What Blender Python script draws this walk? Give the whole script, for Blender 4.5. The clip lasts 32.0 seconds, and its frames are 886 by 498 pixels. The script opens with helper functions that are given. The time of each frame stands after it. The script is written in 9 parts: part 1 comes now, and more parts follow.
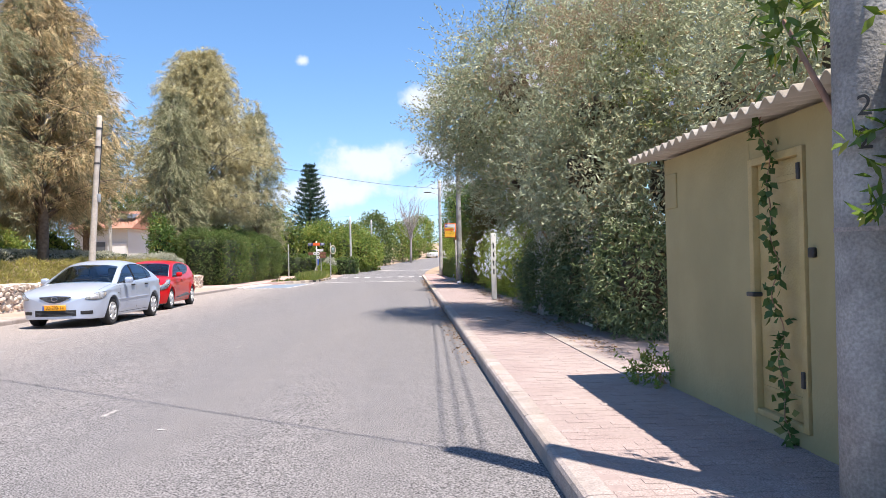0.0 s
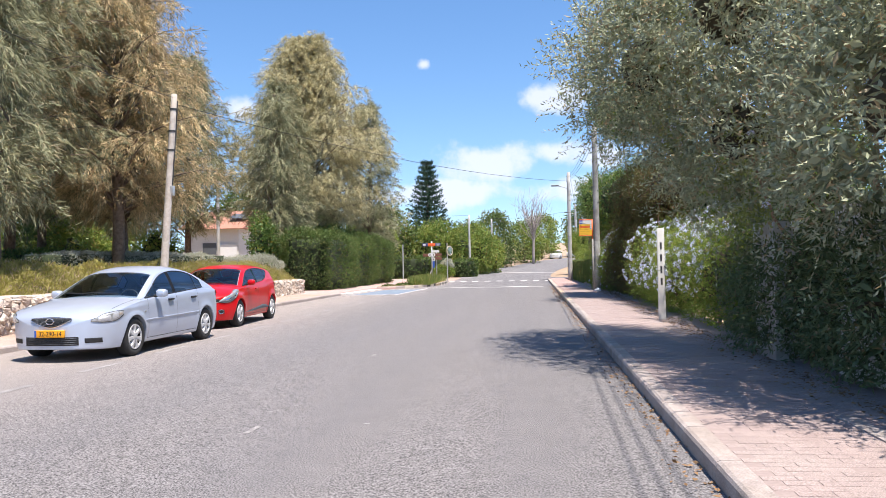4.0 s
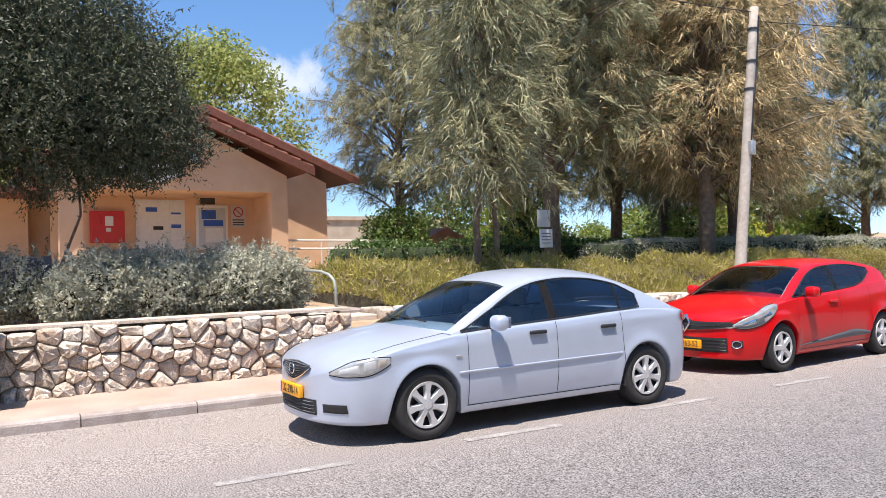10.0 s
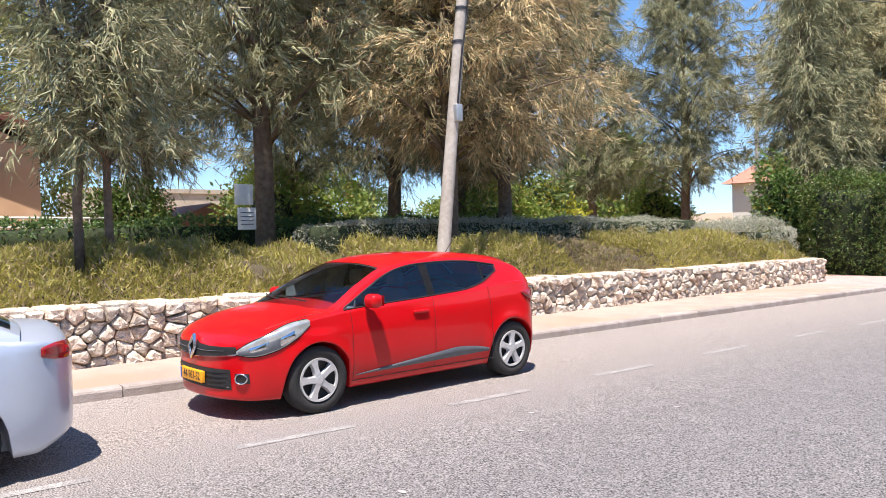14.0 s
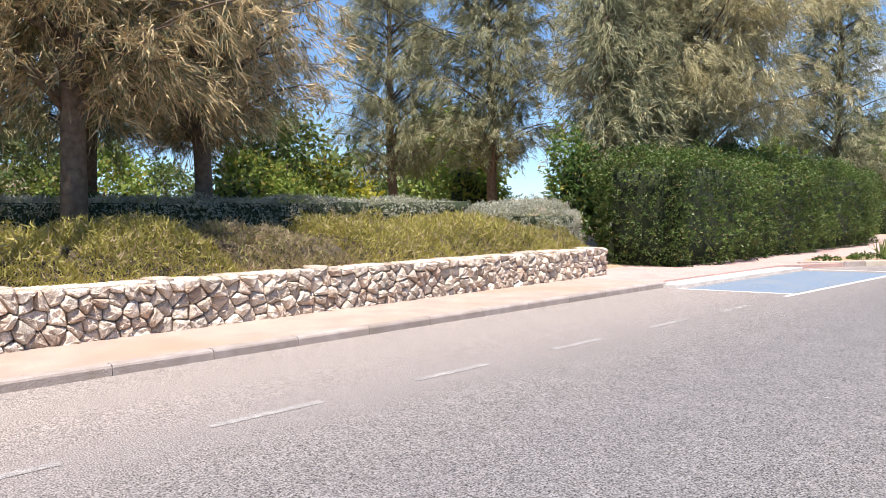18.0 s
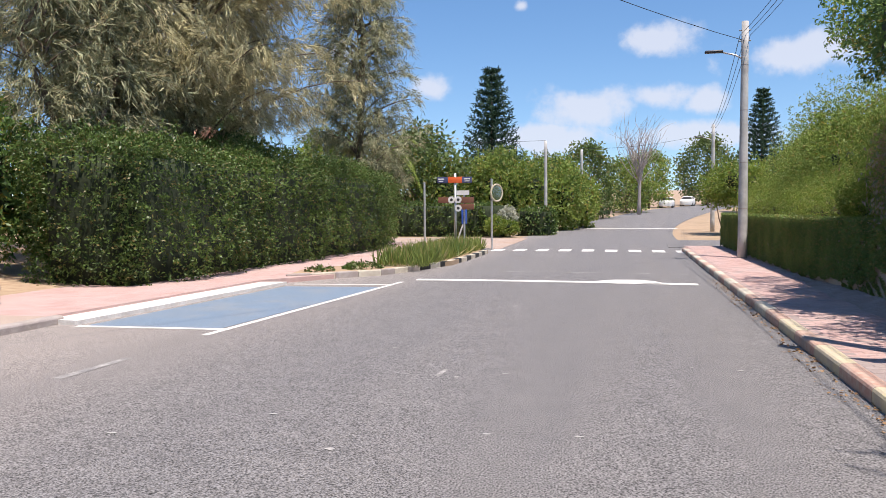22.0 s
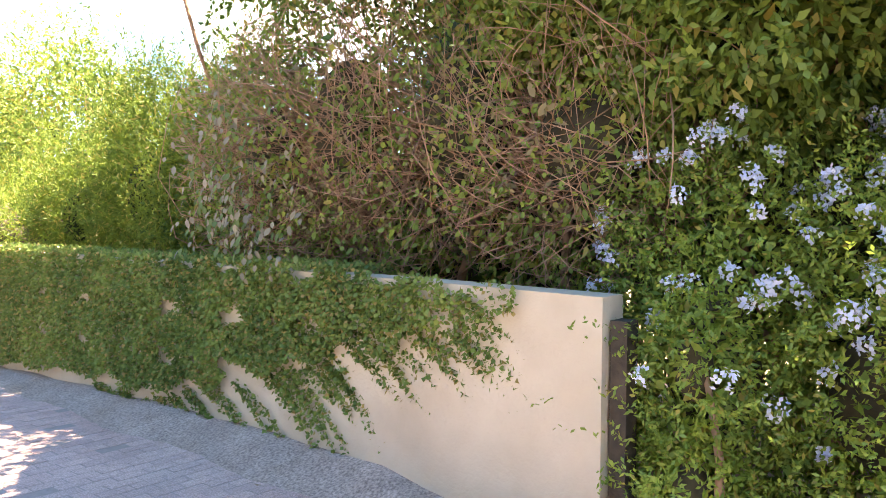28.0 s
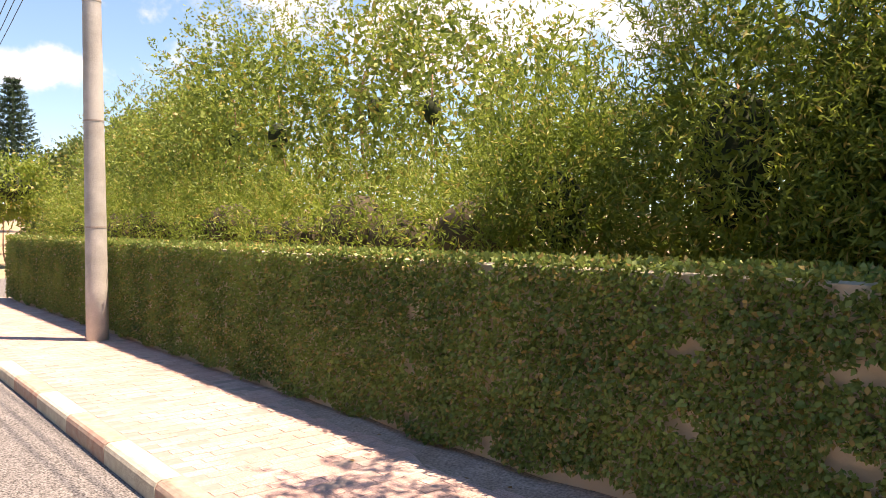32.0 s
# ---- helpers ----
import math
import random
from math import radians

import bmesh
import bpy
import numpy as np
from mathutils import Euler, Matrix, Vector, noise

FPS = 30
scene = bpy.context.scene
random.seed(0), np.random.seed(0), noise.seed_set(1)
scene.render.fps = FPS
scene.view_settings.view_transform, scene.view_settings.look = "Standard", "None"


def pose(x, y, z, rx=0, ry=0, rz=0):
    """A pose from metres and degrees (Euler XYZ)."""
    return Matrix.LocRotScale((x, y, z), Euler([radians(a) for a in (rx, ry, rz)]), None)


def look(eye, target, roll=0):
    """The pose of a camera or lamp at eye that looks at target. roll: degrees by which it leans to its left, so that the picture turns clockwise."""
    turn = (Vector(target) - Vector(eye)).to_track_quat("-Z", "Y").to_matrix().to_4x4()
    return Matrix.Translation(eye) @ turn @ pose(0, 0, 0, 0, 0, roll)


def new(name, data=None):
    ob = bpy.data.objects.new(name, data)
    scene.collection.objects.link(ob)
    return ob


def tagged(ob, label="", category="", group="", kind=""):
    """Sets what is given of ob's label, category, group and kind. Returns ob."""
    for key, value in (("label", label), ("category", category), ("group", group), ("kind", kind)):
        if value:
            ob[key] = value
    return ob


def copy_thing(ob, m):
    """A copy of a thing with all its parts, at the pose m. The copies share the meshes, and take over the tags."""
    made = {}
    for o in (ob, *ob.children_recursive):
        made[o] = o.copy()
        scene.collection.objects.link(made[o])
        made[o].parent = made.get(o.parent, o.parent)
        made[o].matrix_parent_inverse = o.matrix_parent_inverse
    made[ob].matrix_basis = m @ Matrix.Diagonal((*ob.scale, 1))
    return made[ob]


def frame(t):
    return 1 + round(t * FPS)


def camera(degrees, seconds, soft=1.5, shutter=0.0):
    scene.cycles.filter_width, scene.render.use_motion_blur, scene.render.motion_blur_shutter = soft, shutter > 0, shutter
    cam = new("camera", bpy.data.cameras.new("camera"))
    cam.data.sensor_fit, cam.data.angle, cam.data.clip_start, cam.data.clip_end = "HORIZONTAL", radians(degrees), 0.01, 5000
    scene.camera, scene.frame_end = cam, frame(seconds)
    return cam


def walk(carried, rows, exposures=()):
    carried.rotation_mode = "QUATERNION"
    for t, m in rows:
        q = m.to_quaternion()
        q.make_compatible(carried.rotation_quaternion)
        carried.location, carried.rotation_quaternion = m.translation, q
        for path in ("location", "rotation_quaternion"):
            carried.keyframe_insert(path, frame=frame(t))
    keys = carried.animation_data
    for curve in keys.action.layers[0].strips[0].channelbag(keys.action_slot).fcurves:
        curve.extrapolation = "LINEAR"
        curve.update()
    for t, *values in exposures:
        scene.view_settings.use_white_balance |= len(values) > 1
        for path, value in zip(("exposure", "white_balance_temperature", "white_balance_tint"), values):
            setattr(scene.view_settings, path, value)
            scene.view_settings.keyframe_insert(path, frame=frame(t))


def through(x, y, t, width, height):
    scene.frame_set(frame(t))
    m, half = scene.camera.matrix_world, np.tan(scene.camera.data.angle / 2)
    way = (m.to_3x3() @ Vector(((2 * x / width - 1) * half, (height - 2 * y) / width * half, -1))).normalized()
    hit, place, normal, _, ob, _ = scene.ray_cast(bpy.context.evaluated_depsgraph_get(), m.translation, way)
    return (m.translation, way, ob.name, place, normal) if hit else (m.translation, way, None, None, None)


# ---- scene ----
cam = camera(60.0, 32.0, soft=0.7)
PATH = [
    (0.0, (0.120, -2.781, 1.315), (0.223, -0.784, 1.342), -1.2),
    (0.5, (0.099, -2.104, 1.338), (0.077, -0.105, 1.372), -1.1),
    (1.0, (0.143, -1.449, 1.351), (0.055, 0.549, 1.384), -1.2),
    (1.5, (0.150, -0.799, 1.348), (0.036, 1.198, 1.381), -1.2),
    (2.0, (0.151, -0.153, 1.348), (0.017, 1.841, 1.380), -1.3),
    (2.5, (0.141, 0.528, 1.350), (0.003, 2.522, 1.385), -1.2),
    (4.5, (-0.218, 3.763, 1.439), (-0.523, 5.740, 1.473), -1.1),
    (5.0, (-0.255, 4.514, 1.444), (-0.715, 6.460, 1.477), -1.3),
    (5.5, (-0.246, 5.214, 1.449), (-0.862, 7.116, 1.485), -1.2),
    (6.0, (-0.227, 5.893, 1.454), (-1.026, 7.726, 1.495), -1.5),
    (6.5, (-0.194, 6.579, 1.457), (-1.146, 8.337, 1.500), -1.5),
    (7.0, (-0.222, 7.271, 1.468), (-1.325, 8.939, 1.512), -1.6),
    (7.5, (-0.307, 7.959, 1.488), (-1.549, 9.527, 1.536), -1.7),
    (8.0, (-0.419, 8.634, 1.509), (-1.797, 10.084, 1.559), -1.7),
    (8.5, (-0.538, 9.335, 1.521), (-2.051, 10.641, 1.574), -1.6),
    (9.0, (-0.598, 10.041, 1.529), (-2.207, 11.226, 1.583), -1.5),
    (9.5, (-0.654, 10.737, 1.547), (-2.309, 11.859, 1.597), -1.6),
    (10.0, (-0.668, 11.389, 1.554), (-2.360, 12.455, 1.589), -1.6),
    (10.5, (-0.643, 12.049, 1.559), (-2.378, 13.044, 1.548), -1.5),
    (11.0, (-0.553, 12.751, 1.570), (-2.302, 13.722, 1.550), -1.3),
    (11.5, (-0.493, 13.434, 1.599), (-2.241, 14.406, 1.579), -1.4),
    (12.0, (-0.439, 14.142, 1.615), (-2.150, 15.178, 1.589), -1.3),
    (12.5, (-0.445, 14.805, 1.632), (-2.087, 15.945, 1.601), -1.3),
    (13.0, (-0.464, 15.504, 1.642), (-2.065, 16.701, 1.606), -1.2),
    (13.5, (-0.478, 16.181, 1.650), (-2.058, 17.407, 1.610), -1.2),
    (14.0, (-0.465, 16.888, 1.660), (-2.027, 18.137, 1.622), -1.3),
    (14.5, (-0.489, 17.583, 1.660), (-2.037, 18.848, 1.619), -1.3),
    (16.5, (-0.755, 20.658, 1.596), (-2.287, 21.941, 1.538), -0.9),
    (17.0, (-0.822, 21.431, 1.596), (-2.330, 22.742, 1.517), -1.0),
    (17.5, (-0.867, 22.130, 1.592), (-2.307, 23.515, 1.508), -1.1),
    (18.0, (-0.896, 22.831, 1.597), (-2.269, 24.282, 1.508), -1.1),
    (18.5, (-0.904, 23.550, 1.610), (-2.196, 25.073, 1.517), -1.1),
    (19.0, (-0.906, 24.234, 1.632), (-2.106, 25.832, 1.539), -1.1),
    (19.5, (-0.882, 24.894, 1.631), (-1.883, 26.622, 1.533), -0.9),
    (20.0, (-0.886, 25.551, 1.617), (-1.771, 27.343, 1.516), -0.9),
    (20.5, (-0.862, 26.206, 1.608), (-1.678, 28.030, 1.506), -0.7),
    (21.0, (-0.833, 26.882, 1.613), (-1.617, 28.719, 1.512), -0.8),
    (21.5, (-0.772, 27.539, 1.603), (-1.510, 29.395, 1.502), -0.8),
    (22.0, (-0.693, 28.176, 1.596), (-1.143, 30.121, 1.494), -0.4),
    (22.5, (-0.616, 28.737, 1.588), (-0.562, 30.734, 1.492), -0.1),
    (23.0, (-0.535, 29.389, 1.586), (-0.028, 31.322, 1.495), 0.0),
    (23.5, (-0.524, 30.070, 1.595), (0.326, 31.878, 1.507), 0.1),
    (24.0, (-0.473, 30.749, 1.593), (0.608, 32.429, 1.508), 0.2),
    (24.5, (-0.426, 31.424, 1.597), (0.836, 32.973, 1.518), 0.5),
    (26.5, (-0.247, 34.296, 1.686), (1.343, 35.507, 1.619), 0.4),
    (27.0, (-0.261, 34.914, 1.682), (1.324, 36.133, 1.613), 0.5),
    (27.5, (-0.206, 35.586, 1.674), (1.369, 36.818, 1.608), 0.6),
    (28.0, (-0.143, 36.269, 1.669), (1.410, 37.526, 1.598), 0.4),
    (28.5, (-0.096, 36.971, 1.668), (1.446, 38.241, 1.599), 0.4),
    (29.0, (-0.109, 37.606, 1.663), (1.403, 38.914, 1.597), 0.2),
    (29.5, (-0.110, 38.290, 1.652), (1.363, 39.641, 1.585), 0.0),
    (30.0, (-0.110, 38.957, 1.640), (1.275, 40.398, 1.580), 0.1),
    (30.5, (-0.107, 39.605, 1.630), (1.250, 41.073, 1.563), 0.1),
    (31.0, (-0.110, 40.300, 1.618), (1.211, 41.800, 1.554), 0.2),
    (31.5, (-0.087, 40.941, 1.596), (1.208, 42.464, 1.527), -0.1),
    (32.0, (-0.085, 41.626, 1.589), (1.196, 43.161, 1.525), -0.2),
]
walk(cam, [(t, look(eye, target, roll)) for t, eye, target, roll in PATH],
     exposures=[(0.0, 1.02, 6720, 15), (2.0, 0.95, 6680, 15), (6.0, 0.93, 6680, 15), (10.0, 0.9, 6720, 15), (12.0, 0.98, 6720, 15), (17.5, 0.95, 6720, 15), (20.0, 0.68, 6720, 15), (22.0, 0.58, 6720, 15), (23.0, 0.55, 6700, 13), (24.0, 1.1, 6800, 13), (24.5, 1.4, 7000, 13), (26.5, 2.3, 8000, 11), (27.0, 2.5, 8300, 10), (28.0, 3.05, 8900, 13), (29.0, 3.12, 8700, 15), (30.0, 2.6, 8200, 18),
                (31.0, 1.72, 8900, 23), (32.0, 1.42, 9300, 23)])

# ---------- world and sun ----------
SUN_TO = Vector((0.64, -0.73, 2.61)).normalized()


CLOUDS = [(-0.042, 0.99, 0.128, 0.075, 0.034), (0.05, 0.977, 0.207, 0.055, 0.026), (-0.12, 0.96, 0.251, 0.012, 0.009), (0.05, 0.989, 0.138, 0.045, 0.02), (0.107, 0.986, 0.129, 0.04, 0.018),
          (0.214, 0.96, 0.179, 0.10, 0.026), (-0.238, 0.959, 0.156, 0.04, 0.02), (-0.09, 0.992, 0.09, 0.12, 0.022), (0.094, 0.99, 0.09, 0.12, 0.02), (-0.34, 0.9, 0.19, 0.03, 0.02),
          (0.6, 0.7, 0.24, 0.34, 0.11), (-0.8, 0.3, 0.2, 0.12, 0.04), (-0.5, -0.8, 0.22, 0.14, 0.04), (0.8, -0.4, 0.3, 0.16, 0.05)]


def make_world():
    w = bpy.data.worlds.new("sky")
    scene.world = w
    w.use_nodes = True
    nt = w.node_tree
    nt.nodes.clear()
    N, K = nt.nodes.new, nt.links.new
    out, bg = N("ShaderNodeOutputWorld"), N("ShaderNodeBackground")
    sky = N("ShaderNodeTexSky")
    sky.sky_type = "NISHITA"
    sky.sun_disc = False
    sky.sun_elevation = math.asin(SUN_TO.z)
    sky.sun_rotation = math.atan2(SUN_TO.x, SUN_TO.y)
    sky.air_density, sky.dust_density, sky.ozone_density = 1.0, 0.15, 3.2
    geo = N("ShaderNodeTexCoord")
    # clear dry air: the blue goes on nearly down to the horizon
    lift = N("ShaderNodeVectorMath")
    lift.operation = "MULTIPLY_ADD"
    lift.inputs[1].default_value, lift.inputs[2].default_value = (1, 1, 0.93), (0, 0, 0.06)
    K(geo.outputs["Generated"], lift.inputs[0])
    clear = N("ShaderNodeVectorMath")
    clear.operation = "NORMALIZE"
    K(lift.outputs[0], clear.inputs[0])
    K(clear.outputs[0], sky.inputs["Vector"])
    # small fair-weather clouds low over the street
    puff = N("ShaderNodeTexNoise")
    puff.inputs["Scale"].default_value = 16.0
    puff.inputs["Detail"].default_value = 7.0
    puff.inputs["Roughness"].default_value = 0.58
    K(geo.outputs["Generated"], puff.inputs["Vector"])
    nearest = None
    for cx, cy, cz, wide, tall in CLOUDS:
        to = N("ShaderNodeVectorMath")
        to.operation = "SUBTRACT"
        to.inputs[1].default_value = Vector((cx, cy, cz)).normalized()
        K(geo.outputs["Generated"], to.inputs[0])
        sq = N("ShaderNodeVectorMath")
        sq.operation = "MULTIPLY"
        sq.inputs[1].default_value = (1 / wide, 1 / wide, 1 / tall)
        K(to.outputs[0], sq.inputs[0])
        ln = N("ShaderNodeVectorMath")
        ln.operation = "LENGTH"
        K(sq.outputs[0], ln.inputs[0])
        if nearest is None:
            nearest = ln.outputs["Value"]
        else:
            mn = N("ShaderNodeMath")
            mn.operation = "MINIMUM"
            K(nearest, mn.inputs[0])
            K(ln.outputs["Value"], mn.inputs[1])
            nearest = mn.outputs[0]
    body = N("ShaderNodeMath")
    body.operation = "MULTIPLY_ADD"
    body.inputs[1].default_value = 2.6
    K(puff.outputs["Fac"], body.inputs[0])
    neg = N("ShaderNodeMath")
    neg.operation = "MULTIPLY"
    neg.inputs[1].default_value = -1.0
    K(nearest, neg.inputs[0])
    K(neg.outputs[0], body.inputs[2])
    ramp = N("ShaderNodeMapRange")
    ramp.interpolation_type = "SMOOTHSTEP"
    ramp.inputs[1].default_value, ramp.inputs[2].default_value = 0.3, 1.0
    K(body.outputs[0], ramp.inputs[0])
    mix = N("ShaderNodeMixRGB")
    mix.inputs["Color2"].default_value = (4.5, 4.95, 5.7, 1)
    mul = N("ShaderNodeMath")
    mul.operation = "MULTIPLY"
    mul.inputs[1].default_value = 0.82
    K(ramp.outputs[0], mul.inputs[0])
    K(mul.outputs[0], mix.inputs["Fac"])
    blue = N("ShaderNodeHueSaturation")
    blue.inputs["Saturation"].default_value = 1.18
    K(sky.outputs["Color"], blue.inputs["Color"])
    K(blue.outputs["Color"], mix.inputs["Color1"])
    K(mix.outputs["Color"], bg.inputs["Color"])
    bg.inputs["Strength"].default_value = 0.112
    K(bg.outputs["Background"], out.inputs["Surface"])


make_world()
sun = bpy.data.lights.new("sun", "SUN")
sun.energy, sun.angle, sun.color = 4.7, radians(0.53), (1.0, 0.95, 0.87)
sun_ob = new("sun", sun)
sun_ob.matrix_world = look(SUN_TO * 60, (0, 0, 0))


# ---------- materials ----------
def material(name, col, col2=None, scale=8.0, rough=0.8, metal=0.0, bump=0.0, bscale=60.0, spec=0.5, coat=0.0, col3=None, scale3=0.7, amount3=0.6,
             vary=0.0, space="Object", speck=0.0, speck_scale=150.0, streak=None, dust=None):
    """A surface with two scales of variation; col3 comes in as large stains; vary: change of value from piece to piece."""
    m = bpy.data.materials.new(name)
    m.use_nodes = True
    nt = m.node_tree
    N, K = nt.nodes.new, nt.links.new
    b = nt.nodes["Principled BSDF"]
    b.inputs["Roughness"].default_value, b.inputs["Metallic"].default_value = rough, metal
    b.inputs["Specular IOR Level"].default_value = spec
    b.inputs["Coat Weight"].default_value = coat
    b.inputs["Coat Roughness"].default_value = 0.04
    col2 = col2 or col
    tc = N("ShaderNodeTexCoord")
    n1 = N("ShaderNodeTexNoise")
    n1.inputs["Scale"].default_value, n1.inputs["Detail"].default_value = scale, 6
    K(tc.outputs[space], n1.inputs["Vector"])
    r1 = N("ShaderNodeMapRange")
    r1.inputs[1].default_value, r1.inputs[2].default_value = 0.3, 0.7
    K(n1.outputs["Fac"], r1.inputs[0])
    mix = N("ShaderNodeMixRGB")
    mix.inputs[1].default_value, mix.inputs[2].default_value = (*col, 1), (*col2, 1)
    K(r1.outputs[0], mix.inputs[0])
    last = mix.outputs[0]
    if col3:
        n3 = N("ShaderNodeTexNoise")
        n3.inputs["Scale"].default_value, n3.inputs["Detail"].default_value = scale3, 4
        if streak:
            mp = N("ShaderNodeMapping")
            mp.inputs["Scale"].default_value = streak
            K(tc.outputs[space], mp.inputs["Vector"])
            K(mp.outputs["Vector"], n3.inputs["Vector"])
        else:
            K(tc.outputs[space], n3.inputs["Vector"])
        r3 = N("ShaderNodeMapRange")
        r3.inputs[1].default_value, r3.inputs[2].default_value = 0.45, 0.68
        r3.inputs[4].default_value = amount3
        K(n3.outputs["Fac"], r3.inputs[0])
        m3 = N("ShaderNodeMixRGB")
        m3.inputs[2].default_value = (*col3, 1)
        K(r3.outputs[0], m3.inputs[0])
        K(last, m3.inputs[1])
        last = m3.outputs[0]
    if dust:
        sep = N("ShaderNodeSeparateXYZ")
        K(tc.outputs[space], sep.inputs[0])
        wob = N("ShaderNodeMath")
        wob.operation = "MULTIPLY_ADD"
        wob.inputs[1].default_value = 3.0
        K(n3.outputs["Fac"], wob.inputs[0])
        K(sep.outputs[0], wob.inputs[2])
        dr = N("ShaderNodeMapRange")
        dr.interpolation_type = "SMOOTHSTEP"
        dr.inputs[1].default_value, dr.inputs[2].default_value = dust[0] + 1.5, dust[1] + 1.5
        dr.inputs[4].default_value = 0.75
        K(wob.outputs[0], dr.inputs[0])
        dm = N("ShaderNodeMixRGB")
        dm.inputs[2].default_value = (*dust[2], 1)
        K(dr.outputs[0], dm.inputs[0])
        K(last, dm.inputs[1])
        last = dm.outputs[0]
    if vary:
        info = N("ShaderNodeObjectInfo")
        geo = N("ShaderNodeNewGeometry")
        add = N("ShaderNodeMath")
        add.operation = "ADD"
        K(info.outputs["Random"], add.inputs[0])
        K(geo.outputs["Random Per Island"], add.inputs[1])
        fr = N("ShaderNodeMath")
        fr.operation = "FRACT"
        K(add.outputs[0], fr.inputs[0])
        rv = N("ShaderNodeMapRange")
        rv.inputs[3].default_value, rv.inputs[4].default_value = 1 - vary, 1 + vary
        K(fr.outputs[0], rv.inputs[0])
        hs = N("ShaderNodeHueSaturation")
        K(rv.outputs[0], hs.inputs["Value"])
        K(last, hs.inputs["Color"])
        last = hs.outputs["Color"]
    if speck:
        sp = N("ShaderNodeTexNoise")
        sp.inputs["Scale"].default_value, sp.inputs["Detail"].default_value = speck_scale, 1.5
        K(tc.outputs[space], sp.inputs["Vector"])
        sr = N("ShaderNodeMapRange")
        sr.inputs[1].default_value, sr.inputs[2].default_value = 0.3, 0.7
        sr.inputs[3].default_value, sr.inputs[4].default_value = 1 - speck, 1 + speck
        K(sp.outputs["Fac"], sr.inputs[0])
        sh = N("ShaderNodeHueSaturation")
        K(sr.outputs[0], sh.inputs["Value"])
        K(last, sh.inputs["Color"])
        last = sh.outputs["Color"]
    K(last, b.inputs["Base Color"])
    if bump:
        nb = N("ShaderNodeTexNoise")
        nb.inputs["Scale"].default_value, nb.inputs["Detail"].default_value = bscale, 4
        K(tc.outputs[space], nb.inputs["Vector"])
        bp = N("ShaderNodeBump")
        bp.inputs["Strength"].default_value, bp.inputs["Distance"].default_value = bump, 0.02
        K(nb.outputs["Fac"], bp.inputs["Height"])
        K(bp.outputs["Normal"], b.inputs["Normal"])
    return m


def leaf_material(name, dark, light, dry=None, dry_share=0.0, through=0.35, rough=0.5, patch=0.5):
    """Foliage: colour runs from leaf to leaf and, more slowly, through the crown; a share of leaves is dry."""
    m = bpy.data.materials.new(name)
    m.use_nodes = True
    nt = m.node_tree
    N, K = nt.nodes.new, nt.links.new
    nt.nodes.remove(nt.nodes["Principled BSDF"])
    geo = N("ShaderNodeNewGeometry")
    tc = N("ShaderNodeTexCoord")
    ns = N("ShaderNodeTexNoise")
    ns.inputs["Scale"].default_value, ns.inputs["Detail"].default_value = patch, 3
    K(tc.outputs["Object"], ns.inputs["Vector"])
    avg = N("ShaderNodeMath")
    avg.operation = "MULTIPLY_ADD"
    avg.inputs[1].default_value = 0.5
    K(geo.outputs["Random Per Island"], avg.inputs[0])
    off = N("ShaderNodeMapRange")
    off.inputs[1].default_value, off.inputs[2].default_value, off.inputs[4].default_value = 0.35, 0.65, 0.5
    K(ns.outputs["Fac"], off.inputs[0])
    K(off.outputs[0], avg.inputs[2])
    mix = N("ShaderNodeMixRGB")
    mix.inputs[1].default_value, mix.inputs[2].default_value = (*dark, 1), (*light, 1)
    K(avg.outputs[0], mix.inputs[0])
    last = mix.outputs[0]
    if dry:
        lt = N("ShaderNodeMath")
        lt.operation = "LESS_THAN"
        lt.inputs[1].default_value = dry_share
        sc = N("ShaderNodeMath")
        sc.operation = "MULTIPLY"
        sc.inputs[1].default_value = 7.31
        fr = N("ShaderNodeMath")
        fr.operation = "FRACT"
        K(geo.outputs["Random Per Island"], sc.inputs[0])
        K(sc.outputs[0], fr.inputs[0])
        K(fr.outputs[0], lt.inputs[0])
        m2 = N("ShaderNodeMixRGB")
        m2.inputs[2].default_value = (*dry, 1)
        K(lt.outputs[0], m2.inputs[0])
        K(last, m2.inputs[1])
        last = m2.outputs[0]
    d, tr, gl = N("ShaderNodeBsdfDiffuse"), N("ShaderNodeBsdfTranslucent"), N("ShaderNodeBsdfGlossy")
    gl.inputs["Roughness"].default_value = rough
    K(last, d.inputs["Color"])
    K(last, tr.inputs["Color"])
    s1, s2 = N("ShaderNodeMixShader"), N("ShaderNodeMixShader")
    s1.inputs[0].default_value = through
    K(d.outputs[0], s1.inputs[1])
    K(tr.outputs[0], s1.inputs[2])
    s2.inputs[0].default_value = 0.03
    K(s1.outputs[0], s2.inputs[1])
    K(gl.outputs[0], s2.inputs[2])
    K(s2.outputs[0], nt.nodes["Material Output"].inputs["Surface"])
    return m


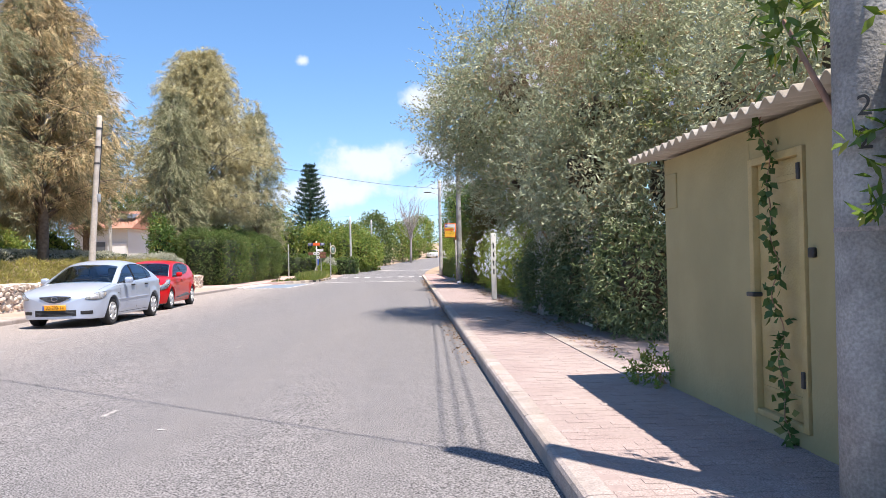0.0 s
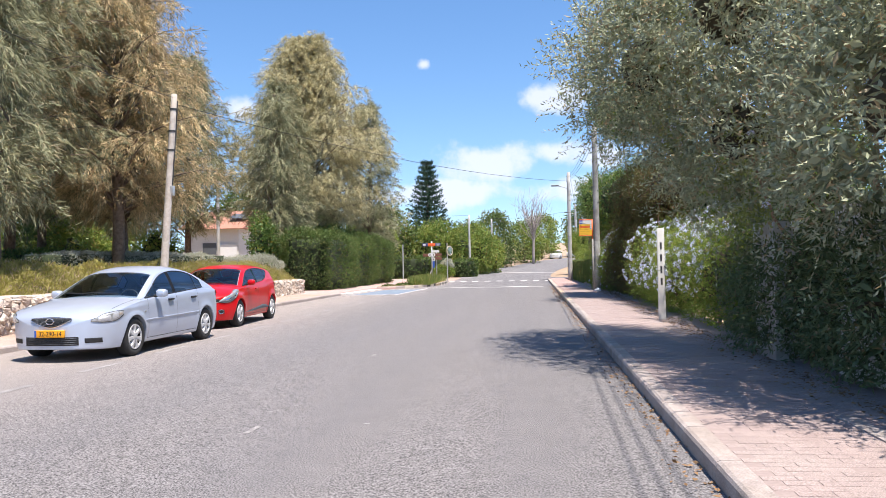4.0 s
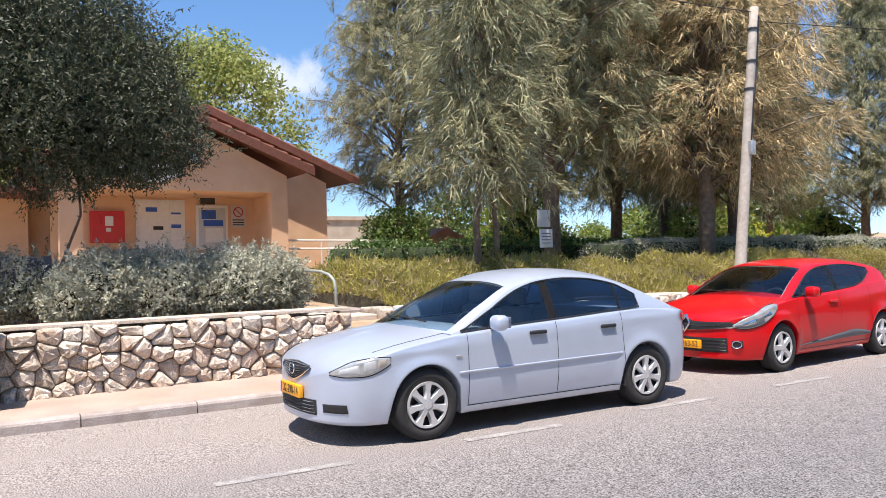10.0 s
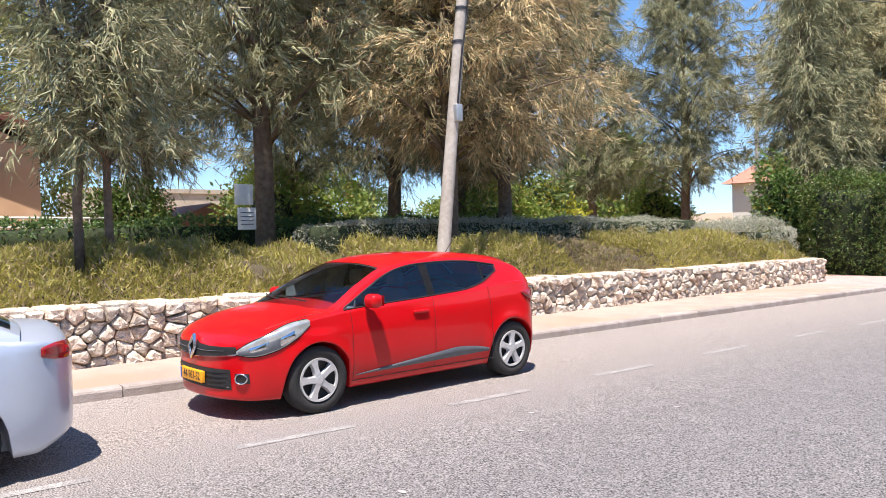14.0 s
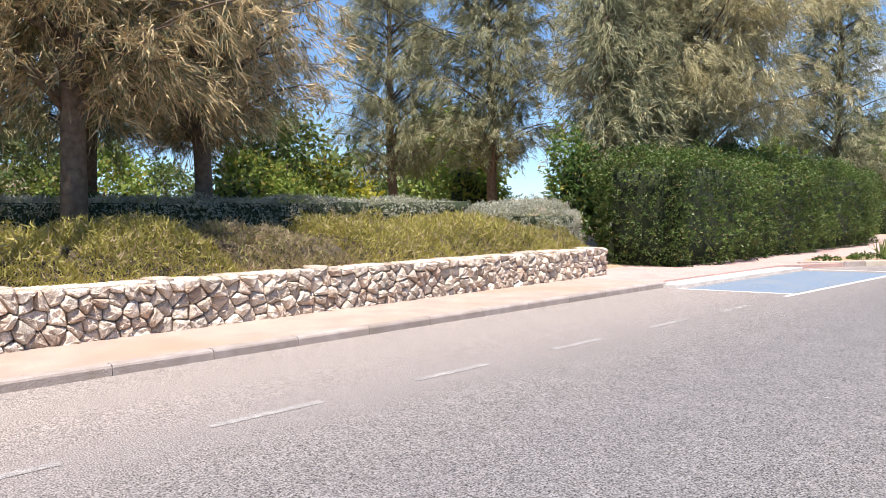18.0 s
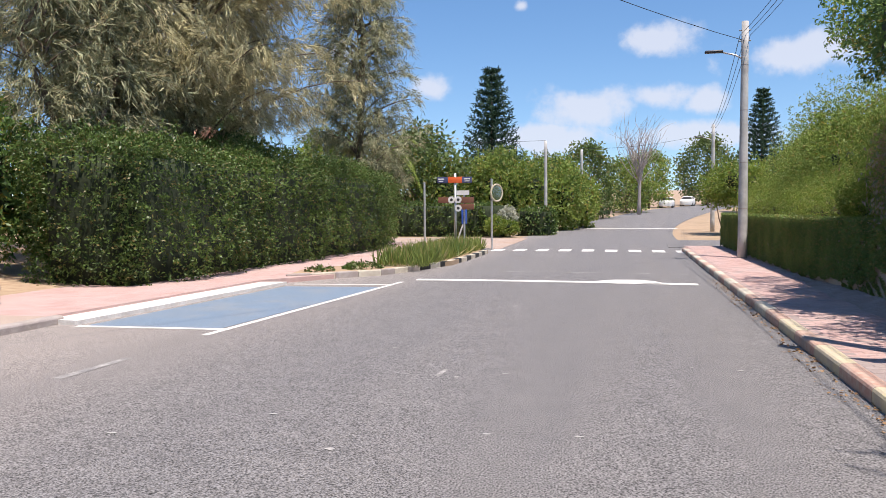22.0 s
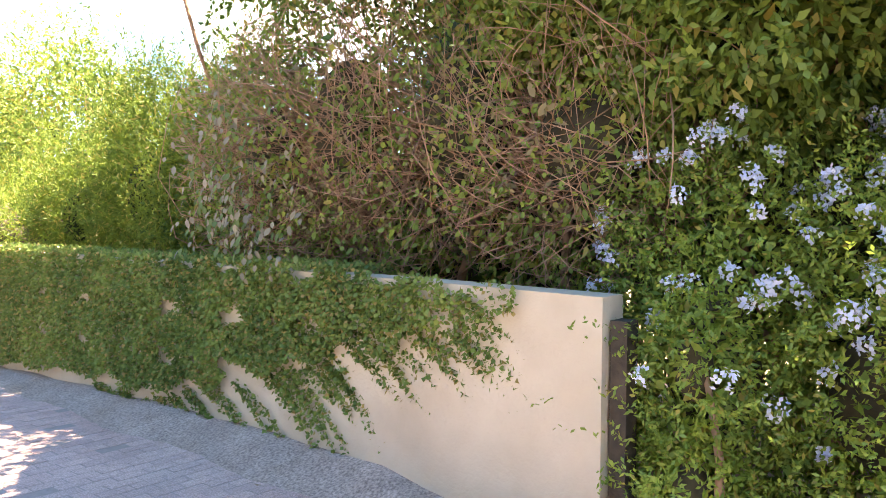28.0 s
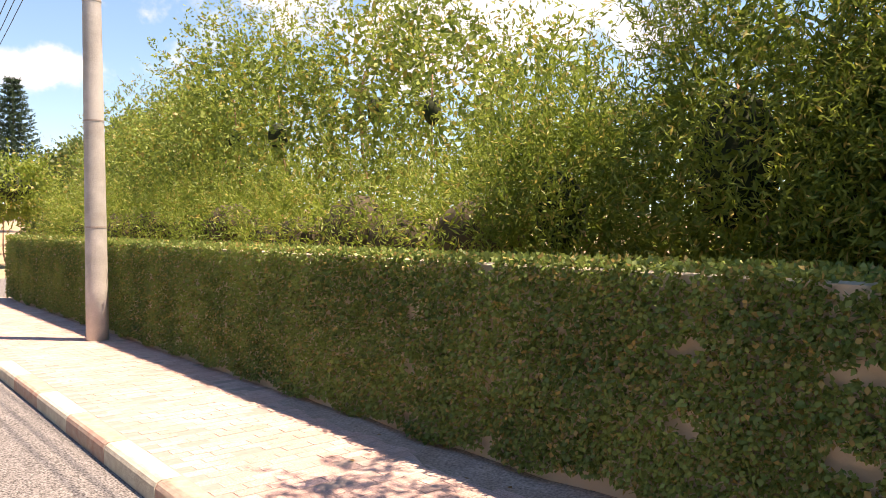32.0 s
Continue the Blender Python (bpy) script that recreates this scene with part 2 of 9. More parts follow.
ASPHALT = material("asphalt", (0.152, 0.145, 0.146), (0.178, 0.169, 0.168), 3.0, 0.9, bump=0.65, bscale=90, col3=(0.225, 0.205, 0.19), scale3=1.0, amount3=0.22, speck=0.9, speck_scale=82, streak=(0.75, 0.03, 1), dust=(-3.6, -8.2, (0.33, 0.285, 0.255)))
EARTH = material("dry_earth", (0.33, 0.22, 0.14), (0.45, 0.33, 0.22), 5, 0.95, bump=0.6, bscale=25, col3=(0.25, 0.19, 0.12), scale3=0.4)
PAVER = material("red_paver", (0.43, 0.275, 0.245), (0.52, 0.355, 0.32), 3, 0.9, bump=0.4, bscale=90, vary=0.10, col3=(0.46, 0.36, 0.33), scale3=0.7, amount3=0.7, speck=0.3, speck_scale=110)
PAVER_GREY = material("worn_grey_red_paver", (0.285, 0.222, 0.205), (0.345, 0.275, 0.255), 3, 0.9, bump=0.35, bscale=90, vary=0.03, col3=(0.36, 0.30, 0.275), scale3=0.7, amount3=0.8, speck=0.35, speck_scale=110)
JOINT = material("joint_sand", (0.27, 0.212, 0.195), (0.33, 0.265, 0.245), 30, 0.95)
CONCRETE = material("concrete", (0.30, 0.255, 0.235), (0.40, 0.35, 0.32), 7, 0.9, bump=0.4, bscale=50, vary=0.12, col3=(0.27, 0.225, 0.19), scale3=2.2, amount3=0.8, speck=0.2, speck_scale=90)
PALE_PAVE = material("pale_pavement", (0.35, 0.265, 0.22), (0.44, 0.345, 0.285), 2.0, 0.9, bump=0.4, bscale=60, col3=(0.38, 0.25, 0.175), scale3=0.45, amount3=0.8, speck=0.3, speck_scale=90)
KERB_W = material("kerb_white_paint", (0.62, 0.58, 0.47), (0.50, 0.43, 0.34), 14, 0.8, bump=0.3, bscale=50, col3=(0.40, 0.33, 0.27), scale3=3)
KERB_R = material("kerb_faded_red_paint", (0.42, 0.22, 0.17), (0.50, 0.38, 0.30), 14, 0.8, bump=0.3, bscale=50, col3=(0.40, 0.33, 0.27), scale3=3)
KERB_Y = material("kerb_faded_yellow_paint", (0.58, 0.50, 0.30), (0.48, 0.41, 0.31), 14, 0.8, bump=0.3, bscale=50, col3=(0.42, 0.36, 0.29), scale3=3)
WHITE_LINE = material("white_road_paint", (0.78, 0.76, 0.72), (0.62, 0.58, 0.54), 25, 0.85, col3=(0.45, 0.42, 0.39), scale3=2.2, amount3=0.5)
FADED_LINE = material("worn_road_paint", (0.36, 0.34, 0.325), (0.22, 0.208, 0.20), 14, 0.9, col3=(0.17, 0.16, 0.158), scale3=4, speck=0.6, speck_scale=105)
BLUE_PAINT = material("blue_parking_paint", (0.14, 0.195, 0.265), (0.18, 0.235, 0.295), 20, 0.85, col3=(0.22, 0.24, 0.26), scale3=1.3, speck=0.4, speck_scale=90)
STONE = material("limestone", (0.42, 0.345, 0.27), (0.68, 0.62, 0.54), 9, 0.95, bump=1.0, bscale=22, vary=0.25, col3=(0.40, 0.26, 0.17), scale3=3.0, amount3=0.6, speck=0.3, speck_scale=60)
STEP_STONE = material("worn_pale_step", (0.50, 0.42, 0.34), (0.62, 0.54, 0.45), 5, 0.9, bump=0.5, bscale=40, col3=(0.42, 0.31, 0.23), scale3=1.5, amount3=0.6, speck=0.3, speck_scale=80)
RAIL_GREEN = material("weathered_green_steel", (0.20, 0.25, 0.22), (0.34, 0.36, 0.33), 9, 0.55, metal=0.3, col3=(0.42, 0.40, 0.36), scale3=3)
MORTAR = material("rough_mortar", (0.22, 0.16, 0.12), (0.33, 0.26, 0.20), 14, 0.95, bump=0.6, bscale=30)
PLASTER = material("garden_wall_plaster", (0.50, 0.425, 0.335), (0.57, 0.49, 0.395), 3, 0.9, bump=0.2, bscale=45, col3=(0.40, 0.325, 0.25), scale3=1.6, amount3=0.6)
PEACH = material("peach_render", (0.66, 0.42, 0.26), (0.72, 0.48, 0.31), 2.5, 0.9, bump=0.35, bscale=70, col3=(0.60, 0.37, 0.22), scale3=0.8)
OLIVE_WALL = material("olive_plaster", (0.36, 0.30, 0.145), (0.41, 0.345, 0.175), 2.2, 0.85, bump=0.2, bscale=30, col3=(0.30, 0.26, 0.13), scale3=1.2, amount3=0.6)
OCHRE_DOOR = material("ochre_door_paint", (0.47, 0.35, 0.14), (0.53, 0.41, 0.19), 9, 0.7, bump=0.35, bscale=55, col3=(0.38, 0.28, 0.13), scale3=4)
BROWN_WOOD = material("brown_stained_wood", (0.13, 0.045, 0.03), (0.18, 0.07, 0.045), 12, 0.6, bump=0.2, bscale=30)
TILE = material("clay_roof_tile", (0.36, 0.155, 0.10), (0.45, 0.225, 0.155), 5, 0.85, bump=0.2, bscale=30, vary=0.2)
POLE_CONC = material("pole_concrete", (0.42, 0.405, 0.38), (0.52, 0.505, 0.475), 5, 0.85, bump=0.3, bscale=60, col3=(0.29, 0.272, 0.25), scale3=2.2, amount3=0.8, speck=0.08, speck_scale=80)
POLE_OLD = material("stained_pole_concrete", (0.27, 0.258, 0.24), (0.40, 0.385, 0.36), 4, 0.88, bump=0.45, bscale=45, col3=(0.15, 0.14, 0.128), scale3=1.8, amount3=0.85, speck=0.2, speck_scale=70)
POLE_WOOD = material("weathered_pole_wood", (0.38, 0.34, 0.29), (0.50, 0.455, 0.40), 14, 0.85, bump=0.3, bscale=40, col3=(0.30, 0.26, 0.215), scale3=2)
GALV = material("galvanised_steel", (0.50, 0.50, 0.49), (0.58, 0.58, 0.57), 18, 0.45, metal=0.7, bump=0.05)
DARK_METAL = material("dark_metal", (0.05, 0.05, 0.055), (0.08, 0.08, 0.08), 15, 0.5, metal=0.6)
SUNLIT_WALL = material("sunlit_wall_white", (0.78, 0.78, 0.77), (0.72, 0.72, 0.71), 6, 0.6)
WHITE_PAINT = material("white_paint", (0.72, 0.71, 0.68), (0.66, 0.64, 0.60), 10, 0.6, bump=0.08)
ORANGE = material("orange_sign_paint", (0.80, 0.14, 0.03), (0.72, 0.12, 0.03), 10, 0.5)
YELLOW = material("yellow_sign_panel", (0.86, 0.50, 0.04), (0.82, 0.46, 0.04), 4, 0.5)
BLUE_SIGN = material("blue_sign_panel", (0.03, 0.10, 0.42), (0.03, 0.09, 0.38), 4, 0.5)
RED_SIGN = material("red_sign_paint", (0.55, 0.03, 0.03), (0.48, 0.03, 0.03), 6, 0.5)
BLACK = material("black_paint", (0.012, 0.012, 0.013), (0.02, 0.02, 0.02), 20, 0.6)
RUBBER = material("tyre_rubber", (0.018, 0.018, 0.018), (0.03, 0.029, 0.028), 30, 0.85, bump=0.1)
GREEN_BIN = material("green_bin_plastic", (0.13, 0.22, 0.125), (0.165, 0.26, 0.155), 5, 0.6, bump=0.1)
BARK = material("grey_bark", (0.12, 0.085, 0.06), (0.22, 0.165, 0.12), 10, 0.95, bump=0.9, bscale=18)
TWIG = material("dry_twigs", (0.27, 0.145, 0.095), (0.44, 0.27, 0.185), 12, 0.9)
# solid fills for bushes, the dark colour standing in for shade between leaves
DEAD_CORE = material("twig_inner_shade", (0.05, 0.04, 0.025), (0.09, 0.07, 0.04), 9, 0.95, bump=0.8, bscale=14)
HEDGE_CORE = material("hedge_inner_shade", (0.02, 0.03, 0.012), (0.035, 0.05, 0.02), 9, 0.95, bump=0.8, bscale=14)

L_NEEDLE = leaf_material("grey_green_needles", (0.062, 0.074, 0.036), (0.48, 0.475, 0.27), (0.40, 0.34, 0.20), 0.12, 0.2, 0.6, patch=2.2)
L_NEEDLE_TAN = leaf_material("browning_needles", (0.25, 0.19, 0.10), (0.84, 0.65, 0.36), (0.18, 0.19, 0.10), 0.22, 0.28, 0.6, patch=1.8)
L_NEEDLE_GOLD = leaf_material("tan_green_needles", (0.17, 0.165, 0.08), (0.72, 0.64, 0.36), (0.50, 0.42, 0.24), 0.12, 0.22, 0.6, patch=2.0)
L_HEDGE = leaf_material("olive_brown_hedge_leaves", (0.06, 0.068, 0.02), (0.22, 0.215, 0.065), (0.17, 0.085, 0.04), 0.24, 0.35, 0.5, patch=0.8)
L_PLUM = leaf_material("plumbago_leaves", (0.095, 0.170, 0.030), (0.345, 0.450, 0.085), (0.32, 0.29, 0.07), 0.08, 0.42, 0.5, patch=1.1)
L_OLIVE = leaf_material("olive_leaves", (0.15, 0.18, 0.092), (0.60, 0.63, 0.42), (0.38, 0.30, 0.17), 0.12, 0.28, 0.5, patch=0.7)
L_OLEANDER = leaf_material("oleander_leaves", (0.06, 0.09, 0.035), (0.24, 0.30, 0.14), (0.26, 0.22, 0.12), 0.08, 0.2, 0.45)
# olive leaves darkened, so the colour carries the shade on the left tree
L_OLIVE_SHADE = leaf_material("shaded_olive_leaves", (0.034, 0.045, 0.024), (0.105, 0.128, 0.075), (0.13, 0.13, 0.09), 0.15, 0.15, 0.5)
L_DARK = leaf_material("dark_leaves", (0.045, 0.090, 0.030), (0.150, 0.250, 0.070), (0.20, 0.22, 0.06), 0.08, 0.3, 0.5)
L_BOX = leaf_material("clipped_hedge_leaves", (0.032, 0.060, 0.017), (0.140, 0.215, 0.046), (0.20, 0.17, 0.06), 0.08, 0.25, 0.45, patch=0.6)
L_BRIGHT = leaf_material("bright_green_leaves", (0.09, 0.155, 0.022), (0.285, 0.365, 0.062), (0.42, 0.36, 0.10), 0.08, 0.42, 0.5)
L_MID = leaf_material("mid_green_leaves", (0.095, 0.160, 0.030), (0.310, 0.395, 0.080), (0.34, 0.29, 0.07), 0.12, 0.4, 0.5)
L_PINE = leaf_material("yellow_green_pine_foliage", (0.15, 0.185, 0.050), (0.42, 0.45, 0.14), None, 0, 0.4, 0.6)
L_GARDEN = leaf_material("garden_tree_leaves", (0.055, 0.115, 0.030), (0.190, 0.300, 0.070), (0.34, 0.30, 0.06), 0.10, 0.38, 0.5)
L_IVY = leaf_material("creeping_fig_leaves", (0.058, 0.120, 0.028), (0.275, 0.360, 0.092), (0.36, 0.28, 0.10), 0.13, 0.32, 0.45, patch=1.3)
L_SILVER = leaf_material("silver_leaves", (0.25, 0.26, 0.19), (0.64, 0.64, 0.52), (0.30, 0.28, 0.17), 0.12, 0.25, 0.6, patch=1.6)
L_ROSEMARY = leaf_material("dry_rosemary_sprigs", (0.20, 0.19, 0.045), (0.50, 0.44, 0.115), (0.42, 0.32, 0.20), 0.16, 0.35, 0.6, patch=0.7)
L_ROSE_DRY = leaf_material("dead_rosemary_sprigs", (0.19, 0.14, 0.075), (0.44, 0.34, 0.21), (0.30, 0.29, 0.09), 0.25, 0.3, 0.6, patch=0.9)
L_BROWN = leaf_material("dead_brown_leaves", (0.24, 0.19, 0.09), (0.46, 0.36, 0.20), (0.27, 0.35, 0.08), 0.35, 0.38, 0.6)
L_DEADVINE = leaf_material("dead_climber_stems", (0.16, 0.10, 0.06), (0.42, 0.27, 0.17), (0.36, 0.34, 0.18), 0.25, 0.2, 0.7)
L_TAUPE = leaf_material("dried_pale_leaves", (0.17, 0.155, 0.10), (0.38, 0.33, 0.26), (0.14, 0.20, 0.07), 0.4, 0.3, 0.6)
L_BLOOM = leaf_material("pale_blue_petals", (0.58, 0.62, 0.92), (0.88, 0.90, 0.98), None, 0, 0.4, 0.6)
L_CONIFER = leaf_material("blue_green_conifer_needles", (0.018, 0.045, 0.028), (0.050, 0.095, 0.050), None, 0, 0.2, 0.6)
L_FAR = leaf_material("distant_leaves", (0.060, 0.105, 0.030), (0.160, 0.210, 0.060), (0.22, 0.2, 0.07), 0.1, 0.35, 0.5)
L_YELLOW = leaf_material("yellow_green_leaves", (0.280, 0.300, 0.030), (0.550, 0.520, 0.060), None, 0, 0.45, 0.5)
L_CITRUS = leaf_material("glossy_citrus_leaves", (0.055, 0.115, 0.018), (0.22, 0.31, 0.05), (0.40, 0.38, 0.07), 0.1, 0.4, 0.25)
L_IRIS = leaf_material("strap_leaves", (0.100, 0.170, 0.035), (0.300, 0.340, 0.090), (0.45, 0.38, 0.16), 0.15, 0.35, 0.5)
L_LITTER = leaf_material("fallen_dry_leaves", (0.180, 0.090, 0.040), (0.380, 0.240, 0.120), None, 0, 0.1, 0.7)


# ---------- mesh helpers ----------
class Geo:
    """Gathers vertices and faces of one mesh."""

    def __init__(self):
        self.v, self.f = [], []

    def box(self, x0, y0, z0, x1, y1, z1):
        n = len(self.v)
        self.v += [(x, y, z) for z in (z0, z1) for y in (y0, y1) for x in (x0, x1)]
        self.f += [tuple(n + i for i in q) for q in ((0, 2, 3, 1), (4, 5, 7, 6), (0, 1, 5, 4), (1, 3, 7, 5), (3, 2, 6, 7), (2, 0, 4, 6))]
        return self

    def slab(self, outline, z0, z1, c=0.0):
        """An upright prism over a counterclockwise outline, its top edge chamfered by c."""
        n, k = len(self.v), len(outline)
        mx, my = sum(p[0] for p in outline) / k, sum(p[1] for p in outline) / k
        self.v += [(x, y, z0) for x, y in outline] + [(x, y, z1 - c) for x, y in outline]
        rings = 2
        if c:
            ring = []
            for x, y in outline:
                d = math.hypot(x - mx, y - my) or 1
                ring.append((x - (x - mx) / d * c * 1.4, y - (y - my) / d * c * 1.4, z1))
            self.v += ring
            rings = 3
        for r in range(rings - 1):
            for i in range(k):
                j = (i + 1) % k
                self.f.append((n + r * k + i, n + r * k + j, n + (r + 1) * k + j, n + (r + 1) * k + i))
        self.f.append(tuple(n + (rings - 1) * k + i for i in range(k)))
        self.f.append(tuple(n + i for i in reversed(range(k))))
        return self

    def tube(self, path, radii, seg=8, caps=True):
        n = len(self.v)
        path = [Vector(p) for p in path]
        if not isinstance(radii, (list, tuple)):
            radii = [radii] * len(path)
        side = None
        for i, p in enumerate(path):
            d = (path[min(i + 1, len(path) - 1)] - path[max(i - 1, 0)]).normalized()
            if side is None:
                side = d.cross(Vector((0, 0, 1)) if abs(d.z) < 0.9 else Vector((1, 0, 0))).normalized()
            side = (side - d * side.dot(d)).normalized()
            up = d.cross(side)
            for a in range(seg):
                w = 2 * math.pi * a / seg
                self.v.append(tuple(p + (side * math.cos(w) + up * math.sin(w)) * radii[i]))
        for i in range(len(path) - 1):
            for a in range(seg):
                b = (a + 1) % seg
                self.f.append((n + i * seg + a, n + i * seg + b, n + (i + 1) * seg + b, n + (i + 1) * seg + a))
        if caps:
            self.f.append(tuple(n + a for a in reversed(range(seg))))
            self.f.append(tuple(n + (len(path) - 1) * seg + a for a in range(seg)))
        return self

    def quad(self, a, b, c, d):
        n = len(self.v)
        self.v += [tuple(a), tuple(b), tuple(c), tuple(d)]
        self.f.append((n, n + 1, n + 2, n + 3))
        return self

    def mesh(self, name, mat, smooth=False):
        me = bpy.data.meshes.new(name)
        me.from_pydata(self.v, [], self.f)
        me.materials.append(mat)
        if smooth:
            me.polygons.foreach_set("use_smooth", np.ones(len(me.polygons), dtype=bool))
        me.update()
        return me


def piece(name, geo, mat, parent=None, label="", smooth=False, place=None):
    """Links a mesh as one object: a part under a parent, or a thing of its own."""
    ob = new(name, geo.mesh(name, mat, smooth) if isinstance(geo, Geo) else geo)
    if parent:
        ob.parent = parent
    if place is not None:
        ob.matrix_basis = place
    if label:
        tagged(ob, label)
    return ob


def thing(name, label, category, group="", kind="", place=None):
    """An empty at a thing's base, which carries its parts."""
    ob = new(name)
    ob.empty_display_size = 0.2
    if place is not None:
        ob.matrix_basis = place
    return tagged(ob, label, category, group, kind)


def bevelled(geo_or_bm, width=0.01, segments=2, angle=30):
    """The mesh of a Geo with its sharp edges rounded."""
    bm = bmesh.new()
    me = geo_or_bm.mesh("tmp", WHITE_PAINT)
    bm.from_mesh(me)
    bpy.data.meshes.remove(me)
    bmesh.ops.remove_doubles(bm, verts=bm.verts, dist=1e-5)
    edges = [e for e in bm.edges if len(e.link_faces) == 2 and e.calc_face_angle(0) > radians(angle)]
    bmesh.ops.bevel(bm, geom=edges, offset=width, segments=segments, profile=0.5, affect="EDGES", clamp_overlap=True)
    return bm


def part(name, bm, mat, parent, label="", smooth=True):
    me = bpy.data.meshes.new(name)
    bm.to_mesh(me)
    bm.free()
    me.materials.append(mat)
    if smooth:
        me.polygons.foreach_set("use_smooth", np.ones(len(me.polygons), dtype=bool))
    ob = new(name, me)
    ob.parent = parent
    if label:
        tagged(ob, label)
    return ob


rng = np.random.default_rng(7)


def unit(a):
    return a / np.maximum(np.linalg.norm(a, axis=1, keepdims=True), 1e-9)


def leaf_mesh(name, P, D, S, L, W, mat, fold=0.0, k=4):
    """One mesh of leaves with four corners, or needles with three (k): foot P, way D, side S, length L, width W."""
    n = len(P)
    L, W = np.broadcast_to(L, n)[:, None], np.broadcast_to(W, n)[:, None]
    D = unit(D)
    S = unit(S - D * (S * D).sum(1, keepdims=True))
    up = np.cross(S, D)
    V = np.empty((n, k, 3), np.float32)
    if k == 4:
        V[:, 0] = P
        mid = P + D * L * 0.45 + up * L * fold
        V[:, 1], V[:, 2], V[:, 3] = mid - S * W / 2, P + D * L, mid + S * W / 2
    elif k == 6:
        lift = up * L * fold
        near, far_ = P + D * L * 0.28 + lift * 0.7, P + D * L * 0.66 + lift
        V[:, 0], V[:, 3] = P, P + D * L
        V[:, 1], V[:, 5], V[:, 2], V[:, 4] = near - S * W * 0.44, near + S * W * 0.44, far_ - S * W * 0.4, far_ + S * W * 0.4
    else:
        V[:, 0], V[:, 1], V[:, 2] = P - S * W / 2, P + S * W / 2, P + D * L
    me = bpy.data.meshes.new(name)
    me.vertices.add(k * n)
    me.vertices.foreach_set("co", V.ravel())
    me.loops.add(k * n)
    me.loops.foreach_set("vertex_index", np.arange(k * n, dtype=np.int32))
    me.polygons.add(n)
    me.polygons.foreach_set("loop_start", np.arange(0, k * n, k, dtype=np.int32))
    me.materials.append(mat)
    me.update(calc_edges=True)
    return me


def rand_dirs(n):
    return unit(rng.normal(size=(n, 3)))


def lumpy(P, scale, seed=0.0):
    """A cheap smooth noise in -1..1 at each row of P."""
    a = P * scale + seed
    return (np.sin(a[:, 0] * 1.7 + 1.3 * np.sin(a[:, 1] * 1.1 + seed)) + np.sin(a[:, 1] * 1.9 + 1.1 * np.sin(a[:, 2] * 1.3)) + np.sin(a[:, 2] * 2.1 + 1.2 * np.sin(a[:, 0] * 0.9 + seed))) / 3


def clump_leaves(C, R, per, L, W, droop, out_from=None, out=0.5):
    """Leaves in clumps about the centres C: rows of foot, way and side."""
    n = len(C) * per
    c = np.repeat(C, per, axis=0)
    P = c + rand_dirs(n) * (rng.random((n, 1)) ** 0.6) * np.repeat(np.broadcast_to(R, len(C)), per)[:, None]
    D = rand_dirs(n) * 0.7
    D[:, 2] -= droop
    if out_from is not None:
        D += unit(P - out_from) * out
    return P, D, rand_dirs(n), L * rng.uniform(0.6, 1.3, n), W * rng.uniform(0.7, 1.25, n)


def limb(geo, a, b, r0, r1, bend=0.15, seg=6):
    a, b = Vector(a), Vector(b)
    pts, rad = [], []
    k = 5
    off = Vector(rng.normal(size=3)) * (b - a).length * bend * 0.5
    for i in range(k + 1):
        u = i / k
        pts.append(a.lerp(b, u) + off * math.sin(math.pi * u))
        rad.append(r0 + (r1 - r0) * u)
    geo.tube(pts, rad, seg)
    return pts


# ---------- ground, road, pavements ----------
def rise(y):
    """Height of the land along the street: level, then climbing gently past the junction."""
    d = np.maximum(np.asarray(y, float) - 64.0, 0)
    return np.where(d < 60, 0.0004 * d * d, 1.44 + 0.048 * (d - 60) * 0.5)


def road_mid(y):
    d = np.maximum(np.asarray(y, float) - 66.0, 0)
    return np.where(d < 60, -1.9 + 0.0026 * d * d, 7.46 + 0.31 * (d - 60))


def kerb_right(y):
    return 0.97 + 0.0098 * y


def kerb_left(y):
    return -9.55 + 0.027 * y


def grid_sheet(name, xs, ys, zfun, mat, label, kind="structure", category="ground"):
    X, Y = np.meshgrid(xs, ys)
    Z = zfun(X, Y)
    V = np.stack([X, Y, Z], -1).reshape(-1, 3)
    w, h = len(xs), len(ys)
    i = np.arange(w * h).reshape(h, w)
    Fq = np.stack([i[:-1, :-1], i[:-1, 1:], i[1:, 1:], i[1:, :-1]], -1).reshape(-1, 4)
    g = Geo()
    g.v, g.f = V.tolist(), Fq.tolist()
    ob = piece(name, g, mat, smooth=True)
    return tagged(ob, label, category, kind=kind)


grid_sheet("ground", np.array([-900, -300, -120, -60, -30, -12, 0, 12, 30, 60, 120, 300, 900.0]),
           np.concatenate([[-600, -200, -60, -20], np.arange(0, 160, 6.0), [200, 300, 600, 1500]]),
           lambda X, Y: rise(Y) - 0.035, EARTH, "dry brown earth reaching to the horizon")

ROAD_Y = np.concatenate([[-60, -30], np.arange(-10, 66, 4.0), np.arange(66, 200, 4.0)])


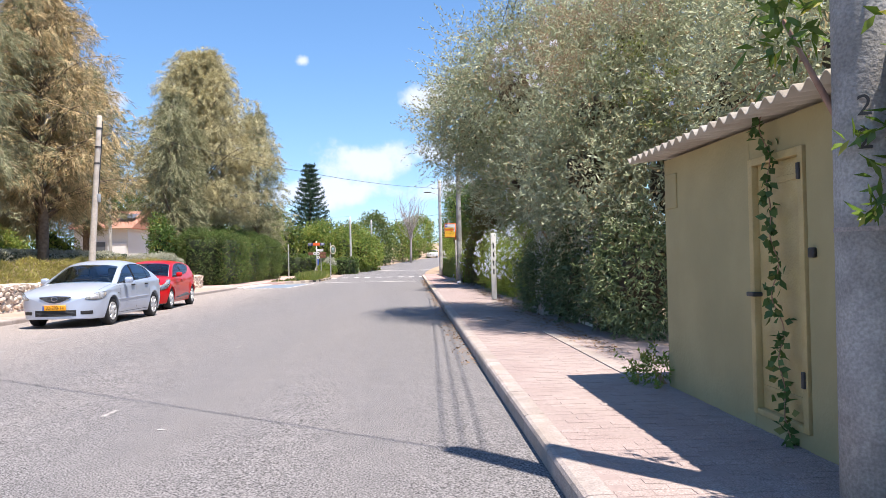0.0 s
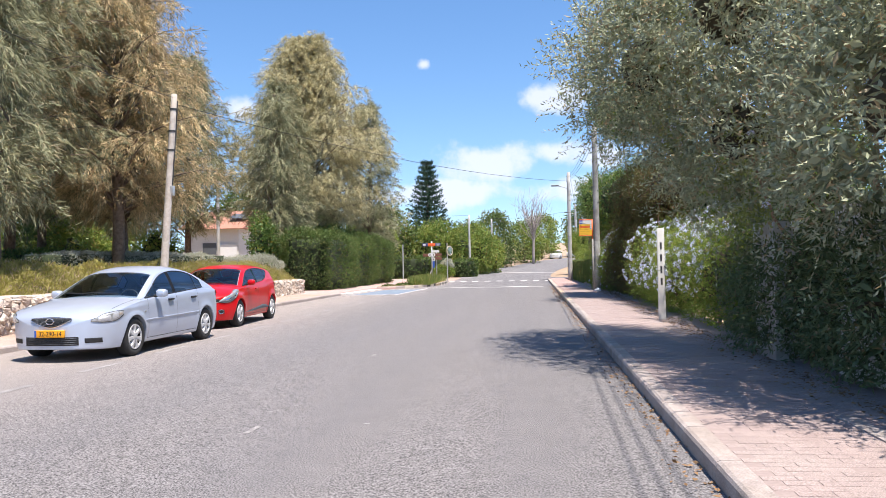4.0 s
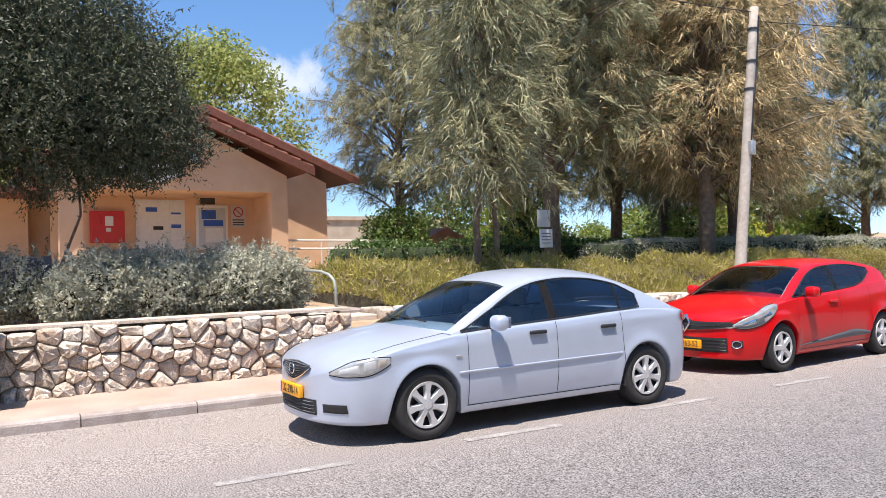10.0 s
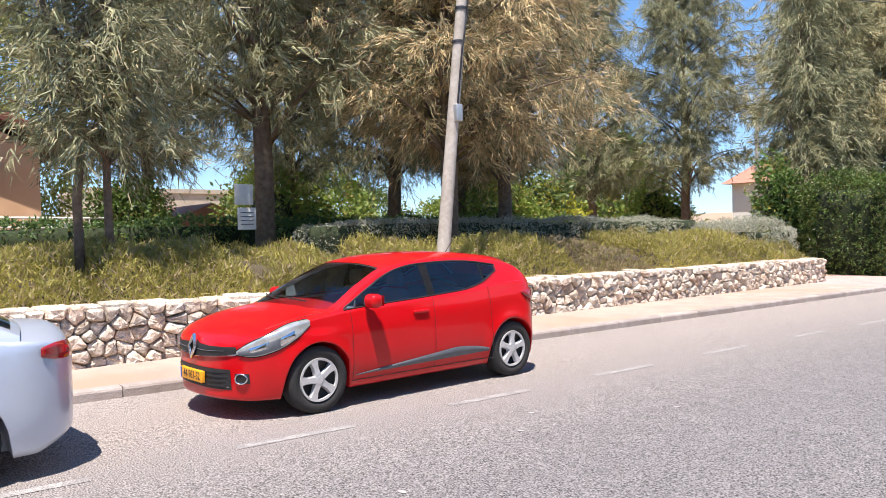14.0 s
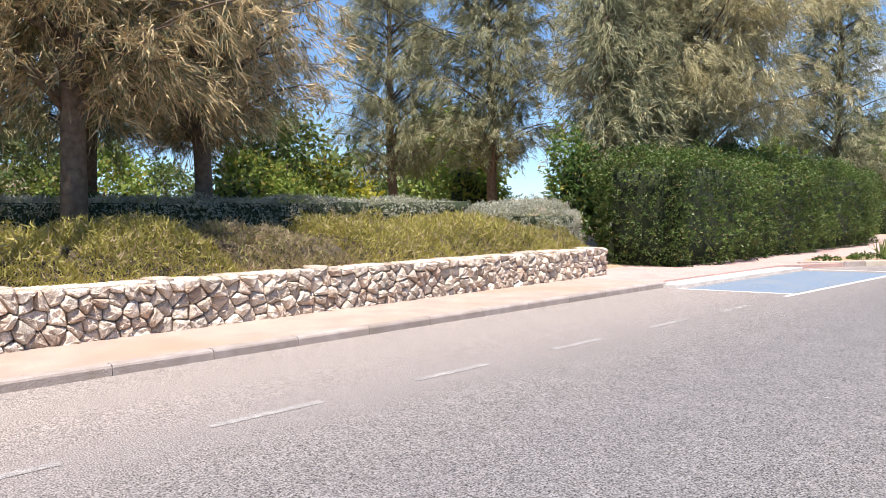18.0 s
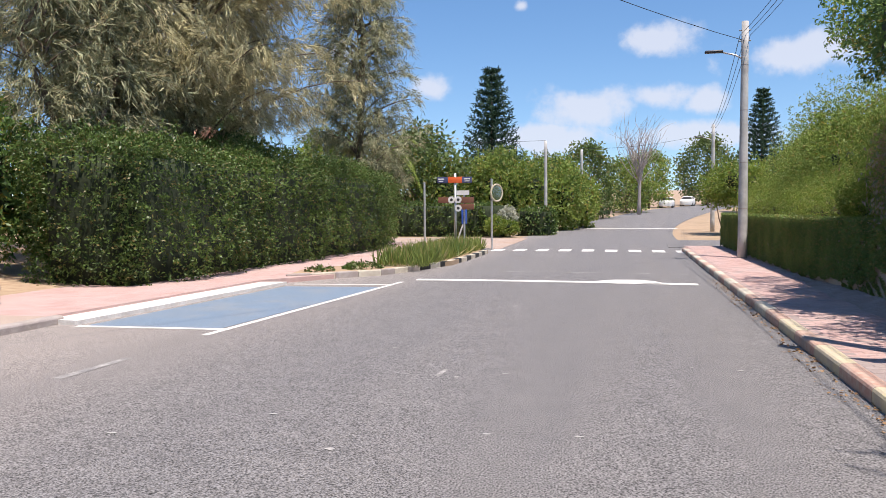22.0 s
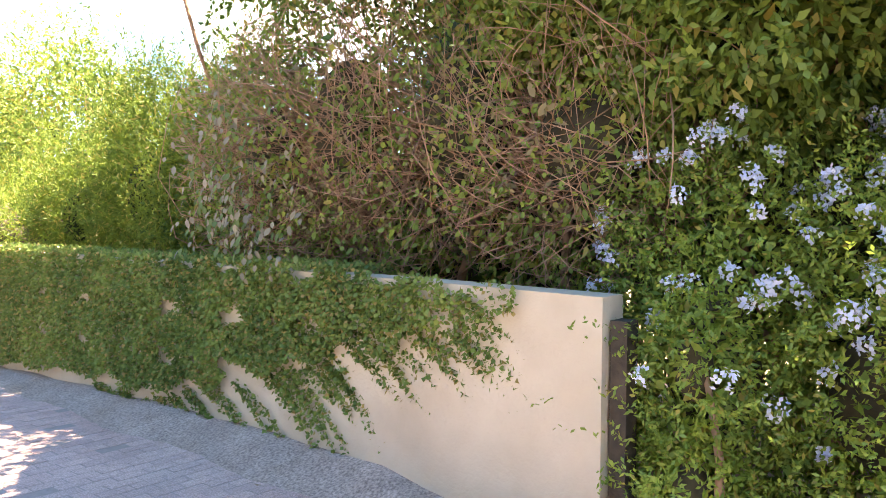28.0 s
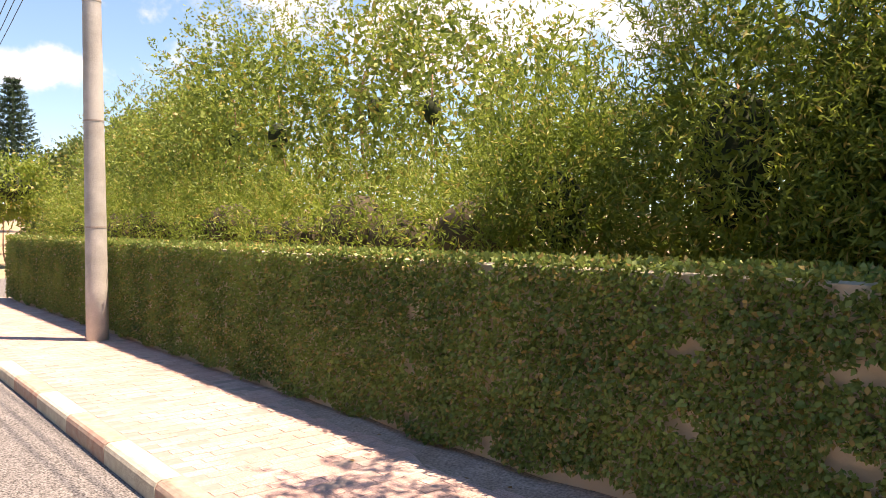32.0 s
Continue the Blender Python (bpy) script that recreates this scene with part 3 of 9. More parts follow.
def road_sheet():
    g = Geo()
    for y in ROAD_Y:
        m, z = float(road_mid(y)), float(rise(y))
        if y < 62:
            a, b = kerb_left(y) - 0.05, kerb_right(y) + 0.05
        else:
            a, b = m - 4.2, m + 4.0
        for k in range(9):
            u = k / 8
            g.v.append((a + (b - a) * u, float(y), z + 0.03 * math.sin(math.pi * u) - 0.01))
    for r in range(len(ROAD_Y) - 1):
        for k in range(8):
            i = r * 9 + k
            g.f.append((i, i + 1, i + 10, i + 9))
    return tagged(piece("road", g, ASPHALT, smooth=True), "grey worn asphalt street with faded markings", "road", kind="structure")


road_sheet()
side = Geo()
side.slab([(-40, 62.0), (-5.4, 58.8), (-5.6, 70), (-40, 71.5)], -0.03, 0.012)
tagged(piece("road", side, PALE_PAVE), "pale paved mouth of a side street", "road", kind="structure")
side = Geo()
side.slab([(1.2, 60.5), (30, 58.5), (30, 66), (1.5, 68)], -0.03, 0.012)
tagged(piece("road", side, ASPHALT), "grey asphalt mouth of a side lane", "road", kind="structure")


def road_z(x, y):
    a, b = kerb_left(y) - 0.05, kerb_right(y) + 0.05
    if y > 62:
        m = float(road_mid(y))
        a, b = m - 4.2, m + 4.0
    u = min(max((x - a) / (b - a), 0), 1)
    return float(rise(y)) + 0.03 * math.sin(math.pi * u) - 0.01


def marking(name, x0, y0, x1, y1, mat, label, skew=0.0, parts=6):
    """A painted strip that follows the road's crown."""
    g = Geo()
    along_x = abs(x1 - x0) >= abs(y1 - y0)
    n = parts
    for i in range(n + 1):
        u = i / n
        if along_x:
            x = x0 + (x1 - x0) * u
            a, b = (x, y0 + skew * u), (x, y1 + skew * u)
        else:
            y = y0 + (y1 - y0) * u
            a, b = (x0 + skew * u, y), (x1 + skew * u, y)
        g.v += [(*a, road_z(*a) + 0.0035), (*b, road_z(*b) + 0.0035)]
    for i in range(n):
        q = (2 * i, 2 * i + 1, 2 * i + 3, 2 * i + 2)
        g.f.append(q if not along_x else q[::-1])
    return tagged(piece(name, g, mat), label, "road marking", kind="structure")


marking("stop_line", -5.2, 44.8, 0.9, 45.15, WHITE_LINE, "white painted stop line across the asphalt", parts=12)
marking("thin_line", -3.6, 47.4, 0.9, 47.5, FADED_LINE, "thin worn white line across the asphalt", parts=12)
for i in range(9):
    x = -5.55 + i * 0.86
    marking("crossing_bar", x, 57.0, x + 0.45, 58.4, WHITE_LINE, "white bar of a pedestrian crossing")
marking("far_line", -3.0, 84.0, 3.2, 84.7, WHITE_LINE, "white line across the far road", parts=10)
for i in range(13):
    y = 8.6 + i * 2.15
    x = -6.2 + 0.034 * max(0.0, y - 26.0)
    marking("parking_dash", x - 0.06, y, x + 0.05, y + 1.05, FADED_LINE, "faded white dash of a parking lane", skew=0.04)
for i in range(9):
    y = 4.0 + i * 5.2
    marking("centre_dash", -2.53 + 0.02 * i, y, -2.48 + 0.02 * i, y + 0.3, FADED_LINE, "almost worn off centre dash", skew=0.02)
marking("blue_bay", -8.05, 37.45, -5.95, 43.2, BLUE_PAINT, "blue painted parking bay", skew=0.45, parts=8)
marking("bay_edge", -5.93, 37.0, -5.82, 44.4, WHITE_LINE, "white edge of the blue bay", skew=0.5, parts=8)
marking("bay_edge", -8.15, 37.42, -5.9, 37.54, WHITE_LINE, "white edge of the blue bay")
marking("bay_edge", -7.62, 43.64, -5.45, 43.76, WHITE_LINE, "white edge of the blue bay")


# right footway
def foot_inner(y):
    return 2.5 + 0.016 * max(0, min(y, 45))


bed = Geo()
ys = list(range(-12, 60, 3))
bed.v = [(kerb_right(y) + 0.1, y, 0.1282) for y in ys] + [(foot_inner(y) + 0.9, y, 0.1282) for y in ys]
bed.f = [(i, len(ys) + i, len(ys) + i + 1, i + 1) for i in range(len(ys) - 1)]
tagged(piece("pavement", bed, JOINT), "sandy bed under red paving bricks", "pavement", kind="structure")


def kerb_stone(y0, y1, xf, w=0.16, h=0.13, flip=1):
    """One kerb stone with rounded upper edges."""
    g = Geo()
    prof = [(0, -0.06), (0, h - 0.035), (0.012, h - 0.012), (0.035, h), (w, h), (w, -0.06)]
    n = len(prof)
    for y in (y0 + 0.006, y1 - 0.006):
        x = xf(y)
        g.v += [(x + flip * px, y, pz) for px, pz in prof]
    for i in range(n):
        j = (i + 1) % n
        g.f.append((i, j, n + j, n + i) if flip < 0 else (i, n + i, n + j, j))
    g.f += [tuple(range(n)), tuple(reversed(range(n, 2 * n)))]
    return g


right_kerb = tagged(new("kerb"), "row of worn kerb stones, some painted", "kerb", kind="structure")
y = -12.0
k = 0
while y < 58:
    step = 1.0
    if 27 < y < 47:
        mat = (KERB_Y, KERB_R)[k % 2] if y < 40 else (KERB_W, KERB_R)[k % 2]
    elif y >= 47:
        mat = (KERB_W, KERB_R)[k % 2]
    else:
        mat = CONCRETE
    piece("kerb_stone", kerb_stone(y, y + step, kerb_right), mat, right_kerb)
    y += step
    k += 1
left_kerb = tagged(new("kerb"), "row of pale concrete kerb stones", "kerb", kind="structure")
for i in range(38):
    y0 = -6.0 + i * 1.15
    piece("kerb_stone", kerb_stone(y0, y0 + 1.15, kerb_left, flip=-1, h=0.11), CONCRETE, left_kerb)

# left footway: pale slabs, then red slabs behind the bay
lf = Geo()
lf.slab([(-11.0, -20), (kerb_left(-20) - 0.14, -20), (kerb_left(37) - 0.14, 37.6), (-11.0, 37.6)], -0.03, 0.10)
tagged(piece("pavement", lf, PALE_PAVE), "pale dusty concrete footway", "pavement", kind="structure")
lf = Geo()
lf.slab([(-11.8, 37.6), (-8.75, 37.6), (-8.3, 43.5), (-6.6, 46.0), (-6.6, 57), (-9.6, 61.9), (-11.0, 61.9), (-11.8, 46)], -0.03, 0.10)
tagged(piece("pavement", lf, PAVER), "dusty red paved footway", "pavement", kind="structure")
lf = Geo()
lf.slab([(-8.75, 37.6), (-8.2, 37.55), (-7.75, 43.6), (-8.3, 43.5)], -0.03, 0.06)
tagged(piece("pavement", lf, WHITE_LINE), "white painted ramp beside the blue bay", "pavement", kind="structure")

# raised planted terrace behind the stone wall
grid_sheet("terrace", np.array([-60, -40, -30, -24, -20, -17, -15, -13, -12, -11.05]), np.array([-25, -5, 5, 10, 15, 20, 25, 30, 35, 39.3]),
           lambda X, Y: 0.62 + 0.16 * np.clip((-11.0 - X) / 2.0, 0, 1) + 0.45 * np.clip((-14.0 - X) / 8.0, 0, 1), EARTH, "planted earth terrace above the street", category="ground")
grid_sheet("lawn_bank", np.array([-60, -40, -30, -24, -20, -17, -15, -13, -11.6]), np.array([39.3, 45, 50, 56, 62]),
           lambda X, Y: 0.1 + 0.5 * np.clip((-12.5 - X) / 4.0, 0, 1), EARTH, "dry earth under the tall hedge", category="ground")


# ---------- stone wall ----------
def clip_cell(c, others, bounds):
    """The part of a rectangle that lies nearer to c than to any of the others."""
    poly = [(bounds[0], bounds[1]), (bounds[2], bounds[1]), (bounds[2], bounds[3]), (bounds[0], bounds[3])]
    for o in others:
        mx, my, nx, ny = (c[0] + o[0]) / 2, (c[1] + o[1]) / 2, o[0] - c[0], o[1] - c[1]
        res = []
        for i in range(len(poly)):
            p, q = poly[i], poly[(i + 1) % len(poly)]
            dp, dq = (p[0] - mx) * nx + (p[1] - my) * ny, (q[0] - mx) * nx + (q[1] - my) * ny
            if dp <= 0:
                res.append(p)
            if dp * dq < 0:
                u = dp / (dp - dq)
                res.append((p[0] + (q[0] - p[0]) * u, p[1] + (q[1] - p[1]) * u))
        poly = res
        if len(poly) < 3:
            return None
    return poly


def stone_geo(poly, depth, rand):
    """A rough stone over an outline in (along, up); it bulges outwards by depth."""
    cx, cz = sum(p[0] for p in poly) / len(poly), sum(p[1] for p in poly) / len(poly)
    ring = []
    for i in range(len(poly)):
        p, q = poly[i], poly[(i + 1) % len(poly)]
        ring.append((p[0] + (q[0] - p[0]) * 0.14, p[1] + (q[1] - p[1]) * 0.14))
        ring.append((p[0] + (q[0] - p[0]) * 0.86, p[1] + (q[1] - p[1]) * 0.86))
    g = Geo()
    n = len(ring)
    for s, d in ((0.975, -0.02), (0.95, depth * 0.5), (0.62, depth)):
        for a, b in ring:
            w = rand.uniform(-1, 1) * 0.02
            g.v.append((d + w, cx + (a - cx) * s, cz + (b - cz) * s))
    g.v.append((depth + rand.uniform(0, 0.015), cx, cz))
    for r in range(2):
        for i in range(n):
            j = (i + 1) % n
            g.f.append((r * n + i, r * n + j, (r + 1) * n + j, (r + 1) * n + i))
    for i in range(n):
        g.f.append((2 * n + i, 2 * n + (i + 1) % n, 3 * n))
    return g


def wall_top(y):
    return 0.93 - 0.0075 * (y - 8) if y < 25 else 0.80 - 0.005 * (y - 25)


def wall_x(y):
    return -10.82 + 0.006 * (y - 10)


def stone_wall(y0, y1, single):
    rand = random.Random(int(y0 * 10))
    base = 0.06
    core = Geo()
    k = max(2, int((y1 - y0) / 1.5))
    for i in range(k):
        a, b = y0 + (y1 - y0) * i / k, y0 + (y1 - y0) * (i + 1) / k
        core.slab([(wall_x(a) - 0.42, a), (wall_x(a), a), (wall_x(b), b), (wall_x(b) - 0.42, b)], -0.02, wall_top((a + b) / 2) - 0.03)
    wall = tagged(piece("stone_wall", core, MORTAR), "low retaining wall of rough pale limestone", "wall", kind="structure")
    pts = []
    rows_n = 5
    for r in range(rows_n):
        yy = y0 - rand.uniform(0, 0.1)
        while yy < y1 + 0.1:
            top = wall_top(yy)
            h = (top - base) / rows_n
            pts.append((yy + rand.uniform(-0.05, 0.05), base + h * (r + 0.5) + rand.uniform(-0.06, 0.06)))
            yy += rand.uniform(0.15, 0.34)
    rest = Geo()
    for c in pts:
        near = [o for o in pts if o is not c and abs(o[0] - c[0]) < 0.8]
        poly = clip_cell(c, near, (max(y0, c[0] - 0.5), base, min(y1, c[0] + 0.5), wall_top(c[0]) + rand.uniform(-0.03, 0.04)))
        if not poly:
            continue
        g = stone_geo(poly, rand.uniform(0.05, 0.13), rand)
        x = wall_x(c[0])
        g.v = [(v[0] + x, v[1], v[2]) for v in g.v]
        if single(c[0]):
            piece("stone", g, STONE, wall)
        else:
            n = len(rest.v)
            rest.v += g.v
            rest.f += [tuple(i + n for i in f) for f in g.f]
    # cap stones, or a smooth mortar coping on the taller stretch
    if y0 < 10:
        cp = Geo()
        cp.slab([(wall_x(y0) - 0.44, y0), (wall_x(y0) + 0.02, y0), (wall_x(y1) + 0.02, y1), (wall_x(y1) - 0.44, y1)], wall_top(y0) - 0.045, wall_top((y0 + y1) / 2) + 0.035, 0.02)
        piece('coping', cp, STEP_STONE, wall)
    yy = y0 if y0 > 10 else y1
    while yy < y1 - 0.1:
        e = min(y1, yy + rand.uniform(0.28, 0.5))
        g = Geo()
        t = wall_top(yy)
        x = wall_x(yy)
        g.slab([(x - 0.42, yy + 0.015), (x + 0.03 + rand.uniform(-.02, .03), yy + 0.015), (x + 0.03 + rand.uniform(-.02, .03), e - 0.015), (x - 0.42, e - 0.015)], t - 0.05, t + rand.uniform(0.0, 0.05), 0.025)
        piece("cap_stone", g, STONE, wall)
        yy = e
    if rest.v:
        tagged(piece("stones", rest, STONE, wall), kind="stuff")
    return wall


stone_wall(5.0, 16.15, lambda y: y > 10.5)
stone_wall(17.05, 38.75, lambda y: y > 26)

# ---------- trees ----------
def crown_points(n, height, base, radius, shape, lobes, seed):
    """Clump centres inside a crown whose outline is uneven; shape gives the radius by height 0..1."""
    r = np.random.default_rng(seed)
    u = r.random(n) ** 0.85
    ang = r.random(n) * 2 * np.pi
    rad = radius * shape(u) * (1 + lobes * np.sin(3 * ang + seed + 4 * u) * np.cos(5 * u + seed) + 0.5 * lobes * np.sin(7 * ang + 9 * u))
    rr = rad * (0.25 + 0.75 * r.random(n) ** 0.45)
    return np.stack([np.cos(ang) * rr, np.sin(ang) * rr, base + u * (height - base)], 1)


def weeping_tree_meshes(height, base, radius, seed, branches, per, mat, blade=(0.26, 0.024), along=8, lean=0.0, low=0.88, bole=0.21, tassel=0.56):
    """Trunk, spreading branches, and tassels of thin needles that hang from them."""
    global rng
    rng = np.random.default_rng(seed)
    g = Geo()
    trunk = [(rng.normal() * 0.05 * i + lean * i / 6, rng.normal() * 0.05 * i, height * 0.94 * i / 6) for i in range(7)]
    trunk[0] = (0, 0, -0.3)
    g.tube(trunk, [bole * f for f in (1.08, 0.92, 0.78, 0.6, 0.42, 0.27, 0.1)], 10)
    C, O, Z = [], [], []
    for i in range(branches):
        u = (i + rng.random()) / branches
        h = base + u * (height - base) * 0.95
        az = i * 2.39996 + rng.normal() * 0.35
        R = radius * (low + (1 - low) * u / 0.32 if u < 0.32 else 1.0) * (1 - max(0.0, (u - 0.32) / 0.68) ** 1.5 * 0.86) * rng.uniform(0.5, 1.12)
        out = np.array([math.cos(az), math.sin(az), 0.0])
        up = rng.uniform(0.3, 0.75)
        root = np.array([lean * h / height, 0, h - R * 0.35])

        def at(t):
            return root + out * R * t + np.array([0, 0, R * (up * 1.7 * t - 1.05 * up * t * t) + 0.15 * R * t])
        g.tube([tuple(at(k / 6)) for k in range(7)], [(0.042 * (1 - 0.85 * k / 6) + 0.004) * min(1.0, bole / 0.15) for k in range(7)], 5)
        across = np.array([-out[1], out[0], 0.0])
        for k in range(along):
            t = 0.22 + 0.83 * (k + rng.random()) / along
            q = at(t)
            for j in range(3):
                sidestep = across * rng.normal() * (0.16 + 0.06 * R)
                way = out * rng.uniform(-0.1, 0.9) + sidestep * 1.6 + np.array([0, 0, 0.25 - rng.uniform(0.0, 1.2)])
                C.append(q + sidestep + rng.normal(size=3) * np.array([0.09, 0.09, 0.10]) - np.array([0, 0, 0.06 * j]))
                O.append(way / np.linalg.norm(way))
                Z.append(rng.uniform(0.55, 1.45))
    C, O, Z = np.array(C), np.array(O), np.array(Z)
    n = len(C) * per
    c, o, size = np.repeat(C, per, axis=0), np.repeat(O, per, axis=0), np.repeat(Z, per)[:, None]
    reach = rng.random((n, 1))
    sag = np.zeros((n, 3))
    sag[:, 2] = -0.20 * reach[:, 0] ** 2
    P = c + o * reach * tassel * size + sag * size + rng.normal(size=(n, 3)) * (0.030 + 0.045 * reach)
    D = o + rng.normal(size=(n, 3)) * (0.34 + 0.16 * reach)
    D[:, 2] -= 0.12 + 0.3 * reach[:, 0]
    me = leaf_mesh("crown", P, D, rand_dirs(n), blade[0] * rng.uniform(0.5, 1.3, n), blade[1] * rng.uniform(0.7, 1.3, n), mat, k=3)
    return g.mesh("trunk", BARK, True), me


def place_tree(meshes, x, y, z, turn, size, label, name="tree", group="", category="tree"):
    th = thing(name, label, category, group, place=pose(x, y, z, 0, 0, turn) @ Matrix.Scale(size, 4))
    piece("trunk", meshes[0], None, th)
    piece("crown", meshes[1], None, th)
    return th


WEEP = [weeping_tree_meshes(14.0, 3.4, 3.3, 11, 108, 36, L_NEEDLE), weeping_tree_meshes(14.0, 2.6, 2.7, 23, 108, 33, L_NEEDLE, along=7),
        weeping_tree_meshes(13.0, 3.0, 3.2, 31, 112, 34, L_NEEDLE_TAN, low=1.0), weeping_tree_meshes(9.5, 2.4, 1.25, 37, 46, 30, L_NEEDLE, along=4, bole=0.075)]
GREY_W = "tall grey-green tree with hanging needle sprays behind the shrubs"
TAN_W = "tall tree with browning hanging needle sprays"
YOUNG_W = "slim young tree with hanging grey needles"
for kind, x, y, z, turn, size, label in (
        (0, -15.9, 24.3, 0.9, 0, 1.05, GREY_W), (3, -12.7, 19.8, 0.8, 40, 1.0, YOUNG_W), (3, -12.75, 20.25, 0.8, 160, 0.9, YOUNG_W),
        (2, -13.9, 27.8, 0.8, 90, 1.0, TAN_W), (1, -19.7, 30.3, 1.0, 150, 1.0, GREY_W), (1, -21.6, 28.0, 1.0, 20, 0.95, GREY_W), (0, -19.0, 44.7, 0.6, 200, 0.95, GREY_W),
        (0, -24.1, 24.4, 1.0, 120, 0.9, GREY_W), (2, -15.4, 31.0, 0.8, 210, 0.92, TAN_W), (1, -22.5, 43.0, 0.9, 260, 0.92, GREY_W), (0, -20.8, 34.0, 1.0, 20, 0.9, GREY_W),
        (1, -11.6, 59.6, 0.1, 10, 1.0, GREY_W), (1, -14.0, 46.3, 0.5, 75, 0.88, GREY_W), (3, -13.5, 43.4, 0.4, 10, 1.15, YOUNG_W), (3, -13.0, 44.7, 0.4, 200, 1.1, YOUNG_W)):
    place_tree(WEEP[kind], x, y, z, turn, size, label)
BIGW = weeping_tree_meshes(15.6, 3.9, 4.9, 47, 200, 38, L_NEEDLE_GOLD, along=12, low=1.0, tassel=0.60)
place_tree(BIGW, -13.2, 49.0, 0.4, 0, 1.0, "broad weeping tree with tan-grey needle sprays above the hedge")


def leafy_crown(name, height, base, radius, seed, clumps, per, L, W, mat, droop=0.3, clump_r=0.5, trunk_r=0.16, lobes=0.22):
    global rng
    rng = np.random.default_rng(seed)
    g = Geo()
    g.tube([(0, 0, -0.3), (0.05, 0.03, base * 0.6), (0, 0.1, base + 0.3 * (height - base)), (0.1, 0, height * 0.85)], [trunk_r, trunk_r * 0.8, trunk_r * 0.5, 0.02], 8)
    C = crown_points(clumps, height, base, radius, lambda u: np.sqrt(np.clip(1 - (2 * u - 0.9) ** 2 / 1.25, 0.03, 1)), lobes, seed)
    for i in range(12):
        t = C[i * (clumps // 14)]
        limb(g, (0, 0, base * 0.8 + 0.2 * t[2]), t, trunk_r * 0.3, 0.01, 0.2, 5)
    P, D, S, l, w = clump_leaves(C, clump_r, per, L, W, droop, np.array([0, 0, (height + base) / 2]), 0.5)
    return g.mesh("trunk", BARK, True), leaf_mesh("crown", P, D, S, l, w, mat, 0.06)


# hedges: a dense inner body coloured as deep shade, and a coat of leaves
def coat(x0, y0, z0, x1, y1, z1, n, mat, L, W, rough=0.12, name="leaves", sides="xXyYZ", droop=0.2, seed=1, scale=1.1):
    """Leaves over the faces of a box, heaved in and out."""
    global rng
    rng = np.random.default_rng(seed)
    areas = {"x": (y1 - y0) * (z1 - z0), "X": (y1 - y0) * (z1 - z0), "y": (x1 - x0) * (z1 - z0), "Y": (x1 - x0) * (z1 - z0), "Z": (x1 - x0) * (y1 - y0)}
    tot = sum(areas[s] for s in sides)
    Ps, Ns = [], []
    for s in sides:
        k = int(n * areas[s] / tot / 7)
        u, v = rng.random(k), rng.random(k)
        if s in "xX":
            P = np.stack([np.full(k, x0 if s == "x" else x1), y0 + (y1 - y0) * u, z0 + (z1 - z0) * v], 1)
            N = np.array([-1.0 if s == "x" else 1.0, 0, 0.15])
        elif s in "yY":
            P = np.stack([x0 + (x1 - x0) * u, np.full(k, y0 if s == "y" else y1), z0 + (z1 - z0) * v], 1)
            N = np.array([0, -1.0 if s == "y" else 1.0, 0.15])
        else:
            P = np.stack([x0 + (x1 - x0) * u, y0 + (y1 - y0) * v, np.full(k, z1)], 1)
            N = np.array([0, 0, 1.0])
        Ps.append(P)
        Ns.append(np.repeat(N[None], k, 0))
    P, N = np.concatenate(Ps), np.concatenate(Ns)
    k = len(P)
    mid, half = np.array([(x0 + x1) / 2, (y0 + y1) / 2, (z0 + z1) / 2]), np.array([x1 - x0, y1 - y0, z1 - z0]) / 2
    u = (P - mid) / half
    u[:, 2] = np.maximum(u[:, 2], 0)
    soft = np.maximum(np.abs(u).max(1), 1e-6) / (np.abs(u) ** 5).sum(1) ** 0.2
    away = u * half
    away[:, 1] = np.sign(u[:, 1]) * np.minimum(np.abs(away[:, 1]), 1.5)
    P = P - away * (1 - soft)[:, None]
    heave = lumpy(P, scale, seed) + 0.5 * lumpy(P, scale * 3.1, seed + 5)
    P = P + N * (heave * rough + rng.normal(size=k) * rough * 0.3)[:, None]
    P, N = np.repeat(P, 7, 0), np.repeat(N, 7, 0)
    k = len(P)
    P = P + rng.normal(size=(k, 3)) * L * 0.35
    D = N * 0.5 + rng.normal(size=(k, 3)) * 0.75
    D[:, 2] -= droop
    return leaf_mesh(name, P, D, rand_dirs(k) + np.cross(N, rand_dirs(k)), L * rng.uniform(0.6, 1.35, k), W * rng.uniform(0.7, 1.3, k), mat, 0.08)


def core_box(x0, y0, z0, x1, y1, z1, step=0.5, amp=0.07):
    """A lumpy dark body inside a hedge; its colour stands for the shade within."""
    bm = bmesh.new()
    bmesh.ops.create_cube(bm, size=1.0)
    n = int(max(2, min(30, max(x1 - x0, y1 - y0, z1 - z0) / step)))
    bmesh.ops.subdivide_edges(bm, edges=[e for e in bm.edges if abs((e.verts[0].co - e.verts[1].co).y) > 0.5], cuts=n, use_grid_fill=True)
    bmesh.ops.subdivide_edges(bm, edges=[e for e in bm.edges if abs((e.verts[0].co - e.verts[1].co).z) > 0.5], cuts=4, use_grid_fill=True)
    for v in bm.verts:
        v.co = Vector((x0 + (v.co.x + 0.5) * (x1 - x0), y0 + (v.co.y + 0.5) * (y1 - y0), z0 + (v.co.z + 0.5) * (z1 - z0)))
        v.co += Vector((noise.noise(v.co * 1.3), noise.noise(v.co * 1.3 + Vector((9, 0, 0))), noise.noise(v.co * 1.3 + Vector((0, 9, 0))))) * amp
    return bm


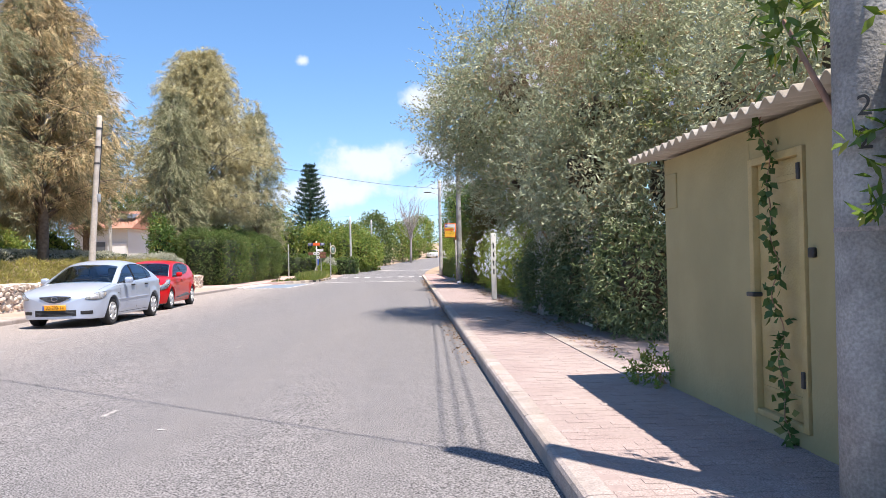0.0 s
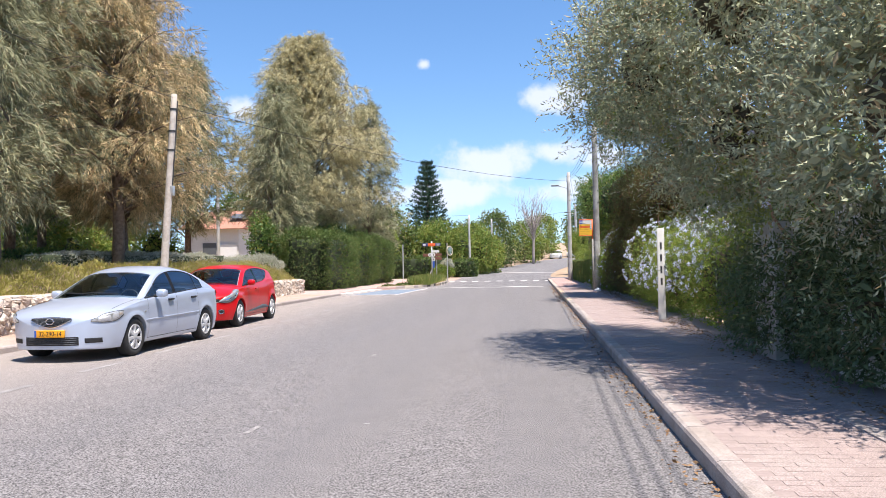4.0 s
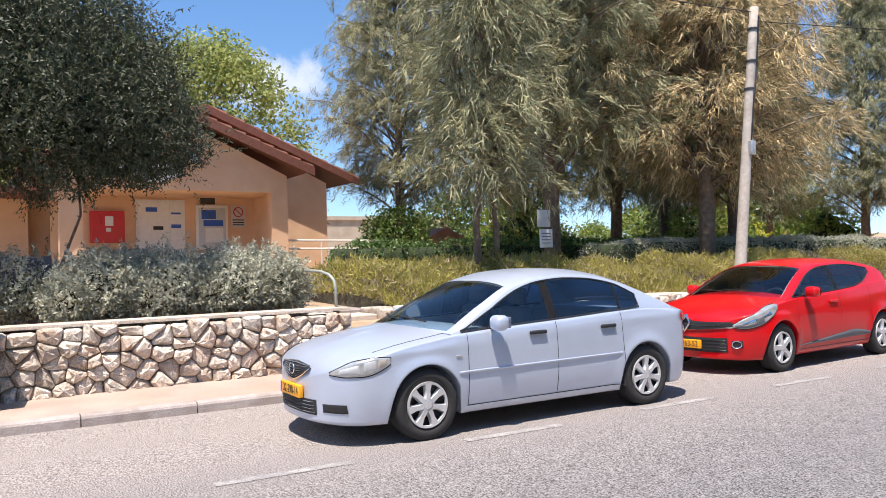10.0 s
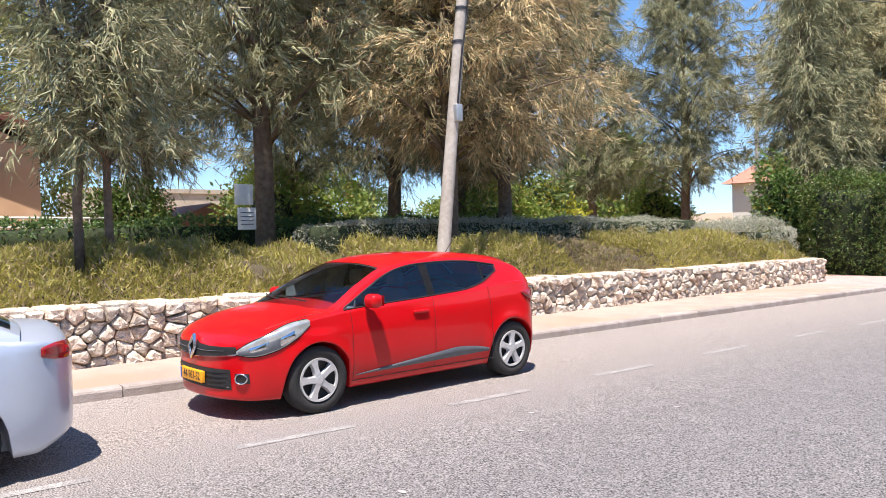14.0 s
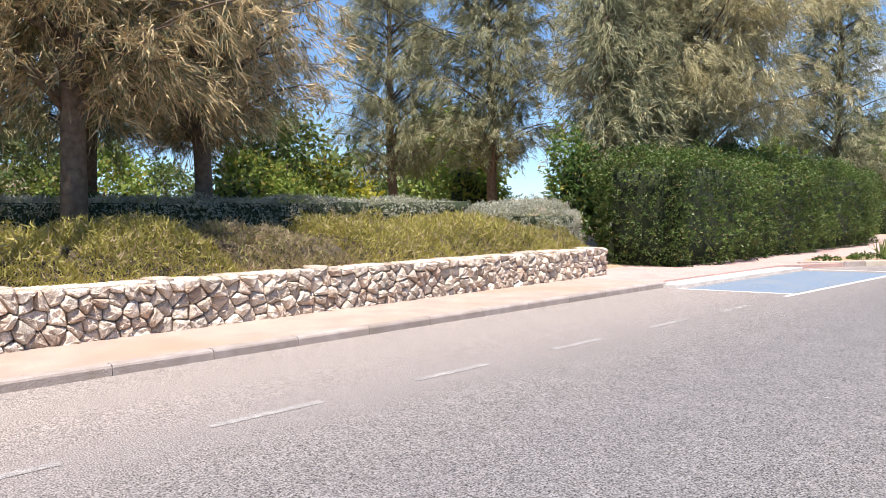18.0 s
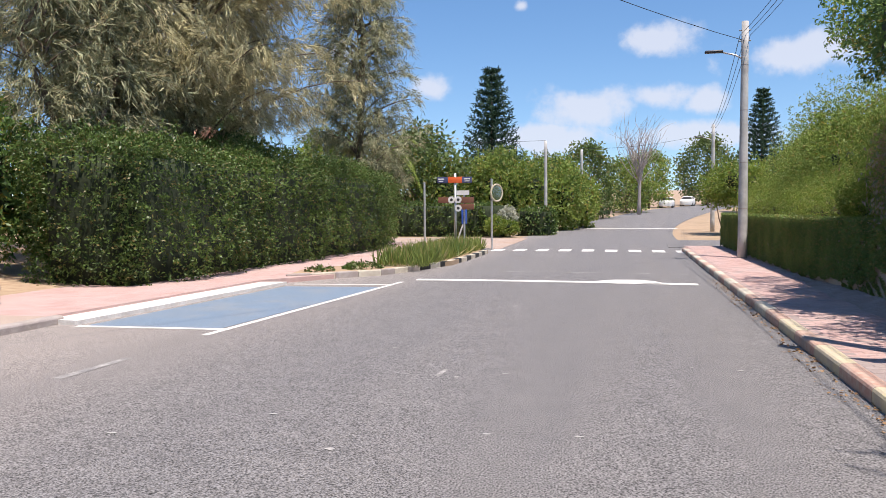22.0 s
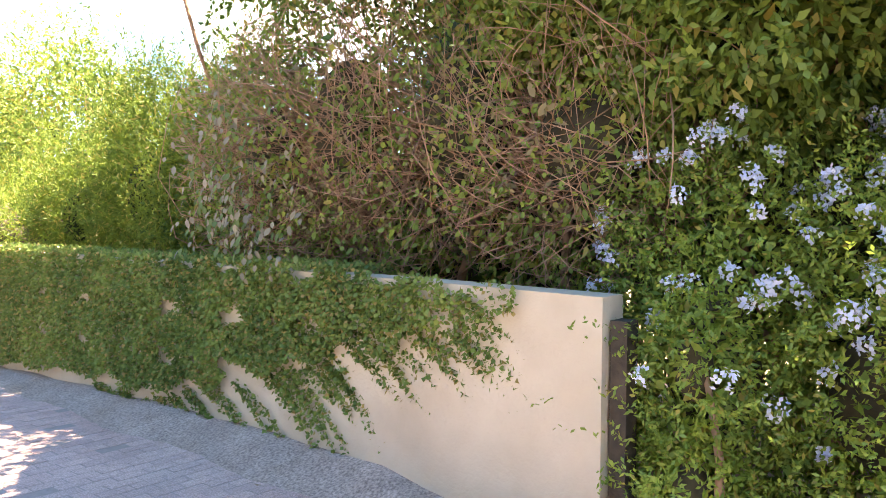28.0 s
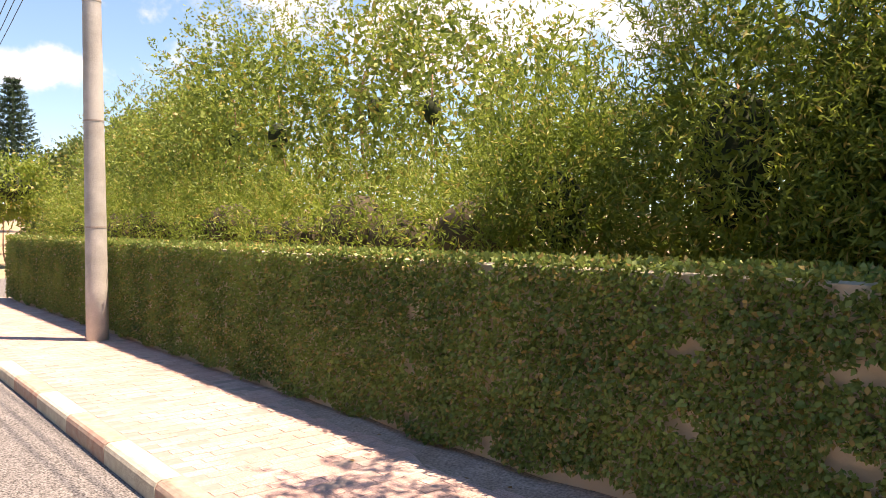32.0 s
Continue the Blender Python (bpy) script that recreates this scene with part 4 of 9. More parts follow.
def hedge(name, box, n, mat, L, W, label, category="hedge", inset=0.14, core=None, **kw):
    x0, y0, z0, x1, y1, z1 = box
    th = thing(name, label, category)
    part("shade_core", core_box(x0 + inset, y0 + inset, z0, x1 - inset, y1 - inset, z1 - inset), core or HEDGE_CORE, th)
    piece("leaves", coat(x0, y0, z0, x1, y1, z1, n, mat, L, W, **kw), None, th)
    return th


# left side plantings
th_ = hedge("tall_hedge", (-3.0, 0.0, 0.05, 0.0, 17.2, 3.2), 125000, L_BOX, 0.078, 0.036, "tall clipped dark green hedge beside the footway", rough=0.46, seed=3, scale=0.6, inset=0.5)
th_.matrix_basis = pose(-9.85, 41.35, 0.05, 0, 0, -1.5)
hedge("silver_hedge", (-15.3, 24.5, 0.7, -14.2, 38.2, 2.0), 62000, L_SILVER, 0.052, 0.022, "low clipped silver-green hedge on the terrace", rough=0.1, seed=4, inset=0.1)
hedge("silver_hedge", (-15.0, 37.6, 0.65, -11.9, 39.9, 1.72), 36000, L_SILVER, 0.048, 0.02, "rounded silver-green shrubs at the end of the stone wall", rough=0.22, seed=44, inset=0.2)
hedge("dark_low_hedge", (-18.2, 19.0, 0.8, -17.2, 33.0, 2.05), 16000, L_DARK, 0.09, 0.045, "low dark green hedge behind the shrubs", rough=0.12, seed=5, inset=0.1)


def rosemary(y0, y1, seed, x0=-13.6, x1=-10.95, mat=None, label="spreading yellow-green dry rosemary bush above the stone wall"):
    """A spreading bush of upright sprigs that tumbles to the wall."""
    global rng
    rng = np.random.default_rng(seed)
    th = thing("rosemary_bush", label, "shrub", "rosemary bushes on the terrace")
    area = (x1 - x0) * (y1 - y0)
    n = int(area * 1900)
    u, v = rng.random(n), rng.random(n)
    Q = np.stack([x0 + (x1 - x0) * u, y0 + (y1 - y0) * v, np.zeros(n)], 1)
    hgt = 0.66 + 0.2 * lumpy(Q, 1.5, seed) + 0.13 * lumpy(Q, 3.6, seed) + 0.09 * lumpy(Q, 9.0, seed + 3)
    edge = np.clip((1 - u) / 0.22, 0, 1) ** 0.6 * np.clip(u / 0.1, 0.2, 1) * np.clip(np.minimum(v, 1 - v) * (y1 - y0) / 0.3, 0.45, 1)
    floor = 0.66 + 0.16 * np.clip((-11.0 - Q[:, 0]) / 2.0, 0, 1)
    P = Q.copy()
    P[:, 2] = floor + hgt * edge * rng.uniform(0.55, 1.0, n)
    D = rng.normal(size=(n, 3)) * 0.65
    D[:, 2] += 0.75
    D[:, 0] += 0.5 * (1 - edge)
    # body under the sprigs, coloured as the shade among them
    body = Geo()
    k = 10
    for i in range(k + 1):
        for j in range(7):
            a, b = j / 6, i / k
            e = min(1, (1 - a) / 0.25) ** 0.6 * min(1, a / 0.12 + 0.1) * min(1, min(b, 1 - b) * (y1 - y0) / 0.3 + 0.25)
            body.v.append((x0 + (x1 - x0) * a, y0 + (y1 - y0) * b, 0.66 + 0.16 * min(1, max(0, (1 - a) * (x1 - x0) / 2)) + 0.48 * e if 0 < i < k and 0 < j < 6 else 0.5))
    for i in range(k):
        for j in range(6):
            q = i * 7 + j
            body.f.append((q, q + 1, q + 8, q + 7))
    piece("shade_core", body, DEAD_CORE, th, smooth=True)
    piece("foliage", leaf_mesh("foliage", P, D, rand_dirs(n), 0.115 * rng.uniform(0.5, 1.5, n), 0.022 * rng.uniform(0.7, 1.3, n), mat or L_ROSEMARY, k=3), None, th)
    return th


for i in range(9):
    rosemary(17.3 + i * 2.35, 17.3 + (i + 1) * 2.35 + 0.15, 60 + i, -16.4 if i < 3 else -13.7, mat=L_ROSE_DRY if i == 5 else None,
             label="dried taupe rosemary bush among the green ones" if i == 5 else "spreading yellow-green dry rosemary bush above the stone wall")

# right side: ivy wall, plumbago hedge, dark hedge, olive
OLD_POST = material("blackened_post_wood", (0.045, 0.035, 0.028), (0.085, 0.065, 0.05), 14, 0.9, bump=0.4, bscale=30)
GW0, GW1 = 37.82, 59.0


def gwall_x(y):
    """Face of the garden wall, which bends in slightly at its near end."""
    return 3.10 - 0.225 * np.clip((39.9 - np.asarray(y, float)) / 2.1, 0, 1) ** 1.3


gw = Geo()
gys = [GW0, 38.2, 38.7, 39.2, 39.9, 44.0, 50.0, GW1]
gxs = [float(gwall_x(v)) for v in gys]
gw.slab(list(zip(gxs, gys))[::-1] + [(x + 0.2, v) for x, v in zip(gxs, gys)], 0.0, 1.345)
tagged(piece("wall_garden", gw, PLASTER), "cream plastered garden wall partly covered by creeper", "wall", kind="structure")

FAR = [leafy_crown("far", 7.0, 0.6, 3.2, 71, 220, 27, 0.32, 0.19, L_FAR, clump_r=0.9), leafy_crown("far", 6.0, 0.3, 2.8, 72, 220, 27, 0.28, 0.17, L_MID, clump_r=0.8)]
FINE = leafy_crown("fine", 7.0, 0.6, 3.0, 75, 330, 74, 0.16, 0.075, L_PINE, clump_r=0.62)
for i, (x, y, s) in enumerate([(-33, 16, 1.4), (-35, 21, 1.5), (-36, 11, 1.5)]):
    place_tree(FINE, x, y, 0.9, 70 * i, s, "tall yellow-green tree behind the building")
for i, (x, y, s) in enumerate([(-23, 38.4, 0.72), (-30, 54, 1.2), (9.5, 70, 0.7), (10, 77, 0.75), (11, 85, 0.8), (12.5, 95, 0.9), (-28, 76, 1.2), (-16, 84, 1.1), (-14, 80, 1), (-20, 78, 1.1), (-9, 84, .8), (-6, 92, 0.9), (-4, 104, 1), (0, 118, 1), (14, 75, 1), (10, 66, .8), (16, 90, 1.1), (17, 104, 1.1), (22, 120, 1.2), (3, 135, 1.2), (12, 150, 1.4), (-36, 60, 1.3), (-38, 15, 1.3), (-33.5, 36.3, 0.8), (-36, 34.0, 0.75), (-33, 46, 0.75), (-36, 40.5, 0.6), (-37, 52, 0.62), (-35, 57, 0.58), (-38, 46.5, 0.62), (-31, 50, 0.5)]):
    place_tree(FAR[i % 2], x, y, float(rise(y)) - 0.05, 40 * i, s, "leafy green tree in the distance")



# ---------- parked cars ----------
def car_paint(name, col, flake=0.0, metal=0.0):
    return material(name, col, tuple(c * 0.93 for c in col), 3, 0.36, metal=metal, coat=0.6, spec=0.2, col3=tuple(c * 0.86 + 0.02 for c in col), scale3=1.2, amount3=0.25)


SILVER = car_paint("silver_car_paint", (0.54, 0.60, 0.71), metal=0.45)
RED = car_paint("red_car_paint", (0.56, 0.003, 0.006))
CHROME = material("chrome", (0.75, 0.75, 0.76), (0.68, 0.68, 0.7), 20, 0.12, metal=1.0)
HUBCAP = material("silver_hubcap", (0.62, 0.62, 0.63), (0.54, 0.54, 0.54), 20, 0.4, metal=0.4)
LENS = material("clear_lamp_lens", (0.40, 0.41, 0.40), (0.58, 0.59, 0.57), 9, 0.2, metal=0.4, spec=0.8, coat=1.0, col3=(0.24, 0.25, 0.25), scale3=13, amount3=0.5)
TAIL = material("red_lamp_lens", (0.35, 0.012, 0.012), (0.28, 0.01, 0.01), 20, 0.12, coat=1.0)
SEAT = material("dark_seat_cloth", (0.085, 0.088, 0.095), (0.12, 0.122, 0.13), 40, 0.9, bump=0.2)
AMBER_DIM = material("faint_amber_reflector", (0.50, 0.42, 0.33), (0.58, 0.52, 0.44), 20, 0.25, metal=0.4, coat=1.0)
PLATE = material("yellow_number_plate", (0.85, 0.37, 0.012), (0.80, 0.34, 0.012), 8, 0.45)
TRIM_BLACK = material("matt_black_trim", (0.010, 0.010, 0.011), (0.016, 0.016, 0.017), 20, 0.55, spec=0.12)
HEADLINER = material("pale_headliner", (0.42, 0.41, 0.40), (0.47, 0.46, 0.45), 20, 0.9)
DASH = material("dashboard_plastic", (0.16, 0.17, 0.18), (0.19, 0.20, 0.21), 12, 0.7)
GREY_TRIM = material("grey_plastic_trim", (0.09, 0.10, 0.115), (0.11, 0.12, 0.135), 12, 0.5)


def tinted_glass():
    m = bpy.data.materials.new("tinted_glass")
    m.use_nodes = True
    nt = m.node_tree
    N, K = nt.nodes.new, nt.links.new
    nt.nodes.remove(nt.nodes["Principled BSDF"])
    tr, gl, fr, mix = N("ShaderNodeBsdfTransparent"), N("ShaderNodeBsdfGlossy"), N("ShaderNodeFresnel"), N("ShaderNodeMixShader")
    tr.inputs["Color"].default_value = (0.74, 0.88, 0.96, 1)
    gl.inputs["Roughness"].default_value = 0.02
    fr.inputs["IOR"].default_value = 1.85
    K(fr.outputs[0], mix.inputs[0])
    K(tr.outputs[0], mix.inputs[1])
    K(gl.outputs[0], mix.inputs[2])
    K(mix.outputs[0], nt.nodes["Material Output"].inputs["Surface"])
    return m


GLASS = tinted_glass()


def lerp_line(pts, t):
    """A smooth line through (t, value) points, with no overshoot."""
    if t <= pts[0][0]:
        return pts[0][1]
    if t >= pts[-1][0]:
        return pts[-1][1]
    k = next(i for i in range(len(pts) - 1) if t <= pts[i + 1][0])

    def slope(i):
        return (pts[i + 1][1] - pts[i][1]) / (pts[i + 1][0] - pts[i][0])

    def at(i):
        if i in (0, len(pts) - 1):
            return slope(0 if i == 0 else i - 1)
        a, b = slope(i - 1), slope(i)
        return 0.0 if a * b <= 0 else 2 * a * b / (a + b)
    h = pts[k + 1][0] - pts[k][0]
    u = (t - pts[k][0]) / h
    return (pts[k][1] * (2 * u ** 3 - 3 * u * u + 1) + at(k) * h * (u ** 3 - 2 * u * u + u) + pts[k + 1][1] * (3 * u * u - 2 * u ** 3) + at(k + 1) * h * (u ** 3 - u * u))


class CarShape:
    """The skin of a car; y runs from the nose (0) to the tail, x is half the width."""

    def __init__(self, s):
        self.s = s

    def plan(self, y):
        s = self.s
        w, n = s["half"], 2.5
        f, r = s["front_round"], s["rear_round"]
        if y < f:
            return w * max(0.0, 1 - (1 - y / f) ** n) ** (1 / n)
        if y > s["length"] - r:
            u = (y - (s["length"] - r)) / r
            return w * max(0.0, 1 - u ** n) ** (1 / n)
        return w

    def sill(self, y):
        s, z = self.s, 0.19
        for yw in s["hubs"]:
            d = abs(y - yw)
            if d < s["arch"]:
                z = max(z, s["wheel"] + math.sqrt(s["arch"] ** 2 - d * d))
        if y < 0.3:
            z = max(z, 0.185 + 0.02 * (1 - y / 0.3))
        if y > s["length"] - 0.35:
            z = max(z, 0.19 + 0.14 * (y - s["length"] + 0.35) / 0.35)
        return z

    def belt(self, y):
        return lerp_line(self.s["belt"], y)

    def top(self, y):
        return lerp_line(self.s["hood"], y)

    def side(self, y, z):
        """Half width of the skin at a height: fullest below the shoulder, tucked in at the sill, flared round the wheels."""
        s = self.s
        k = 1 - 0.05 * max(0.0, (z - 0.62) / 0.36) ** 2.0 - 0.07 * max(0.0, (0.52 - z) / 0.33) ** 1.7
        flare = 0.0
        for yw in s["hubs"]:
            d = math.hypot(y - yw, z - s["wheel"]) - s["arch"]
            flare = max(flare, 0.022 * math.exp(-(d / 0.07) ** 2))
        crease = 0.009 * math.exp(-((z - lerp_line(s["crease"], y)) / 0.035) ** 2)
        return self.plan(y) * k + (crease + flare) * min(1.0, self.plan(y) / (0.7 * s["half"])) - 0.012

    def section(self, y):
        """The outer line of one half, from the sill over the shoulder to the middle."""
        lo, be, tp = self.sill(y), self.belt(y) - 0.03, self.top(y)
        pts = []
        for f in (0.0, 0.06, 0.14, 0.26, 0.38, 0.5, 0.62, 0.72, 0.82, 0.9, 0.96, 1.0):
            z = lo + (be - lo) * f
            pts.append((max(0.0, self.side(y, z)), z))
        sx = pts[-1][0]
        for c in (0.985, 0.955, 0.91, 0.84, 0.72, 0.54, 0.36, 0.18, 0.0):
            pts.append((sx * c, be + (tp - be) * (1 - c ** 2.6)))
        return pts

    def skin(self, y, z):
        """Half width at a height, over the shoulder as well."""
        pts = self.section(y)
        if z <= pts[0][1]:
            return pts[0][0]
        for (x0, z0), (x1, z1) in zip(pts, pts[1:]):
            if z0 <= z <= z1 and z1 > z0:
                return x0 + (x1 - x0) * (z - z0) / (z1 - z0)
        return 0.0

    def front_y(self, x, z):
        """The y of the nose at a place across it."""
        w, n, f = self.s["half"], 2.5, self.s["front_round"]
        k = 1 - 0.05 * max(0.0, (z - 0.62) / 0.36) ** 2.0 - 0.07 * max(0.0, (0.52 - z) / 0.33) ** 1.7
        q = min(0.999, abs(x) / (w * k - 0.012))
        y = f * (1 - max(0.0, 1 - q ** n) ** (1 / n))
        while self.top(y) < z and y < 1.0:
            y += 0.004
        return y

    def roof(self, y):
        return lerp_line(self.s["roof"], y)

    def cabin(self, y):
        """Belt height, half width there, the roof rail's height and half width, and the roof's height."""
        be, zr = self.belt(y) - 0.035, self.roof(y)
        hb = self.side(y, be) * 0.985
        up = max(zr - be, 0.0)
        edge = be + max(up - 0.03 - 0.045 * min(1.0, up / 0.3), up * 0.5)
        hr = hb - 0.20 * min(1.0, up / 0.45) ** 1.2 * (hb / self.s["half"])
        return be, hb, edge, hr, zr

    def pane(self, y):
        """Lower and upper edge of the side windows."""
        be, hb, edge, hr, zr = self.cabin(y)
        lo = be + 0.022 + lerp_line(self.s["sweep"], y)
        hi = edge - 0.035 - lerp_line(self.s["droop"], y)
        return (lo, hi) if hi > lo + 0.004 else (min(lo, edge - 0.006), min(lo, edge - 0.006) + 0.004)

    def flank(self, y, z, sg=1):
        """A place on the cabin's side."""
        be, hb, edge, hr, zr = self.cabin(y)
        v = min(1.0, max(0.0, (z - be) / max(edge - be, 1e-4)))
        return sg * (hb - (hb - hr) * v ** 1.25), y, z

    def bowed(self, x, y, z):
        """The windscreen and the rear window bow out towards the middle of the car."""
        s = self.s
        q = 1 - min(1.0, abs(x) / (s["half"] * 0.92)) ** 2
        a, b = s["screen"]
        c, d = s["rear"]
        front = min(1.0, max(0.0, (b + 0.5 - y) / 0.9))
        back = min(1.0, max(0.0, (y - c + 0.3) / 0.6))
        return x, y - s["bow"][0] * q * front + s["bow"][1] * q * back, z


def car_stations(s):
    L = s["length"]
    ys = [L * 0.0, 0.004, 0.012, 0.025, 0.045, 0.07, 0.10, 0.14, 0.19, 0.25]
    y = 0.30
    while y < L - 0.30:
        ys.append(y)
        y += 0.032
    ys += [L - v for v in (0.27, 0.21, 0.16, 0.12, 0.08, 0.05, 0.03, 0.014, 0.005, 0.0)]
    return ys


def car_lower(C):
    """The body below the belt line, with wheel arches."""
    s, g = C.s, Geo()
    rows = None
    for y in car_stations(s):
        w, lo = C.plan(y), C.sill(y)
        outer = C.section(y)
        sec = [(0.0, 0.2 if lo < 0.3 or 0.5 < y < s["length"] - 0.5 else lo), (max(0, w - 0.26), 0.2 if 0.45 < y < s["length"] - 0.45 else lo), (max(0, w - 0.26), max(lo, 0.2)), (max(0, outer[0][0] - 0.02), lo)]
        sec += outer
        full = sec + [(-x, z) for x, z in reversed(sec[1:-1])]
        n = len(g.v)
        g.v += [(x, y, z) for x, z in full]
        k = len(full)
        m = len(sec) - 1
        if rows is not None:
            for i in range(k):
                j = (i + 1) % k
                if m - 7 <= i < m + 7 and s["screen"][0] + 0.2 < y < s["rear"][0] - 0.05:
                    continue
                g.f.append((rows + i, n + i, n + j, rows + j))
        rows = n
    return g


def car_cabin(C):
    """Roof and pillars, and apart from them the panes."""
    s = C.s
    y0, y1 = s["roof"][0][0], s["roof"][-1][0]
    marks = sorted({y0, y1, *s["screen"], *s["rear"], *[v for p in s["panes"] for v in p[1:]]})
    ys = []
    for a, b in zip(marks, marks[1:]):
        k = max(1, math.ceil((b - a) / 0.035))
        ys += [a + (b - a) * i / k for i in range(k)]
    ys.append(y1)
    cs = (0.985, 0.955, 0.905, 0.75, 0.55, 0.3, 0.0)
    V, grid = [], []
    for y in ys:
        be, hb, edge, hr, zr = C.cabin(y)
        lo, hi = C.pane(y)
        zs = [be, lo] + [lo + (hi - lo) * i / 4 for i in (1, 2, 3)] + [hi, (hi + edge) / 2, edge]
        sec = [(C.flank(y, z)[0], z) for z in zs]
        sec += [(hr * c, edge + (zr - edge) * (1 - c ** 3.2)) for c in cs]
        full = sec + [(-x, z) for x, z in reversed(sec[:-1])]
        grid.append(range(len(V), len(V) + len(full)))
        V += [C.bowed(x, y, z) for x, z in full]
    kinds = {}
    m = len(grid[0])
    half = m // 2
    for i in range(len(ys) - 1):
        ym = (ys[i] + ys[i + 1]) / 2
        for j in range(m - 1):
            a = j if j < half else m - 2 - j
            kind = "shell"
            if 1 <= a <= 4:
                for nm, p, q in s["panes"]:
                    if p < ym < q:
                        kind = nm + ("_l" if j < half else "_r")
                if kind == "shell" and s["panes"][0][1] < ym < s["panes"][-1][2]:
                    kind = "pillar"
            if a >= 10 and s["screen"][0] < ym < s["screen"][1]:
                kind = "windscreen"
            if a >= 10 and s["rear"][0] < ym < s["rear"][1]:
                kind = "rear_window"
            kinds.setdefault(kind, []).append((grid[i][j], grid[i + 1][j], grid[i + 1][j + 1], grid[i][j + 1]))
    out = {}
    for kind, faces in kinds.items():
        g = Geo()
        used = {}
        for f in faces:
            for k in f:
                if k not in used:
                    used[k] = len(g.v)
                    g.v.append(V[k])
            g.f.append(tuple(used[k] for k in f))
        out[kind] = g
    return out


def side_patch(C, y0, y1, zlo, zhi, off=0.006, n=14, m=5, sgn=1):
    """A panel on the flank between two lines zlo(y), zhi(y)."""
    g = Geo()
    for i in range(n + 1):
        y = y0 + (y1 - y0) * i / n
        for j in range(m + 1):
            z = zlo(y) + (zhi(y) - zlo(y)) * j / m
            x = C.skin(y, z)
            rim = 0.0 if i in (0, n) or j in (0, m) else off
            g.v.append((sgn * (x + rim + 0.003), y - ((rim + 0.003) * 0.8 if y < 0.6 else 0), z + rim * 0.4))
    for i in range(n):
        for j in range(m):
            q = i * (m + 1) + j
            f = (q, q + m + 1, q + m + 2, q + 1)
            g.f.append(f if sgn > 0 else f[::-1])
    return g


def front_patch(C, x0, x1, zlo, zhi, off=0.006, n=12, m=5):
    g = Geo()
    for i in range(n + 1):
        x = x0 + (x1 - x0) * i / n
        for j in range(m + 1):
            z = zlo(x) + (zhi(x) - zlo(x)) * j / m
            rim = 0.0 if i in (0, n) or j in (0, m) else off
            g.v.append((x, C.front_y(x, z) - 0.004 - rim, z))
    for i in range(n):
        for j in range(m):
            q = i * (m + 1) + j
            g.f.append((q, q + m + 1, q + m + 2, q + 1))
    return g


def lathe(profile, seg=28):
    """A ring about the x axis: profile of (x, radius)."""
    g = Geo()
    k = len(profile)
    for a in range(seg):
        w = 2 * math.pi * a / seg
        g.v += [(x, r * math.cos(w), r * math.sin(w)) for x, r in profile]
    for a in range(seg):
        b = (a + 1) % seg
        for i in range(k - 1):
            g.f.append((a * k + i, a * k + i + 1, b * k + i + 1, b * k + i))
    return g


def wheel_meshes(R, spokes, broad):
    """Tyre, dark bowl and spoked cap; the outer face looks along +x."""
    w, rim = 0.10, R * 0.66
    tyre = lathe([(-w, rim), (-w, R * 0.90), (-w * 0.82, R * 0.985), (-w * 0.4, R), (w * 0.4, R), (w * 0.82, R * 0.985), (w * 1.0, R * 0.90), (w * 1.02, R * 0.80), (w * 0.9, rim), (w * 0.5, rim * 0.985)], 40)
    bowl = lathe([(w * 0.9, rim * 1.0), (w * 0.45, rim * 0.95), (w * 0.38, 0.02), (w * 0.38, 0.0)], 32)
    cap = Geo()
    ring = lathe([(w * 0.80, rim * 0.99), (w * 1.0, rim * 0.97), (w * 0.98, rim * 0.88), (w * 0.80, rim * 0.86)], 40)
    cap.v, cap.f = ring.v, ring.f
    hub = lathe([(w * 0.6, rim * 0.30), (w * 0.98, rim * 0.27), (w * 1.06, rim * 0.16), (w * 1.07, 0.0)], 24)
    n = len(cap.v)
    cap.v = cap.v + hub.v
    cap.f = cap.f + [tuple(i + n for i in f) for f in hub.f]
    for a in range(spokes):
        t = 2 * math.pi * a / spokes + 0.3
        r0, r1 = rim * 0.22, rim * 0.93
        h0, h1 = broad * 0.75, broad
        n = len(cap.v)
        for x in (w * 0.62, w * 0.98):
            for r, h in ((r0, h0), ((r0 + r1) / 2, h0 * 0.9), (r1, h1)):
                for sg in (-1, 1):
                    b = 0.0 if x < w * 0.8 else 0.012
                    ry, rz = r, sg * (h * rim - b)
                    cap.v.append((x + (0.006 if r == r0 and x > w * 0.8 else 0), ry * math.cos(t) - rz * math.sin(t), ry * math.sin(t) + rz * math.cos(t)))
        o = n + 6
        cap.f += [(o, o + 1, o + 3, o + 2), (o + 2, o + 3, o + 5, o + 4)]
        for i in (0, 2):
            cap.f += [(n + i, o + i, o + i + 2, n + i + 2), (n + i + 1, n + i + 3, o + i + 3, o + i + 1)]
    return tyre.mesh("tyre", RUBBER, True), bowl.mesh("bowl", BLACK, True), cap.mesh("rim", HUBCAP)


def text_mesh(txt, size, mat, depth=0.001):
    cu = bpy.data.curves.new("writing", "FONT")
    cu.body, cu.size, cu.align_x, cu.align_y, cu.extrude = txt, size, "CENTER", "CENTER", depth
    ob = bpy.data.objects.new("tmp", cu)
    scene.collection.objects.link(ob)
    bpy.context.view_layer.update()
    me = bpy.data.meshes.new_from_object(ob.evaluated_get(bpy.context.evaluated_depsgraph_get()))
    bpy.data.objects.remove(ob)
    bpy.data.curves.remove(cu)
    me.materials.clear()
    me.materials.append(mat)
    return me


